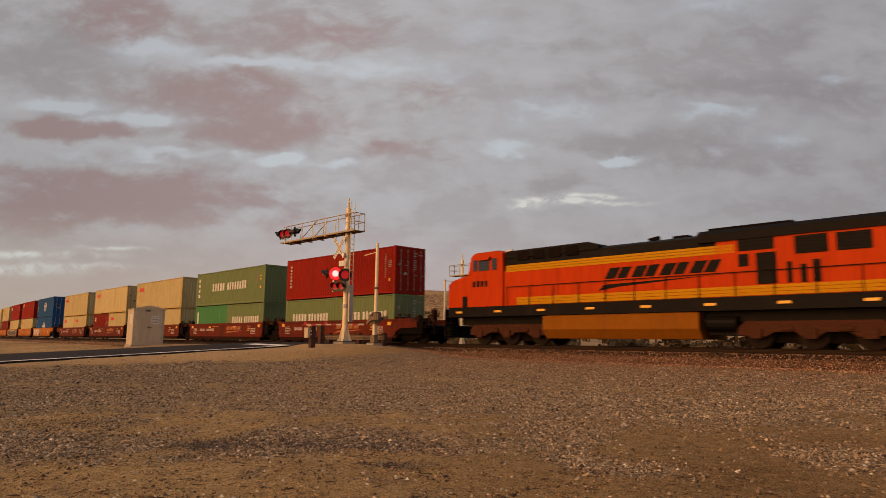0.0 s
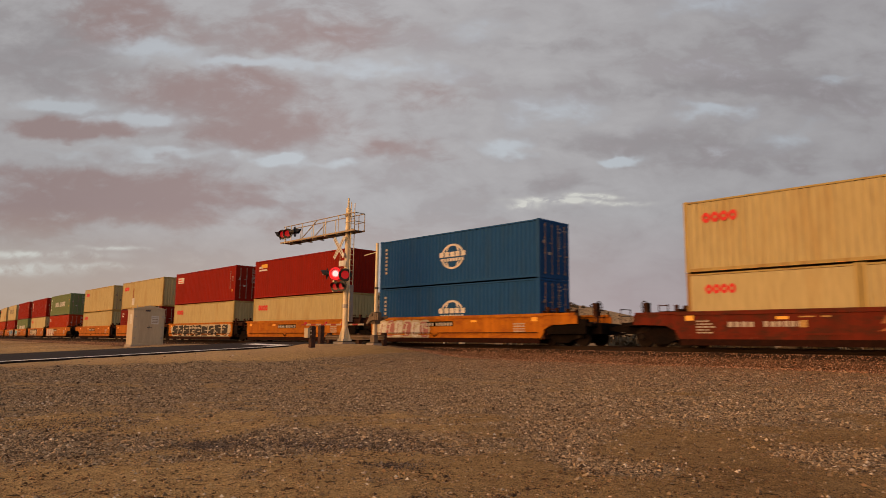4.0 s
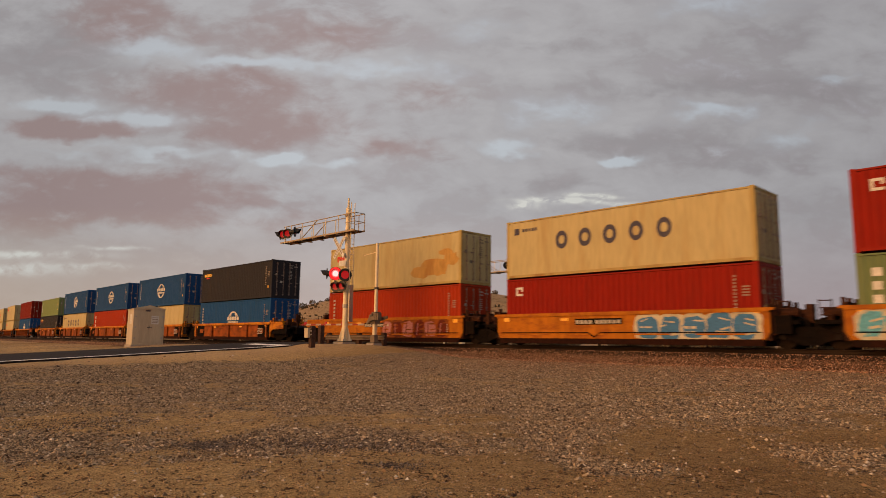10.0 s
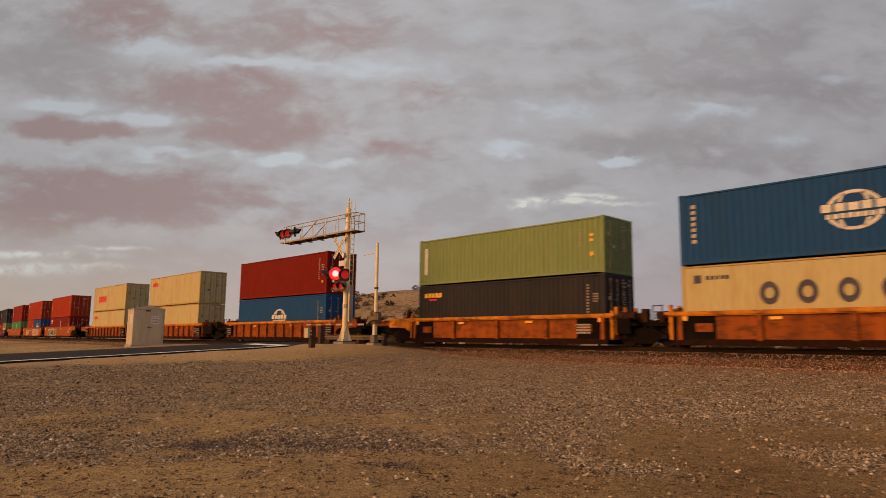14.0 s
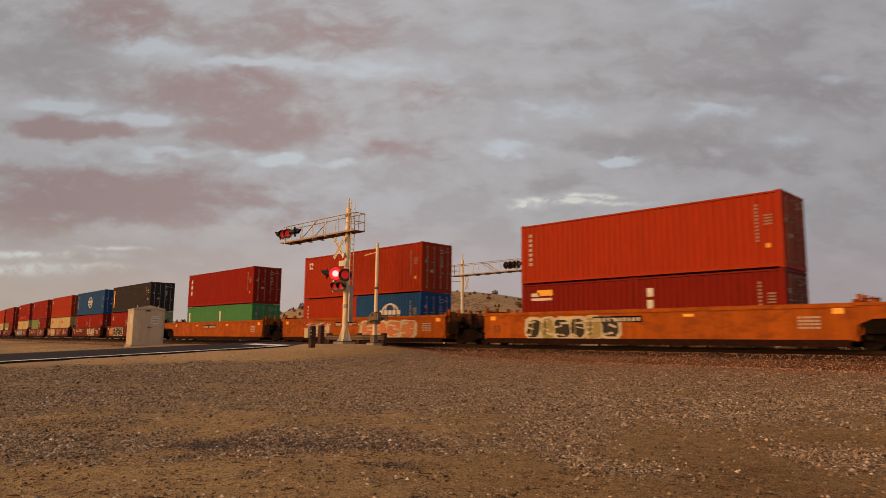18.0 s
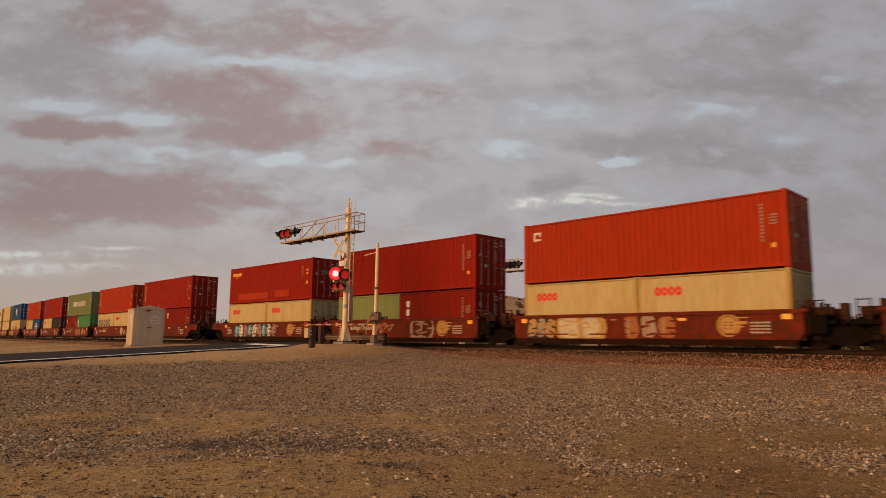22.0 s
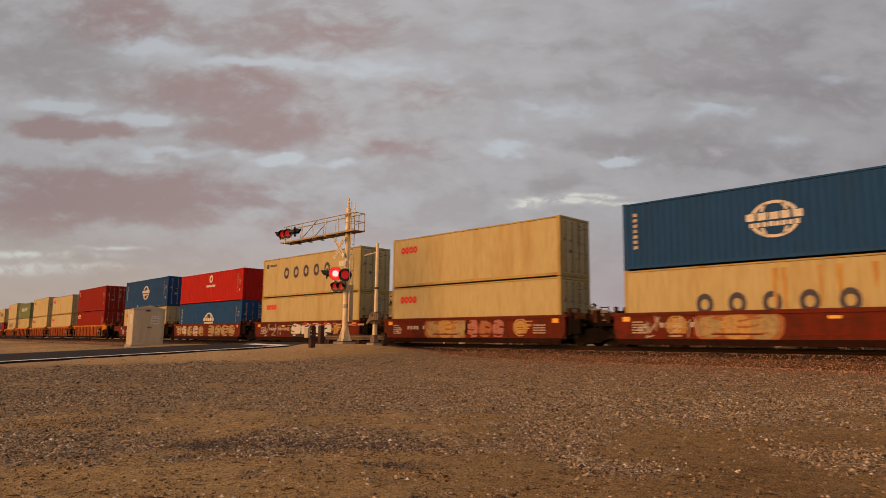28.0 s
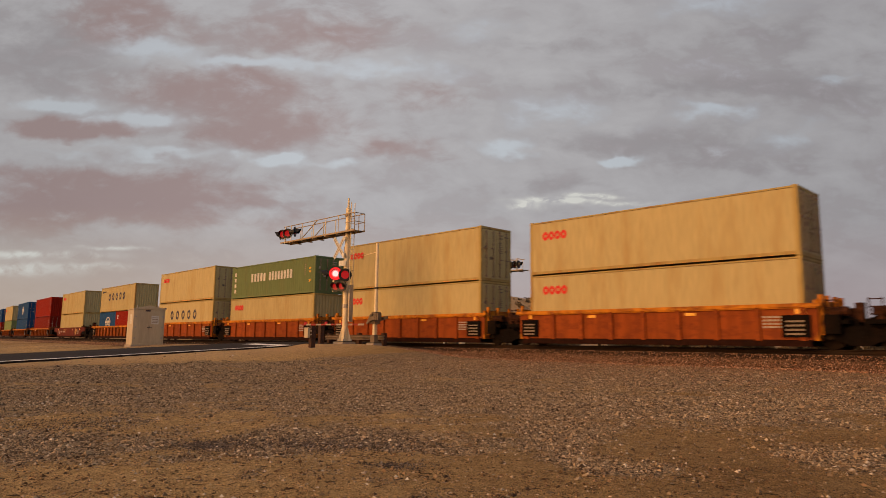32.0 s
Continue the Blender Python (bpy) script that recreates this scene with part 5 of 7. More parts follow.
# ---------------------------------------------------------------- ground, road and track
M_ASPHALT = material("worn_asphalt", (0.028, 0.022, 0.020), 0.9, vary=0.35, grain=40, dirt=(0.07, 0.05, 0.035), amount=0.35, spec=0.12, bump=0.4, big=0.5)
M_LINE = material("white_road_paint", (0.92, 0.88, 0.80), 0.7, vary=0.1, grain=20, dirt=(0.45, 0.38, 0.30), amount=0.4)
M_RAIL = material("rail_steel", (0.022, 0.013, 0.009), 0.7, 0.0, dirt=(0.035, 0.016, 0.009), amount=0.5, spec=0.1)
M_TIE = material("weathered_tie_timber", (0.03, 0.019, 0.013), 0.9, vary=0.4, grain=8)
ROAD_NEAR, ROAD_WIDE = (-24.6, -0.297), 8.2      # x of the near edge at y = 0 and its drift with y


def sstep(a, b, x):
    t = min(1, max(0, (x - a) / (b - a)))
    return t * t * (3 - 2 * t)


def road_z(y):
    return max(-1.0, min(-0.9 + .04 * y, -.04)) if y < 30 else -.04 - .6 * sstep(30, 60, y)


def road_edge(y):
    return ROAD_NEAR[0] + ROAD_NEAR[1] * y


def ground_z(x, y):
    base = -1.06 + .40 * sstep(7, 23, y) + .25 * sstep(26, 40, y)
    e = road_edge(y)
    mid = e - ROAD_WIDE / 2
    w = 1 - sstep(ROAD_WIDE / 2 + 0.6, ROAD_WIDE / 2 + 11, abs(x - mid))
    z = base + (road_z(y) - .06 - base) * w
    if abs(x - mid) < ROAD_WIDE / 2 - .15:
        z -= .2
    # raised pad of earth at the signal mast
    q = math.hypot((x + 29.3) / 3.7, (y - 21.0) / 2.6)
    z = max(z, z + (-.06 - z) * (1 - sstep(.35, 1.25, q)))
    q = math.hypot(x + 43.0, y - 16.1) / 4.5      # low pad under the cabinet
    z += .16 * (1 - sstep(.4, 1, q))
    # ballast bed
    dy, sl = bend(x)
    d = y - TRACK_Y - dy
    d = -d if d < 0 else max(0, d - 4.4)
    if d < 6:
        bed = -0.20 - max(0, d - 1.55) / 1.75
        z = max(z, bed) if abs(x - mid) > ROAD_WIDE / 2 + .3 else z
    # sandy hill far behind the line
    hx, hy = x + 150, y - 134
    a = hx * .74 + hy * .67
    a /= 70 if a > 0 else 46
    b = (-hx * .67 + hy * .74) / 42
    z += 15.5 * math.exp(-abs(a) ** 2.4 - b * b)
    if y > 55:
        z += 1.1 * noise.noise(Vector((x * .045, y * .045, 1))) * sstep(55, 110, y)
    z += 2.0 * math.exp(-((x + 70) / 60) ** 2 - ((y - 190) / 40) ** 2)
    if -70 < x < 25 and -3 < y < 30:
        z += .028 * noise.noise(Vector((x * .7, y * .7, 0))) + .012 * noise.noise(Vector((x * 2.6, y * 2.6, 3)))
    return z


def steps(spans):
    out = []
    for a, b, d in spans:
        n = max(1, round((b - a) / d))
        out += [a + (b - a) * i / n for i in range(n)]
    return out + [spans[-1][1]]


# bare and stony places: middle, half widths across and along the view, amount
BARE = ((-11.1, 3.0, .56, .75, -.5), (-10.1, 5.4, .45, .73, -.35), (-8.8, 5.9, .77, .63, -.4), (-8.4, 7.2, .55, .69, -.3), (-8.4, 4.3, .29, .88, -.4), (-5.9, 2.8, .30, .34, -.35),
        (-5.5, 4.3, .34, .48, -.55), (-4.0, 5.1, .48, .47, -.5), (-4.1, 8.3, .80, .65, -.5), (-2.8, 7.2, .48, .53, -.35), (-6.3, 1.9, .66, .38, -.35), (-4.8, 3.0, .72, .21, -.4),
        (-2.9, 4.9, 1.16, .19, -.35), (-6.7, 6.5, .47, .50, -.3), (-2.9, 10.3, .67, .59, -.4), (-9.7, 4.1, .40, .44, -.3), (-7.0, 7.8, .52, .51, -.3), (-2.2, 6.6, .47, .36, -.3))
STONY = ((-8.9, 2.1, .50, .74, .5), (-8.1, 2.9, .38, .58, .45), (-6.8, 5.1, 1.05, .79, .7), (-5.4, 7.3, .30, 1.32, .5), (-3.6, 5.9, .62, .53, .5), (-2.3, 8.3, .56, .59, .45),
         (-14.8, 4.1, 1.60, 1.55, .35), (-6.5, 3.9, .42, .39, .35), (-6.7, 2.9, .22, .35, .4), (-5.2, 5.5, .38, .40, .35), (-5.6, 3.1, .15, .22, .4), (-7.7, 1.8, .21, .29, .4),
         (-4.9, 10.8, 1.07, .95, .3), (-7.4, 10.2, 1.22, 1.17, .3))


def gravel_amount(x, y):
    """How much gravel lies on the dirt at a place, 0 to 1."""
    a = -.716 * x + .698 * y
    rows = ((0, .20), (5.5, .22), (7.2, .36), (10, .48), (13.2, .66), (40, .74), (9999, .25))
    for (p, u), (q, w) in zip(rows, rows[1:]):
        if a < q:
            base = u + (w - u) * (a - p) / (q - p)
            break
    base = min(base, .08 + .45 * max(0, x - road_edge(y) - min(5.2, max(1.2, 1.3 + .44 * (y - 5)))))      # bare dust beside the road
    if x < road_edge(y) - ROAD_WIDE - .5:
        base = .42
    if math.hypot((x + 29.3) / 4.2, (y - 21.0) / 3.1) < 1:
        base = .15
    if a < -1 or y > 70:
        base = .4
    for cx, cy, ru, rw, k in BARE + STONY:
        u, w = (.698 * (x - cx) + .716 * (y - cy)) / ru, (-.716 * (x - cx) + .698 * (y - cy)) / rw
        if u * u + w * w < 6:
            base += k * math.exp(-u * u - w * w)
    n = noise.noise(Vector((x * .7, y * .7, 7))) * .42 + noise.noise(Vector((x * 2.0, y * 2.0, 2))) * .45 + noise.noise(Vector((x * .25, y * .25, 4))) * .22
    return min(1, max(0, .5 + (base - .5 + .70 * n) * 1.8))


def build_ground():
    xs = steps([(-4500, -1000, 500), (-1000, -280, 60), (-280, -60, 4), (-60, -46, 1), (-46, 6, .22), (6, 30, 2), (30, 300, 30), (300, 4500, 600)])
    ys = steps([(-4500, -400, 500), (-400, -20, 40), (-20, 1, 3), (1, 24, .22), (24, 32, .4), (32, 60, 2), (60, 240, 4), (240, 600, 40), (600, 4500, 500)])
    vs = [(x, y, ground_z(x, y)) for y in ys for x in xs]
    k = len(xs)
    fs = [(j * k + i, j * k + i + 1, (j + 1) * k + i + 1, (j + 1) * k + i) for j in range(len(ys) - 1) for i in range(k - 1)]
    me = bpy.data.meshes.new("ground")
    me.from_pydata(vs, [], fs)
    me.materials.append(M_GROUND)
    lay = me.attributes.new("gravel", "FLOAT", "POINT")
    lay.data.foreach_set("value", [gravel_amount(x, y) for y in ys for x in xs])
    me.shade_smooth()
    return thing("ground", "tan desert dirt with grey gravel patches and small stones", "ground", kind="structure", me=me)


def ground_material():
    m = bpy.data.materials.new("gravelly_dirt")
    m.use_nodes = True
    nt = m.node_tree
    b = nt.nodes["Principled BSDF"]
    b.inputs["Roughness"].default_value = 0.95
    b.inputs["Specular IOR Level"].default_value = 0.15
    tc = node(nt, "ShaderNodeTexCoord")

    def noise_tex(scale, detail=4, rough=.55, sx=1.0, sy=1.0):
        mp = node(nt, "ShaderNodeMapping")
        mp.inputs["Scale"].default_value = (sx, sy, 1)
        nt.links.new(tc.outputs["Object"], mp.inputs[0])
        n = node(nt, "ShaderNodeTexNoise")
        nt.links.new(mp.outputs[0], n.inputs["Vector"])
        n.inputs["Scale"].default_value, n.inputs["Detail"].default_value, n.inputs["Roughness"].default_value = scale, detail, rough
        return n.outputs[0]

    def cells(scale):
        n = node(nt, "ShaderNodeTexVoronoi")
        nt.links.new(tc.outputs["Object"], n.inputs["Vector"])
        n.inputs["Scale"].default_value = scale
        sp = node(nt, "ShaderNodeSeparateColor")
        nt.links.new(n.outputs["Color"], sp.inputs[0])
        return sp.outputs[0], n.outputs["Distance"]

    c1, d1 = cells(42)
    c2, d2 = cells(19)
    c3, d3 = cells(95)
    soil = ramp(nt, noise_tex(9, 6, .72), [(.32, (.38, .235, .100, 1)), (.5, (.66, .435, .190, 1)), (.70, (.82, .57, .270, 1))])
    grit = ramp(nt, c3, [(.12, (.30, .30, .30, 1)), (.24, (.85, .85, .85, 1)), (.88, (1, 1, 1, 1)), (.95, (1.35, 1.35, 1.4, 1))])
    dm = node(nt, "ShaderNodeMix", data_type="RGBA", blend_type="MULTIPLY")
    dm.inputs[0].default_value = 1.0
    nt.links.new(soil, dm.inputs[6])
    nt.links.new(grit, dm.inputs[7])
    dirt = dm.outputs[2]
    wide = ramp(nt, noise_tex(.06, 4, .6), [(.35, (.55, .5, .45, 1)), (.6, (1, 1, 1, 1))])
    tint = math_node(nt, "ADD", math_node(nt, "MULTIPLY", c1, .6), math_node(nt, "MULTIPLY", c2, .4))
    grav = ramp(nt, tint, [(.18, (.040, .029, .019, 1)), (.40, (.23, .166, .103, 1)), (.64, (.50, .370, .222, 1)), (.86, (.78, .61, .41, 1))])
    sep = node(nt, "ShaderNodeSeparateXYZ")
    nt.links.new(tc.outputs["Object"], sep.inputs[0])
    along = math_node(nt, "ADD", math_node(nt, "MULTIPLY", sep.outputs[0], -.716), math_node(nt, "MULTIPLY", sep.outputs[1], .698))
    # gravel lies in drifts on the dirt
    lay = node(nt, "ShaderNodeAttribute", attribute_name="gravel")
    loose = math_node(nt, "ADD", math_node(nt, "MULTIPLY", noise_tex(3.6, 6, .75), .62), math_node(nt, "MULTIPLY", noise_tex(15, 4, .7), .38))
    mask = math_node(nt, "MULTIPLY_ADD", math_node(nt, "ADD", math_node(nt, "SUBTRACT", loose, .5), math_node(nt, "MULTIPLY", math_node(nt, "SUBTRACT", lay.outputs["Fac"], .5), .45)), 5.0, .5, clamp=True)
    mx = node(nt, "ShaderNodeMix", data_type="RGBA")
    nt.links.new(mask, mx.inputs[0])
    mw = node(nt, "ShaderNodeMix", data_type="RGBA", blend_type="MULTIPLY")
    mw.inputs[0].default_value = 1.0
    nt.links.new(dirt, mw.inputs[6])
    nt.links.new(wide, mw.inputs[7])
    # pale dusty strip along the road
    off = math_node(nt, "ADD", math_node(nt, "MULTIPLY_ADD", sep.outputs[1], -ROAD_NEAR[1], -ROAD_NEAR[0]), sep.outputs[0])
    dusty = math_node(nt, "MULTIPLY_ADD", math_node(nt, "ABSOLUTE", math_node(nt, "ADD", off, ROAD_WIDE / 2)), -.35, 3.2, clamp=True)
    md = node(nt, "ShaderNodeMix", data_type="RGBA")
    nt.links.new(math_node(nt, "MULTIPLY", dusty, noise_tex(.9, 5, .7)), md.inputs[0])
    nt.links.new(mw.outputs[2], md.inputs[6])
    md.inputs[7].default_value = (.56, .375, .20, 1)
    nt.links.new(md.outputs[2], mx.inputs[6])
    nt.links.new(grav, mx.inputs[7])
    # scrubby brown hillside beyond the line
    wild = math_node(nt, "MULTIPLY", math_node(nt, "MULTIPLY_ADD", sep.outputs[1], .03, -1.5, clamp=True), .8)
    mh = node(nt, "ShaderNodeMix", data_type="RGBA")
    nt.links.new(wild, mh.inputs[0])
    nt.links.new(mx.outputs[2], mh.inputs[6])
    mh.inputs[7].default_value = (.40, .265, .145, 1)
    # dry brush dotted over the slope
    brush = math_node(nt, "MULTIPLY", math_node(nt, "MULTIPLY_ADD", sep.outputs[1], .03, -1.5, clamp=True),
                      ramp(nt, math_node(nt, "ADD", math_node(nt, "MULTIPLY", noise_tex(.9, 6, .7), .65), math_node(nt, "MULTIPLY", noise_tex(.07, 3, .5), .35)),
                           [(.50, (0, 0, 0, 1)), (.57, (.85, .85, .85, 1))]))
    mb = node(nt, "ShaderNodeMix", data_type="RGBA")
    nt.links.new(brush, mb.inputs[0])
    nt.links.new(mh.outputs[2], mb.inputs[6])
    mb.inputs[7].default_value = (.15, .095, .05, 1)
    # crushed stone along the line
    rock = ramp(nt, tint, [(.14, (.03, .016, .011, 1)), (.42, (.15, .078, .045, 1)), (.66, (.30, .168, .098, 1)), (.88, (.54, .36, .23, 1))])
    turn = math_node(nt, "MINIMUM", math_node(nt, "ADD", sep.outputs[0], 40.0), 0.0)
    yt = math_node(nt, "SUBTRACT", sep.outputs[1], math_node(nt, "MULTIPLY", math_node(nt, "MULTIPLY", turn, turn), CURVE))
    side = math_node(nt, "MULTIPLY", math_node(nt, "MULTIPLY_ADD", math_node(nt, "ADD", yt, math_node(nt, "MULTIPLY", noise_tex(1.5, 3), 1.2)), 1.2, -28.6, clamp=True),
                     math_node(nt, "MULTIPLY_ADD", yt, -1.0, 36.0, clamp=True))
    mx2 = node(nt, "ShaderNodeMix", data_type="RGBA")
    nt.links.new(side, mx2.inputs[0])
    nt.links.new(mb.outputs[2], mx2.inputs[6])
    nt.links.new(rock, mx2.inputs[7])
    # red fines washed out of the ballast over the open ground
    fines = math_node(nt, "MULTIPLY", math_node(nt, "MULTIPLY_ADD", yt, .085, -1.15, clamp=True), math_node(nt, "MULTIPLY_ADD", sep.outputs[0], .12, 3.1, clamp=True))
    fines = math_node(nt, "MULTIPLY", math_node(nt, "MULTIPLY", fines, math_node(nt, "MULTIPLY_ADD", yt, -1.0, 36.0, clamp=True)), math_node(nt, "MULTIPLY_ADD", noise_tex(2.2, 4, .6), 1.2, -.05, clamp=True))
    mf = node(nt, "ShaderNodeMix", data_type="RGBA")
    nt.links.new(math_node(nt, "MULTIPLY", fines, .8), mf.inputs[0])
    nt.links.new(mx2.outputs[2], mf.inputs[6])
    nt.links.new(rock, mf.inputs[7])
    # oily stone between and beside the rails, with the train's shade painted in
    oil_shade = math_node(nt, "SUBTRACT", 1.0, math_node(nt, "MULTIPLY_ADD", math_node(nt, "ABSOLUTE", math_node(nt, "SUBTRACT", yt, TRACK_Y + 2.2)), 5.0, -19.6, clamp=True))
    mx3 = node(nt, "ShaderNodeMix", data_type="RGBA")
    nt.links.new(math_node(nt, "MULTIPLY", oil_shade, .85), mx3.inputs[0])
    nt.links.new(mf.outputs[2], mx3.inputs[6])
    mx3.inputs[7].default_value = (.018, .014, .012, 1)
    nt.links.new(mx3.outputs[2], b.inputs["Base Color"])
    bp = node(nt, "ShaderNodeBump")
    bp.inputs["Strength"].default_value, bp.inputs["Distance"].default_value = 1.0, .075
    hgt = math_node(nt, "ADD", noise_tex(24, 5, .75), math_node(nt, "MULTIPLY", math_node(nt, "ADD", d1, d2), math_node(nt, "MULTIPLY_ADD", mask, -.7, -.1)))
    nt.links.new(hgt, bp.inputs["Height"])
    nt.links.new(bp.outputs[0], b.inputs["Normal"])
    return m


def build_road():
    g = Geo()
    ys = steps([(-60, 0, 6), (0, 30, .5), (30, 90, 4)])
    vs = []
    for y in ys:
        e, z = road_edge(y), road_z(y)
        for x, dz in ((e, -.12), (e, 0), (e - ROAD_WIDE / 2, .05), (e - ROAD_WIDE, 0), (e - ROAD_WIDE, -.12)):
            vs.append((x, y, z + dz))
    fs = [(5 * j + i, 5 * j + i + 1, 5 * j + i + 6, 5 * j + i + 5) for j in range(len(ys) - 1) for i in range(4)]
    g.add(vs, fs)
    road = thing("road", "dark worn asphalt road rising to the level crossing", "road", kind="structure", me=g.mesh("road", M_ASPHALT))

    def stripe(name, off, w, y0, y1, label):
        h = Geo()
        yy = steps([(y0, y1, .5)])
        zz = lambda o, y: road_z(y) + .05 * (1 - abs(o - ROAD_WIDE / 2) / (ROAD_WIDE / 2)) + .006
        v2 = [(road_edge(y) - o, y, zz(o, y)) for y in yy for o in (off, off + w)]
        h.add(v2, [(2 * j, 2 * j + 1, 2 * j + 3, 2 * j + 2) for j in range(len(yy) - 1)])
        return part(name, h.mesh(name, M_LINE), road, label)
    stripe("edge_line", .03, .30, -30, 17.8, "white painted edge line")
    stripe("stop_line", .3, 4.0, 17.9, 18.9, "white painted stop bar")
    return road


def build_track():
    def sweep(profile, x0, x1, off):
        g = Geo()
        xs = steps([(x0, -200, 60), (-200, -40, 5), (-40, x1, 80)])
        k = len(profile)
        vs = []
        for x in xs:
            m = on_track(x, 0, 0)
            vs += [m @ Vector((0, off + y, z)) for y, z in profile]
        fs = [(j * k + i, j * k + (i + 1) % k, (j + 1) * k + (i + 1) % k, (j + 1) * k + i) for j in range(len(xs) - 1) for i in range(k)]
        return g.add(vs, fs)
    prof = [(-.07, -.17), (.07, -.17), (.07, -.15), (.012, -.13), (.012, -.045), (.036, -.03), (.036, 0), (-.036, 0), (-.036, -.03), (-.012, -.045), (-.012, -.13), (-.07, -.15)]
    for s in (-1, 1):
        thing("rail", "brown steel rail with a worn shiny head", "rail", "rails", "structure", me=sweep(prof, -1000, 760, s * .7535).mesh("rail", M_RAIL))
        thing("rail", "brown steel rail of the second track", "rail", "rails", "structure", me=sweep(prof, -1000, 760, 4.4 + s * .7535).mesh("rail", M_RAIL))
    g = Geo()
    x = -190.0
    while x < 40:
        m = on_track(x, 0, 0)
        g.box(-.11, .11, -1.3, 1.3, -.36, -.172, m=m)
        if x > -110:
            g.box(-.11, .11, 3.1, 5.7, -.36, -.172, m=m)
        x += .5
    thing("railway_ties", "dark weathered timber ties half sunk in ballast", "ties", kind="stuff", me=g.mesh("railway_ties", M_TIE))


M_GROUND = ground_material()
build_ground()
build_road()
build_track()
build_train()
lo = build_locomotive()
ride(lo, -25.74)


# ---------------------------------------------------------------- level crossing
M_MAST = material("cream_mast_paint", (0.80, 0.67, 0.44), 0.5, vary=0.08, dirt=(0.4, 0.3, 0.2), amount=0.3)
M_BLACKP = material("black_hood_paint", (0.014, 0.013, 0.013), 0.55, vary=0.2, amount=0.1)
M_DARKGALV = material("dull_grey_steel", (0.075, 0.06, 0.05), 0.6, 0.2, dirt=(0.10, 0.07, 0.05), amount=0.4)
M_TRUSS = material("weathered_truss_paint", (0.36, 0.275, 0.175), 0.6, dirt=(0.14, 0.09, 0.055), amount=0.5)
M_GATE = material("weathered_gate_steel", (0.17, 0.125, 0.085), 0.6, 0.2, dirt=(0.07, 0.045, 0.03), amount=0.5)
M_BANDR = material("dull_red_band", (0.26, 0.018, 0.014), 0.6, dirt=(0.1, 0.04, 0.03), amount=0.4)
M_BANDW = material("dull_white_band", (0.36, 0.30, 0.24), 0.6, dirt=(0.16, 0.11, 0.07), amount=0.5)
M_LENS = material("dark_red_lens", (0.10, 0.004, 0.004), 0.15, vary=0.1, amount=0.0, bump=0)
M_GREYBOX = material("pale_grey_cabinet_paint", (0.50, 0.42, 0.29), 0.55, vary=0.06, dirt=(0.28, 0.22, 0.15), amount=0.35, streak=True)
M_POST = material("dark_brown_timber", (0.055, 0.026, 0.018), 0.9, vary=0.4, grain=10)
M_LIT = glow("lit_red_lamp", (1.0, 0.50, 0.46), 1.6)
M_LITMID = glow("bright_red_lens", (1.0, 0.16, 0.14), 1.6)
M_LITHALO = glow("red_halo_glow", (1.0, 0.016, 0.018), 1.1)
M_LITDIM = glow("dim_red_lamp", (1.0, 0.02, 0.02), .38)


def lamp_head(parent, m, lit, label, size=.30):
    """A crossing lamp: round black backboard, hood and lens; it looks along -y in its own space."""
    g = Geo()
    g.tube((0, .02, 0), (0, .05, 0), size, n=28)
    g.tube((0, .04, 0), (0, .34, 0), size * .55, size * .35, n=18)
    head = part("lamp", g.mesh("lamp", M_BLACKP, True), parent, label, m)
    g = Geo()
    n = 20
    vs = []
    for y in (.02, -.33):
        for i in range(n + 1):
            t = math.pi * (-.15 + 1.3 * i / n)
            k = .62 if y > 0 else .60
            vs.append((size * k * math.cos(t), y + (.12 * (1 - math.sin(t)) if y < 0 else 0), size * k * math.sin(t)))
    g.add(vs, [(i, i + 1, n + 2 + i, n + 1 + i) for i in range(n)])
    part("hood", g.mesh("hood", M_BLACKP, True), head)
    # lit lamp: disc widened over the backboard, its glow standing in for the halo
    rim = Geo().tube((0, .0, 0), (0, .03, 0), size * (.92 if lit == 2 else .58), size * (.96 if lit == 2 else .62), n=24)
    part("lens", rim.mesh("lens", M_LITHALO if lit == 2 else M_LITDIM if lit == 1 else M_LENS, True), head, "glowing red disc at the lens" if lit else "dark red lens")
    if lit == 2:
        part("lamp_core", Geo().tube((0, -.02, 0), (0, .0, 0), size * .52, size * .56, n=18).mesh("lamp_core", M_LITMID, True), head, "bright red lamp core")
        part("filament_glare", Geo().tube((0, -.035, 0), (0, -.02, 0), size * .36, size * .42, n=18).mesh("filament_glare", M_LIT, True), head, "white-hot centre")
    return head


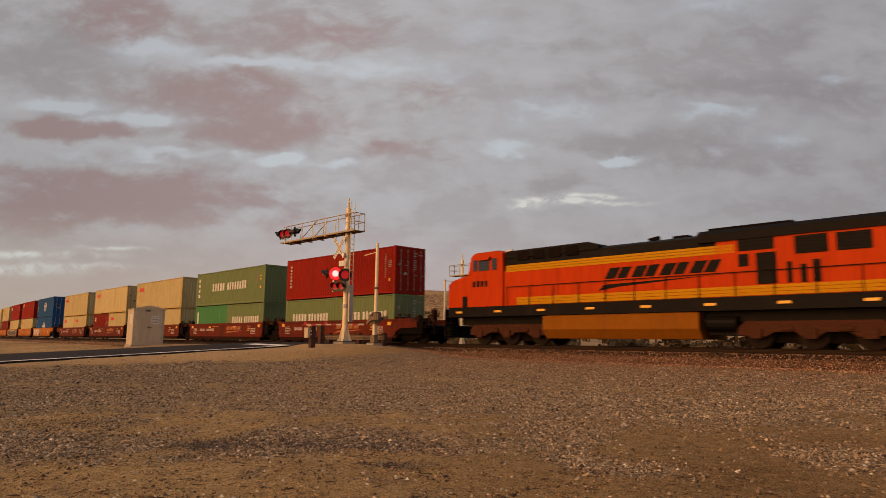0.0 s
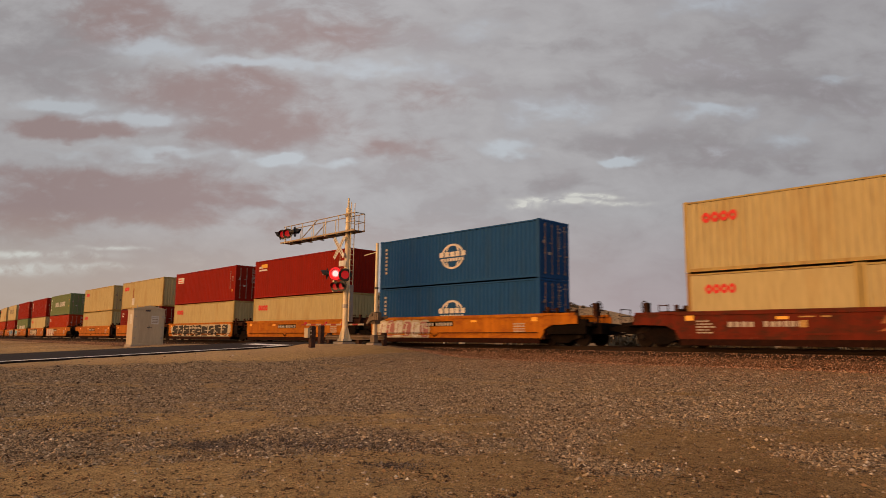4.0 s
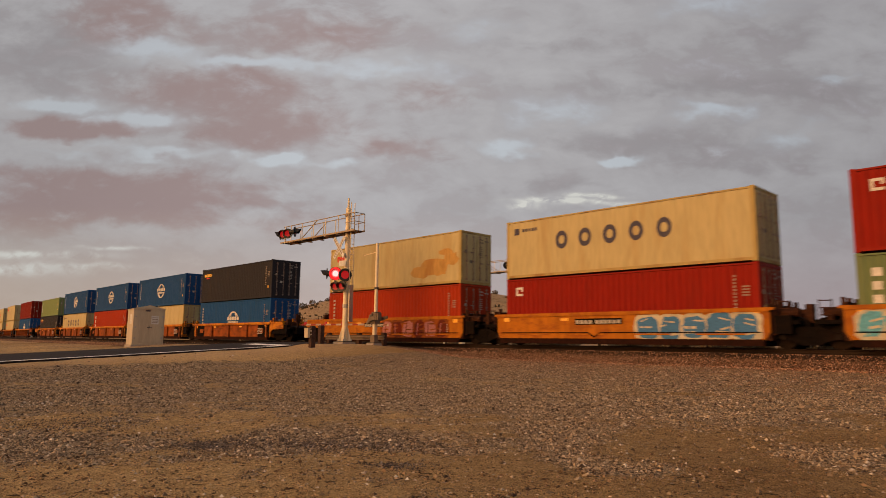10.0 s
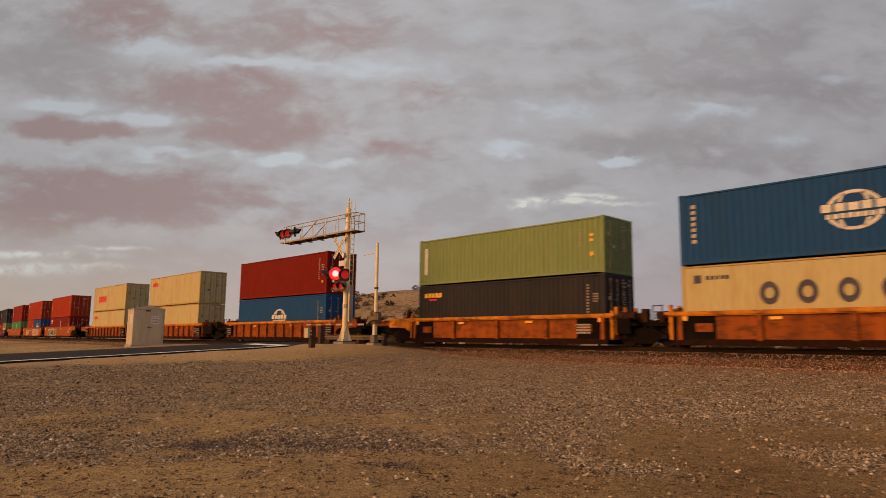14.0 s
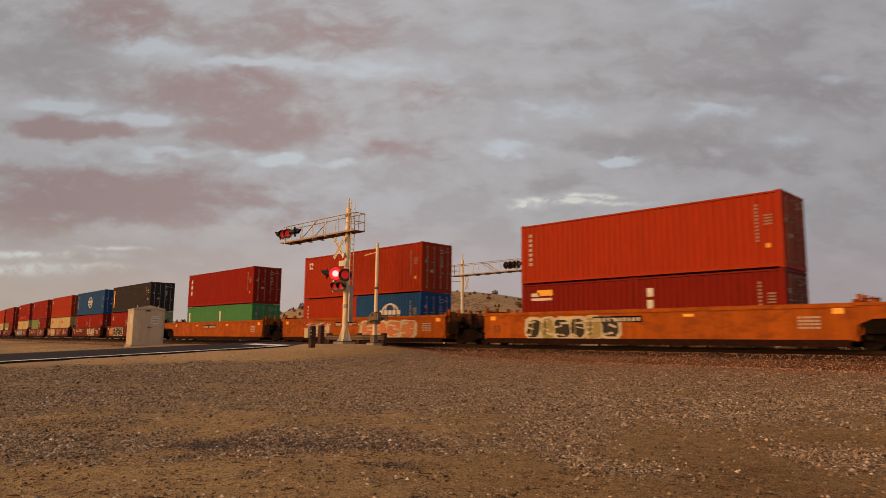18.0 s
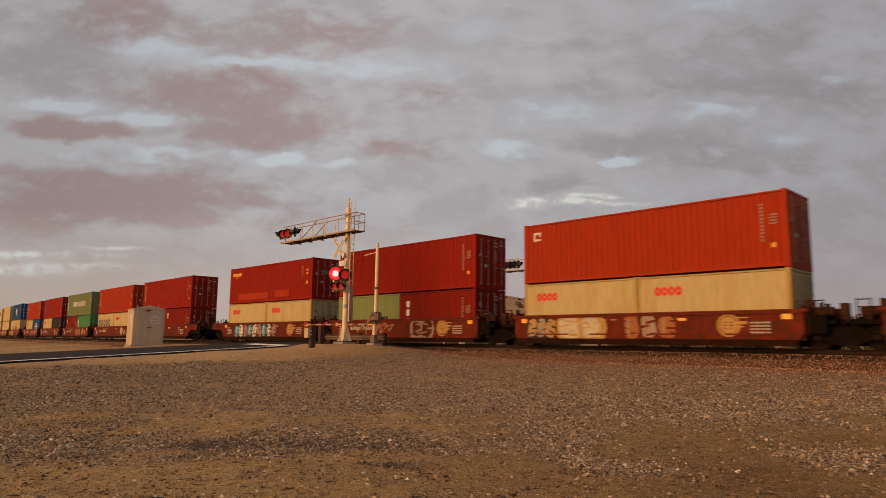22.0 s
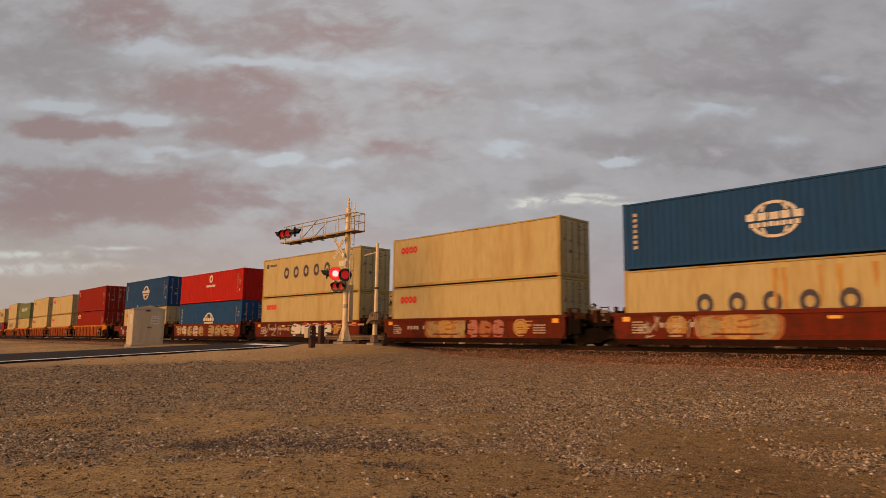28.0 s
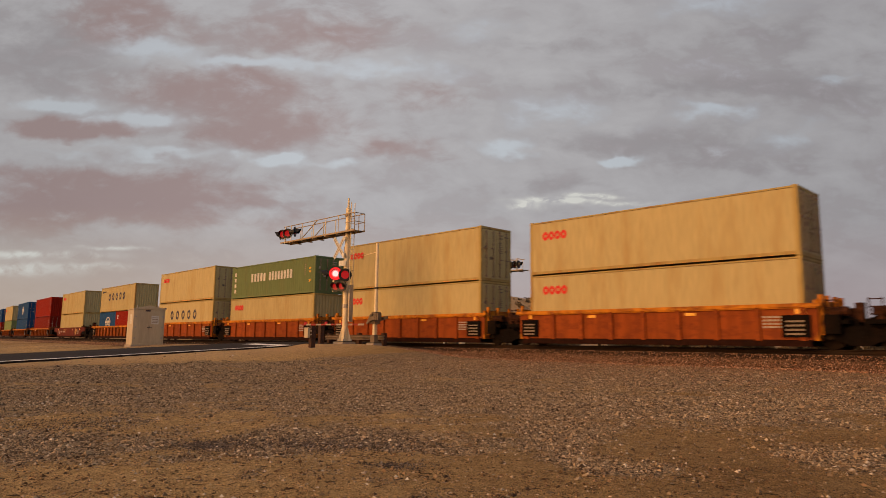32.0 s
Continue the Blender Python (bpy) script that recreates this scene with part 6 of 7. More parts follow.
def cantilever(base, arm, height, z_low, z_high, label, ladder=True, tail=1.05):
    """A mast with a railed walkway arm over the road: arm is the reach along x (negative: to -x)."""
    th = thing("crossing_signal_mast", label, "crossing signal", m=Matrix.Translation(base))
    P = lambda name, g, mat, lab="", smooth=False, parent=th: part(name, g.mesh(name, mat, smooth), parent, lab)
    mast = P("mast", Geo().tube((0, 0, .35), (0, 0, height - .58), .150, .130, n=18), M_MAST, "cream painted mast", True)
    P("finial", Geo().tube((0, 0, height - .58), (0, 0, height - .5), .13, .06, n=12).tube((0, 0, height - .5), (0, 0, height), .062, .05, n=8), M_MAST, "", True)
    for z in (z_low - .12, z_high - .05):
        part("clamp", Geo().tube((0, 0, z), (0, 0, z + .14), .18, n=14).mesh("clamp", M_TRUSS), mast, "steel clamp")
    g = Geo().tube((0, 0, 0.06), (0, 0, .7), .19, .15, n=18)
    for k in range(4):
        t = math.pi / 4 + k * math.pi / 2
        g.prism([(.12, .06), (.34, .06), (.34, .14), (.15, .85)], -.02, .02, m=Matrix.Rotation(t, 4, "Z"))
    P("base_flare", g, M_MAST, "", False)
    P("base_plate", Geo().box(-.31, .31, -.31, .31, .03, .075), M_DARKGALV, "dark steel base plate")
    P("footing", Geo().box(-.42, .42, -.42, .42, -.3, .03), M_CONC, "concrete footing")
    for sx in (-1, 1):
        for sy in (-1, 1):
            P("anchor_bolt", Geo().tube((sx * .26, sy * .26, .07), (sx * .26, sy * .26, .19), .03, n=6), M_GALV)
    s = -1 if arm < 0 else 1
    a = abs(arm)
    for y in (-.34, .34):
        P("lower_chord", Geo().box(*sorted((-s * tail, s * a)), y - .035, y + .035, z_low - .05, z_low + .035), M_TRUSS, "tan walkway beam")
        P("hand_rail", Geo().tube((-s * tail, y, z_high), (s * (a - .35), y, z_high), .026, n=6), M_TRUSS)
        P("mid_rail", Geo().tube((-s * tail, y, (z_low + z_high) / 2), (-s * .2, y, (z_low + z_high) / 2), .018, n=6), M_TRUSS)
    P("walkway", Geo().box(*sorted((-s * tail, s * a)), -.31, .31, z_low - .03, z_low - .01), M_DARKGALV, "steel grating walkway")
    for x in [.45 + 1.22 * k for k in range(int((a - .5) / 1.22) + 1)]:
        P("cross_beam", Geo().box(s * x - .04, s * x + .04, -.4, .4, z_low - .13, z_low - .07), M_TRUSS)
        for y in (-.34, .34):
            P("rail_post", Geo().tube((s * x, y, z_low), (s * x, y, z_high), .022, n=6), M_MAST)
    for y in (-.34, .34):
        P("truss_brace", Geo().tube((s * (.45 + 1.22 * 3), y, z_low + .05), (s * (.45 + 1.22 * 1.7), y, z_high), .026, n=6), M_TRUSS)
    for x in (tail, tail * .5):
        for y in (-.34, .34):
            P("rail_post", Geo().tube((-s * x, y, z_low), (-s * x, y, z_high), .022, n=6), M_TRUSS)
    for z in (z_high, (z_low + z_high) / 2):
        P("end_rail", Geo().tube((-s * tail, -.34, z), (-s * tail, .34, z), .022, n=6), M_TRUSS)
    if ladder:     # climbs the mast on the side away from the road
        lx, ly = .27, .12
        for k in (-.15, .15):
            P("ladder_rail", Geo().tube((lx - k * .3, ly + k, 1.15), (lx - k * .3, ly + k, height - .25), .024, n=6), M_MAST)
        for j in range(int((height - 1.7) / .29)):
            z = 1.3 + .29 * j
            P("rung", Geo().tube((lx + .045, ly - .15, z), (lx - .045, ly + .15, z), .016, n=5), M_MAST)
        P("ladder_guard", Geo().prism([(lx + .08, ly - .15), (lx + .10, ly - .14), (lx + .01, ly + .17), (lx - .01, ly + .16)], 1.1, 3.1, axis="z"), M_GALV, "galvanised ladder guard")
    return th


M_CONC = material("concrete", (0.36, 0.31, 0.26), 0.9, vary=0.2, dirt=(0.22, 0.15, 0.09), amount=0.4)


def crossbuck(parent, m, half=.61):
    g1, g2 = Geo(), Geo()
    g1.box(-half, half, -.012, .012, -.115, .115)
    b = part("crossbuck_board", g1.mesh("crossbuck_board", M_WHITE), parent, "white crossing board", m @ Matrix.Rotation(radians(48), 4, "Y"))
    c = part("crossbuck_board", g1.mesh("crossbuck_board", M_WHITE), parent, "white crossing board", m @ Matrix.Translation((0, .03, 0)) @ Matrix.Rotation(radians(-48), 4, "Y"))
    for ob in (b, c):
        for x in [-half + .08 + .155 * i for i in range(int((2 * half - .2) / .155))]:
            part("lettering_bar", Geo().box(x, x + .085, -.018, -.012, -.06, .06).mesh("lettering_bar", M_DIM), ob)


def build_crossing():
    base = (-29.62, 21.5, 0.03)
    th = cantilever(base, -6.5, 7.95, 6.03, 6.98, "cream steel cantilever mast with red crossing lamps, on an earth pad")
    up = Matrix.Translation
    turn = lambda a: Matrix.Rotation(radians(a), 4, "Z")
    # heads on the mast: one pair to the stand, one turned aside, a lower pair to the side street
    face = 52.0            # towards the stand
    P = lambda name, g, mat, lab="": part(name, g.mesh(name, mat), th, lab)
    P("lamp_bracket", Geo().tube((-1.9, -.25, 3.78), (.1, -.25, 3.68), .035, n=6), M_MAST)
    P("lamp_bracket", Geo().tube((-.6, -.25, 3.05), (.1, -.25, 3.05), .035, n=6), M_MAST)
    P("lamp_bracket", Geo().box(-.80, -.70, -.34, -.28, 2.75, 3.55), M_MAST, "cream upright bracket")
    P("junction_box", Geo().box(-.2, .06, -.32, -.14, 3.4, 3.9), M_DARKGALV, "dark junction box")
    lamp_head(th, up((-.16, -.62, 3.70)) @ turn(face), 2, "lit red crossing lamp", .37)
    lamp_head(th, up((.20, -.24, 3.64)) @ turn(face), 1, "dimly lit red crossing lamp", .36)
    lamp_head(th, up((-1.42, -.35, 3.80)) @ turn(-40), 0, "dark crossing lamp turned aside", .31)
    lamp_head(th, up((-.95, -.2, 3.76)) @ turn(140), 0, "dark crossing lamp turned aside", .31)
    lamp_head(th, up((-.42, -.42, 3.02)) @ turn(24), 1, "dimly lit red crossing lamp", .30)
    lamp_head(th, up((.10, -.38, 3.02)) @ turn(20), 1, "dimly lit red crossing lamp", .30)
    # heads at the arm's end
    for x, a, lit in ((-6.45, -38, 0), (-6.12, 34, 1), (-5.55, 38, 1), (-4.65, 132, 0)):
        lamp_head(th, up((x, -.46, 6.52)) @ turn(a), lit, "dimly lit red crossing lamp" if lit else "dark crossing lamp turned aside", .31)
    P("lamp_bracket", Geo().tube((-6.8, -.36, 6.54), (-4.7, -.36, 6.50), .03, n=6), M_MAST)
    P("lamp_bracket", Geo().box(-6.0, -5.92, -.38, -.32, 5.95, 7.0), M_WHITE, "white upright bracket")
    crossbuck(th, up((-.42, -.26, 5.20)) @ turn(-2), .75)
    P("sign_plate", Geo().box(-.42, .22, -.24, -.22, 4.15, 4.44), M_WHITE, "white plate with worn marks")
    P("sign_band", Geo().tube((0, 0, 1.85), (0, 0, 2.05), .165, n=12), M_GALV, "grey band")
    # far mast across the line
    far = cantilever((-40.6, 42.0, -.35), 7.1, 8.2, 6.30, 7.22, "grey cantilever mast with dark crossing lamps beyond the line", False, 1.3)
    for x, a in ((5.45, -120), (5.85, 50), (6.35, 56), (6.75, 100)):
        lamp_head(far, up((x, -.4, 6.75)) @ turn(a), 0, "dark crossing lamp", .31)
    for x in (5.65, 6.55):
        part("lamp_bracket", Geo().box(x - .03, x + .03, -.52, -.46, 6.3, 7.2).mesh("lamp_bracket", M_WHITE), far)
    crossbuck(far, up((.75, -.22, 5.55)) @ turn(-28), .7)
    lp = thing("light_pole", "slim pale pole with a short arm beyond the line", "pole", m=Matrix.Translation((-42.8, 42.0, -.45)))
    part("pole", Geo().tube((0, 0, -.2), (0, 0, 6.15), .10, .085, n=10).mesh("pole", M_MAST, True), lp)
    part("arm", Geo().tube((-.1, -.1, 6.05), (1.0, 1.0, 5.98), .03, n=6).mesh("arm", M_TRUSS), lp)
    # lowered gate with its stand
    gate = thing("crossing_gate", "lowered crossing gate with striped arm and grey mechanism", "crossing gate", m=Matrix.Translation((-27.62, 21.95, 0.02)))
    Q = lambda name, g, mat, lab="", smooth=False: part(name, g.mesh(name, mat, smooth), gate, lab)
    Q("footing", Geo().box(-.3, .3, -.28, .28, -.3, -.02), M_CONC, "concrete footing")
    Q("base_plate", Geo().box(-.27, .27, -.25, .25, -.02, .03), M_DARKGALV)
    Q("base", Geo().prism([(-.20, .03), (.20, .03), (.13, .42), (-.13, .42)], -.13, .13), M_GATE, "grey base casting")
    Q("post", Geo().tube((0, 0, .4), (0, 0, 1.0), .10, n=12), M_MAST, "cream post", True)
    Q("mechanism", Geo().tube((0, -.20, 1.27), (0, .20, 1.27), .27, n=18).box(-.18, .26, -.18, .18, 1.0, 1.30).box(-.02, .30, -.2, .16, 1.28, 1.62), M_GATE, "grey gate mechanism")
    Q("access_cover", Geo().tube((0, -.235, 1.27), (0, -.2, 1.27), .17, n=16), M_DARKGALV, "round cover")
    for y in (-.34, .30):
        Q("counterweight_arm", Geo().prism([(-.30, 1.02), (-.05, 1.34), (.66, 1.42), (.66, 1.28), (.05, 1.14), (-.22, .96)], y, y + .05), M_GATE)
    for x in (.42, .56, .70):
        Q("counterweight", Geo().box(x, x + .11, -.42, -.2, 1.18, 1.52), M_GATE, "grey counterweight plate")
    for k in range(12):
        x = -.5 - k * .5
        Q("arm_band", Geo().box(x - .5, x, -.33, -.29, .92 + .004 * k, 1.01 + .004 * k), M_BANDR if k % 2 else M_BANDW, "red band" if k % 2 else "white band")
    for x in (-2.4, -4.0, -6.1):
        Q("arm_lamp", Geo().tube((x, -.36, 1.08), (x, -.26, 1.08), .075, n=12), M_LITDIM, "small red arm lamp")
    pole = thing("signal_pole", "slim cream pole with a thin bracket beside the gate", "pole", m=Matrix.Translation((-28.1, 22.40, -.1)))
    part("pole", Geo().tube((0, 0, 0), (0, 0, 5.5), .105, .085, n=12).mesh("pole", M_MAST, True), pole)
    part("bracket", Geo().tube((0, 0, 5.02), (-1.0, -.12, 4.90), .025, n=6).mesh("bracket", M_MAST), pole)
    part("joint", Geo().tube((0, 0, 3.0), (0, 0, 3.1), .12, n=12).mesh("joint", M_DARKGALV), pole)
    # guard rail and posts
    rail = thing("guard_rail", "grey steel guard rail on dark timber posts", "guard rail", m=Matrix.Translation((-30.0, 22.9, -.2)))
    w = [(-.06, .38), (0, .44), (-.05, .52), (0, .60), (-.06, .66), (-.08, .66), (-.03, .60), (-.08, .52), (-.03, .44), (-.08, .38)]
    part("beam", Geo().prism(w, -3.4, 2.1, axis="x").mesh("beam", M_GATE), rail, "corrugated steel beam")
    for x in (-3.2, -.3, 1.9):
        part("post", Geo().box(x - .12, x + .12, 0, .22, -.3, .75).mesh("post", M_POST), rail, "dark timber post")
    for (x, y, h) in ((-28.00, 18.38, 1.02), (-30.05, 20.28, .95)):
        z = ground_z(x, y)
        po = thing("bollard", "dark brown square timber post beside the road", "bollard", "timber posts", m=Matrix.Translation((x, y, z)))
        part("post", Geo().box(-.12, .12, -.12, .12, -.3, h).prism([(-.12, h), (.12, h), (.09, h + .04), (-.09, h + .04)], -.09, .09).mesh("post", M_POST), po)
    jb = thing("junction_box", "small grey metal junction box fixed to a timber post", "junction box", m=Matrix.Translation((-28.10, 18.20, ground_z(-28.0, 18.38))))
    part("box", Geo().box(-.15, .15, -.12, .02, .48, .92).box(-.17, .17, -.14, .03, .92, .95).mesh("box", M_GREYBOX), jb)
    part("strap", Geo().box(-.02, .26, .02, .05, .6, .66).box(-.02, .26, .02, .05, .78, .84).mesh("strap", M_GALV), jb, "steel mounting strap")


def build_cabinet():
    x1, y0 = -42.22, 14.87
    z = ground_z(-42.5, 15.8) + .02
    cb = thing("signal_cabinet", "weathered pale grey steel signal cabinet with a gable roof", "cabinet", m=Matrix.Translation((x1, y0, z)) @ Matrix.Rotation(radians(-10), 4, "Z"))
    P = lambda name, g, mat, lab="", par=cb: part(name, g.mesh(name, mat), par, lab)
    P("body", Geo().box(-2.0, 0, 0, 1.8, .08, 2.27), M_GREYBOX)
    P("plinth", Geo().box(-2.06, .06, -.06, 1.86, -.3, .09), M_CONC, "concrete plinth")
    P("roof", Geo().prism([(-.04, 2.25), (1.84, 2.25), (1.84, 2.29), (.90, 2.5), (-.04, 2.29)], -2.05, .05, axis="x"), M_GREYBOX, "low gable roof")
    door = P("door", Geo().box(0, .03, .12, 1.68, .2, 2.2).box(.03, .036, .90, .92, .22, 2.18), M_GREYBOX, "double door")
    P("handle", Geo().box(.03, .06, .80, 1.08, 1.12, 1.15).box(.03, .06, .9, .93, 1.03, 1.25), M_INK, "dark handle", door)
    P("notice", Geo().box(.03, .036, 1.02, 1.45, 1.35, 1.86), M_WHITE, "white notice", door)
    g = Geo()
    for k in range(4):
        g.box(.036, .039, 1.07, 1.4, 1.42 + k * .1, 1.46 + k * .1)
    tagged(P("notice_marking", g, M_DIM, "", door), kind="stuff")
    P("vent", Geo().box(0.02, .05, .66, .94, 2.12, 2.2), M_INK, "dark vent", cb)
    for y in (.13, 1.67):
        for zz in (.45, 1.1, 1.75):
            P("hinge", Geo().box(.03, .055, y - .05, y + .05, zz, zz + .1), M_GALV, "", door)
    P("side_notice", Geo().box(-1.1, -.5, -.006, 0, 1.35, 1.95), M_WHITE, "pale notice", cb)
    P("lifting_eye", Geo().tube((-.1, .2, 2.35), (-.1, .2, 2.5), .03, n=6), M_GALV, "", cb)
    P("lifting_eye", Geo().tube((-.1, 1.4, 2.35), (-.1, 1.4, 2.5), .03, n=6), M_GALV, "", cb)


build_crossing()
build_cabinet()


# ---------------------------------------------------------------- stones and scrub
def stone_material(name, stops):
    m = bpy.data.materials.new(name)
    m.use_nodes = True
    nt = m.node_tree
    b = nt.nodes["Principled BSDF"]
    b.inputs["Roughness"].default_value = .9
    b.inputs["Specular IOR Level"].default_value = .25
    geo = node(nt, "ShaderNodeNewGeometry")
    nt.links.new(ramp(nt, geo.outputs["Random Per Island"], stops), b.inputs["Base Color"])
    return m


M_STONES = stone_material("mixed_gravel", [(0, (.050, .032, .022, 1)), (.45, (.21, .150, .094, 1)), (.82, (.42, .310, .190, 1)), (.96, (.46, .36, .25, 1)), (1, (.72, .62, .50, 1))])
M_DSTONES = stone_material("dark_gravel", [(0, (.03, .024, .022, 1)), (.6, (.09, .068, .056, 1)), (.9, (.2, .15, .12, 1)), (1, (.4, .34, .28, 1))])
M_BSTONES = stone_material("ballast_gravel", [(0, (.035, .018, .012, 1)), (.4, (.19, .088, .046, 1)), (.75, (.40, .20, .105, 1)), (.95, (.60, .37, .22, 1)), (1, (.72, .58, .45, 1))])

M_PEBBLE = stone_material("pale_pebbles", [(0, (.40, .30, .21, 1)), (.6, (.56, .46, .35, 1)), (1, (.74, .66, .55, 1))])
M_CLODS = stone_material("dry_soil_clods", [(0, (.05, .028, .015, 1)), (.6, (.16, .092, .045, 1)), (1, (.34, .21, .11, 1))])


M_TWIG = material("dry_twig_bark", (0.035, 0.024, 0.016), 0.9, vary=0.4)


def stones(name, label, pts, sizes, mat, seed):
    """Many small uneven stones, each a squashed six-cornered lump, in one mesh."""
    rng = np.random.default_rng(seed)
    n = len(pts)
    base = np.array([(1, 0, 0), (-.4, .9, 0), (-.5, -.85, 0), (0.1, 0, .8), (.45, .35, -.6), (-.3, -.2, -.6)])
    tri = np.array([(0, 1, 3), (1, 2, 3), (2, 0, 3), (0, 4, 1), (1, 5, 2), (2, 5, 0), (0, 5, 4), (1, 4, 5)])
    a = rng.uniform(0, 2 * np.pi, n)
    jit = base[None] * rng.uniform(.65, 1.25, (n, 6, 3)) * np.stack([np.ones(n), np.ones(n), rng.uniform(.5, .95, n)], 1)[:, None]
    c, s = np.cos(a)[:, None], np.sin(a)[:, None]
    x, y = jit[..., 0] * c - jit[..., 1] * s, jit[..., 0] * s + jit[..., 1] * c
    v = np.stack([x, y, jit[..., 2]], -1) * np.asarray(sizes)[:, None, None] + np.asarray(pts)[:, None]
    f = (tri[None] + 6 * np.arange(n)[:, None, None]).reshape(-1, 3)
    me = bpy.data.meshes.new(name)
    me.from_pydata(v.reshape(-1, 3).tolist(), [], f.tolist())
    me.materials.append(mat)
    return thing(name, label, "gravel", kind="stuff", me=me)


def scatter_gravel():
    rnd = random.Random(12)
    pts, sizes, dark, dsize, red = [], [], [], [], []
    while len(pts) < 150000:
        d = 4.6 * (30 / 4.6) ** (rnd.random() ** .85)
        t = YAW + rnd.uniform(-.64, .64)
        x, y = -d * math.sin(t), d * math.cos(t)
        if y > 24.4 or road_edge(y) - ROAD_WIDE - .2 < x < road_edge(y) + .3 :
            continue
        if gravel_amount(x, y) ** 1.5 < rnd.random() - (.04 if d < 9 else .02):
            continue
        if x > -24 and rnd.random() < (y - 13.5) * .085:
            red.append((x, y))
            continue
        r = min(.026, .0040 * math.exp(rnd.gauss(.45, .58))) * (1 + d * .055)
        pts.append((x, y, ground_z(x, y) + r * .15))
        sizes.append(r)
    # two darker drifts of coarse gravel
    for cx, cy, rx, ry, n in ((-6.6, 4.7, .85, .30, 4200), (-7.42, 3.6, .40, .22, 2000), (-10.4, 3.1, .8, .5, 1500), (-5.0, 4.3, .25, .12, 500)):
        for _ in range(n):
            u, w = rnd.gauss(0, .5), rnd.gauss(0, .5)
            x, y = cx + .698 * u * rx * 1.4 - .716 * w * ry * 2, cy + .716 * u * rx * 1.4 + .698 * w * ry * 2
            r = rnd.uniform(.005, .015)
            dark.append((x, y, ground_z(x, y) + r * .3))
            dsize.append(r)
    stones("gravel", "reddish ballast chips strewn beside the line", [(x, y, ground_z(x, y) + .004) for x, y in red], [rnd.uniform(.007, .017) for _ in red], M_BSTONES, 7)
    stones("gravel", "drifts of dark grey gravel on the dirt", dark, dsize, M_DSTONES, 3)
    stones("gravel", "loose grey and tan gravel stones on the dirt", pts, sizes, M_STONES, 1)
    # sparse pale flat pebbles
    pts, sizes = [], []
    while len(pts) < 700:
        d = 5.0 * (16 / 5.0) ** rnd.random()
        t = YAW + rnd.uniform(-.62, .62)
        x, y = -d * math.sin(t), d * math.cos(t)
        if gravel_amount(x, y) + .25 < rnd.random() or road_edge(y) - ROAD_WIDE < x < road_edge(y) + .4:
            continue
        r = rnd.uniform(.010, .022) * (1 + d * .03)
        pts.append((x, y, ground_z(x, y) + r * .2))
        sizes.append(r)
    stones("pebbles", "pale flat pebbles scattered among the gravel", pts, sizes, M_PEBBLE, 8)
    # crumbs and clods of dry soil on the bare dirt
    clods, csize = [], []
    while len(clods) < 9000:
        d = 4.6 * (11 / 4.6) ** rnd.random()
        t = YAW + rnd.uniform(-.64, .64)
        x, y = -d * math.sin(t), d * math.cos(t)
        if noise.noise(Vector((x * 1.3, y * 1.3, 11))) + .6 * noise.noise(Vector((x * 5, y * 5, 12))) < rnd.uniform(-.3, .5):
            continue
        r = min(.03, .0052 * math.exp(rnd.gauss(.45, .6)))
        clods.append((x, y, ground_z(x, y) + r * .1))
        csize.append(r)
    stones("clods", "dark crumbs and clods of dry soil", clods, csize, M_CLODS, 6)
    g = Geo()      # dry twigs and stalks lying about
    for _ in range(420):
        d = 4.7 * (12 / 4.7) ** rnd.random()
        t = YAW + rnd.uniform(-.62, .62)
        x, y, a, ln = -d * math.sin(t), d * math.cos(t), rnd.uniform(0, 6.3), rnd.uniform(.03, .13)
        p = Vector((x, y, ground_z(x, y) + .006))
        q = p + Vector((math.cos(a) * ln, math.sin(a) * ln, rnd.uniform(-.004, .012)))
        g.tube(p, q, .0035, .002, n=4).tube(p.lerp(q, .6), q + Vector((math.sin(a), -math.cos(a), .3)) * ln * .25, .002, .0012, n=4)
    thing("twigs", "dark dry twigs and stalks lying on the dirt", "twigs", kind="stuff", me=g.mesh("twigs", M_TWIG))
    pts, sizes = [], []
    while len(pts) < 22000:
        x = rnd.uniform(-27.5, 2.5) if rnd.random() < .8 else rnd.uniform(-120, -43)
        d = rnd.uniform(1.4, 3.5)
        y = TRACK_Y + bend(x)[0] - d
        r = rnd.uniform(.018, .038)
        pts.append((x, y, ground_z(x, y) + r * .3))
        sizes.append(r)
    stones("ballast", "reddish brown crushed ballast stones along the track", pts, sizes, M_BSTONES, 2)


scatter_gravel()
def scatter_tufts():
    rnd = random.Random(9)
    g = Geo()
    for _ in range(1500):
        t, d = rnd.uniform(.30, 1.12), rnd.uniform(80, 190)
        x, y = -d * math.sin(t), d * math.cos(t)
        if noise.noise(Vector((x * .05, y * .05, 3))) < rnd.uniform(-.5, .35) or abs(x - road_edge(y) + ROAD_WIDE / 2) < 7:
            continue
        z, r = ground_z(x, y), rnd.uniform(.25, .75)
        for k in range(5):
            a, h = rnd.uniform(0, 6.3), r * rnd.uniform(.5, 1.1)
            px, py = x + rnd.uniform(-r, r) * .6, y + rnd.uniform(-r, r) * .6
            u, w = Vector((math.cos(a), math.sin(a), 0)) * r * .5, Vector((rnd.uniform(-.3, .3) * r, rnd.uniform(-.3, .3) * r, h))
            c = Vector((px, py, z - .05))
            g.add([c - u, c + u, c + w + u * .5, c + w * 1.2, c + w - u * .6], [(0, 1, 2, 3, 4)])
    thing("scrub", "low dry brown scrub scattered over the hillside", "scrub", kind="stuff", me=g.mesh("scrub", M_SCRUB))


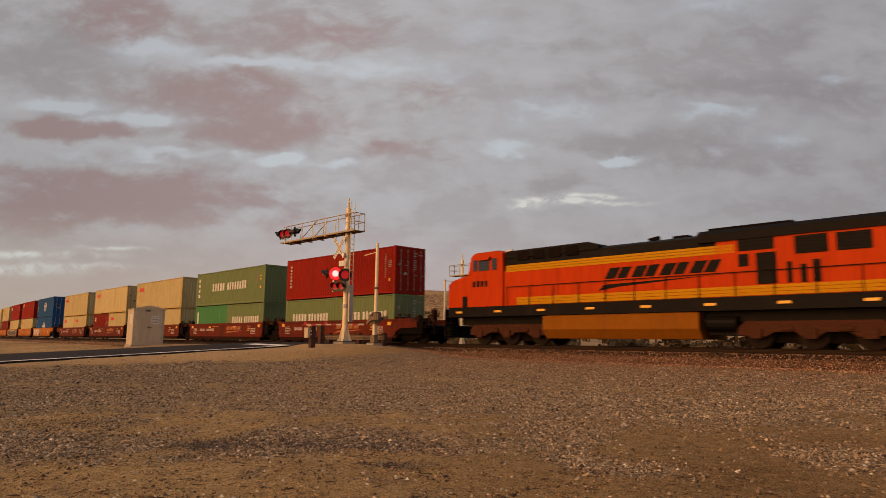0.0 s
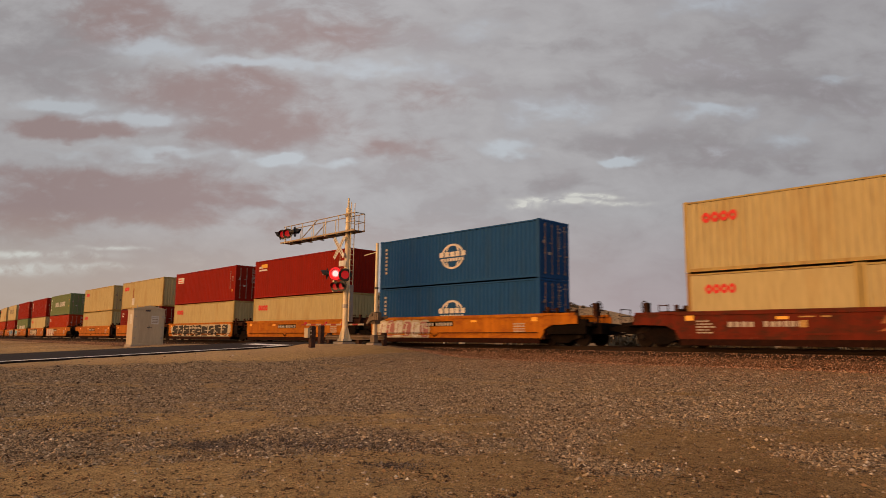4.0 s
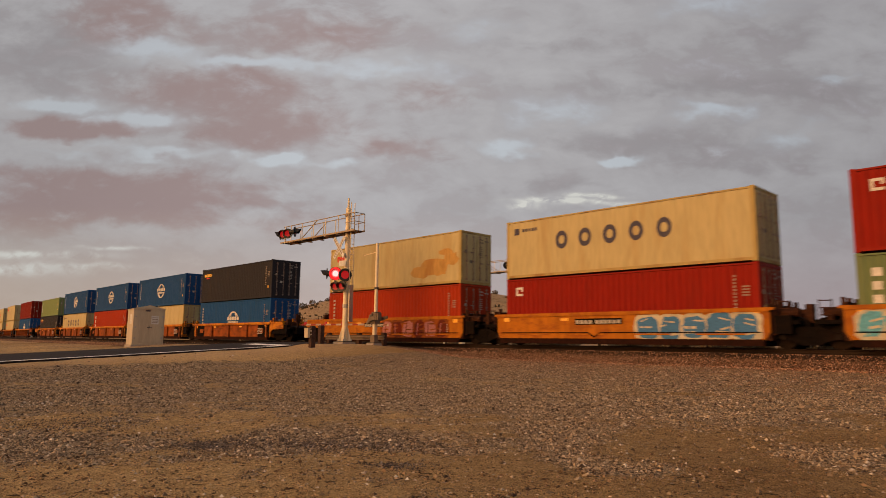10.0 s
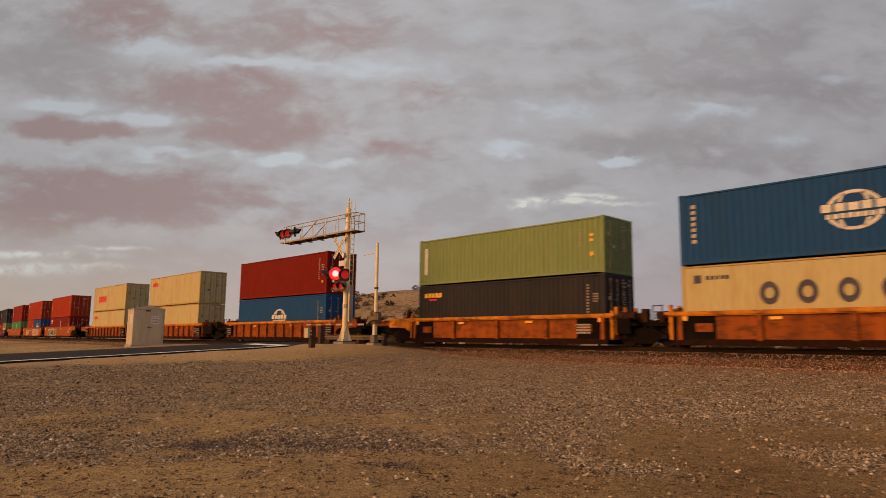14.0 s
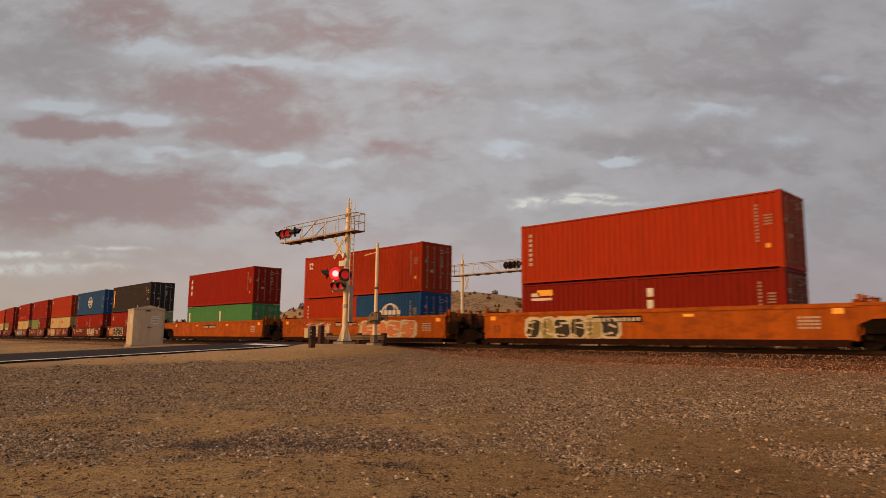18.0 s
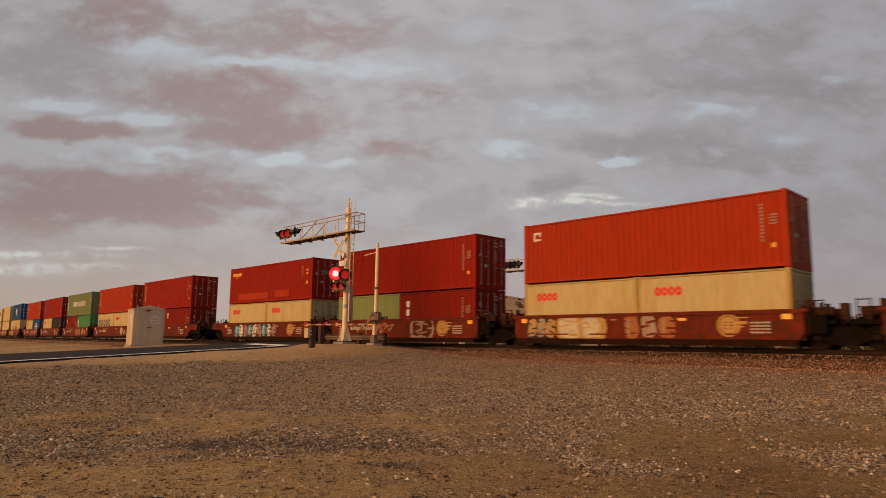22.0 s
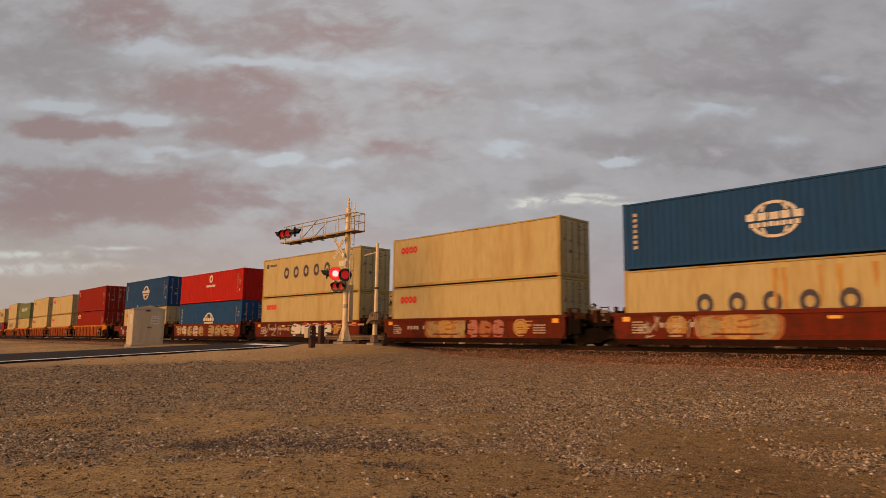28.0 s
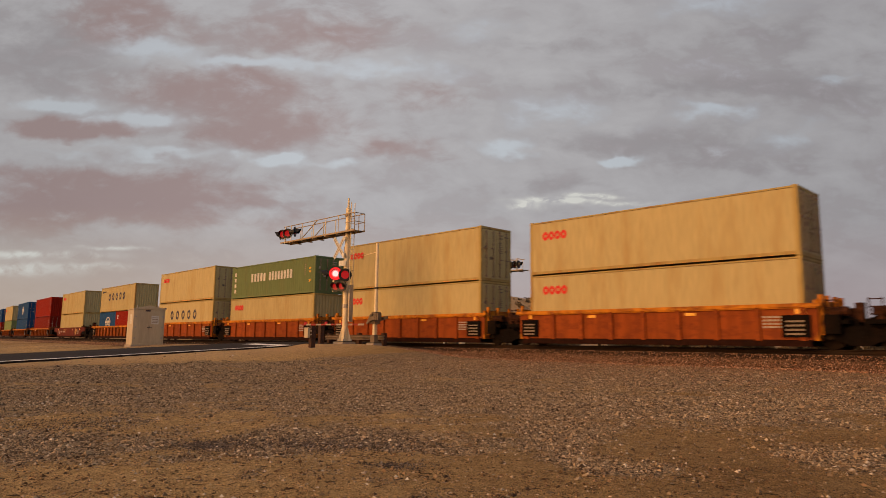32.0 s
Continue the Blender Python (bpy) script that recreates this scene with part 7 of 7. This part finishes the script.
M_SCRUB = material("dry_scrub_leaf", (0.095, 0.066, 0.034), 0.95, vary=0.4)
M_TREE = material("dark_tree_leaf", (0.080, 0.066, 0.036), 0.9, vary=0.4)
M_BARK = material("bark", (0.09, 0.06, 0.04), 0.9)


def leaf_cloud(n, rx, ry, rz, leaf, seed):
    rng = np.random.default_rng(seed)
    g = Geo()
    for _ in range(n):
        while True:
            p = rng.uniform(-1, 1, 3)
            if .2 < (p ** 2).sum() < 1 and rng.random() > .25 * (1 + math.sin(5 * p[0] + seed) * math.sin(4 * p[2])):
                break
        c = Vector((p[0] * rx, p[1] * ry, p[2] * rz))
        u = Vector(rng.normal(size=3)).normalized() * leaf
        w = u.orthogonal().normalized() * leaf * .6
        g.add([c - u, c + w, c + u, c - w], [(0, 1, 2, 3)])
    return g


def build_scrub():
    rnd = random.Random(4)
    shapes = [leaf_cloud(90, .95, .95, .62, .22, k).mesh("bush", M_SCRUB) for k in range(3)]
    spots = []
    for _ in range(190):
        t = rnd.uniform(.42, 1.15)
        d = rnd.uniform(85, 205)
        spots.append((-d * math.sin(t), d * math.cos(t), rnd.uniform(.5, 1.5)))
    x = -75.0
    while x < 14:
        spots.append((x, rnd.uniform(36.5, 46) + bend(x)[0], rnd.uniform(.7, 1.25)))
        x += rnd.uniform(.5, 1.3)
    for x, y, k in spots:
        if abs(x - road_edge(y) + ROAD_WIDE / 2) < 7:
            continue
        ob = thing("bush", "low dry olive-brown desert bush on sandy ground", "bush", "desert bushes",
                   m=Matrix.Translation((x, y, ground_z(x, y) + .45 * k)) @ Matrix.Rotation(rnd.uniform(0, 6), 4, "Z") @ Matrix.Scale(k, 4), me=rnd.choice(shapes))
    crowns = [leaf_cloud(260, 2.6, 2.6, 2.1, .38, 20 + k).mesh("crown", M_TREE) for k in range(3)]
    g = Geo().tube((0, 0, -.3), (0, 0, 2.6), .22, .14, n=8)
    for k in range(5):
        a = k * 1.26
        g.tube((0, 0, 1.8 + .15 * k), (1.3 * math.cos(a), 1.3 * math.sin(a), 3.6 + .2 * k), .09, .03, n=5)
    trunk = g.mesh("trunk", M_BARK)
    for b, d, k in ((.36, 150, .8), (.33, 165, .9), (.29, 140, .7), (.24, 170, 1.0), (.18, 160, .8), (.13, 150, .7), (.09, 175, .9), (.42, 170, .7), (.20, 185, 1.1), (.265, 160, .7), (.155, 180, .8)):
        x, y = -d * math.sin(b), d * math.cos(b)
        tr = thing("tree", "dark spreading desert tree far beyond the track", "tree", "far trees", m=Matrix.Translation((x, y, ground_z(x, y))) @ Matrix.Scale(k, 4))
        part("trunk", trunk, tr)
        part("crown", rnd.choice(crowns), tr, "", Matrix.Translation((0, 0, 4.0)))


scatter_tufts()
build_scrub()


# ---------------------------------------------------------------- what moves
def motions():
    for ob, s, z in MOVING:
        walk(ob, [(float(t), on_track(s + SPEED * t, 0, z)) for t in range(33)])


motions()
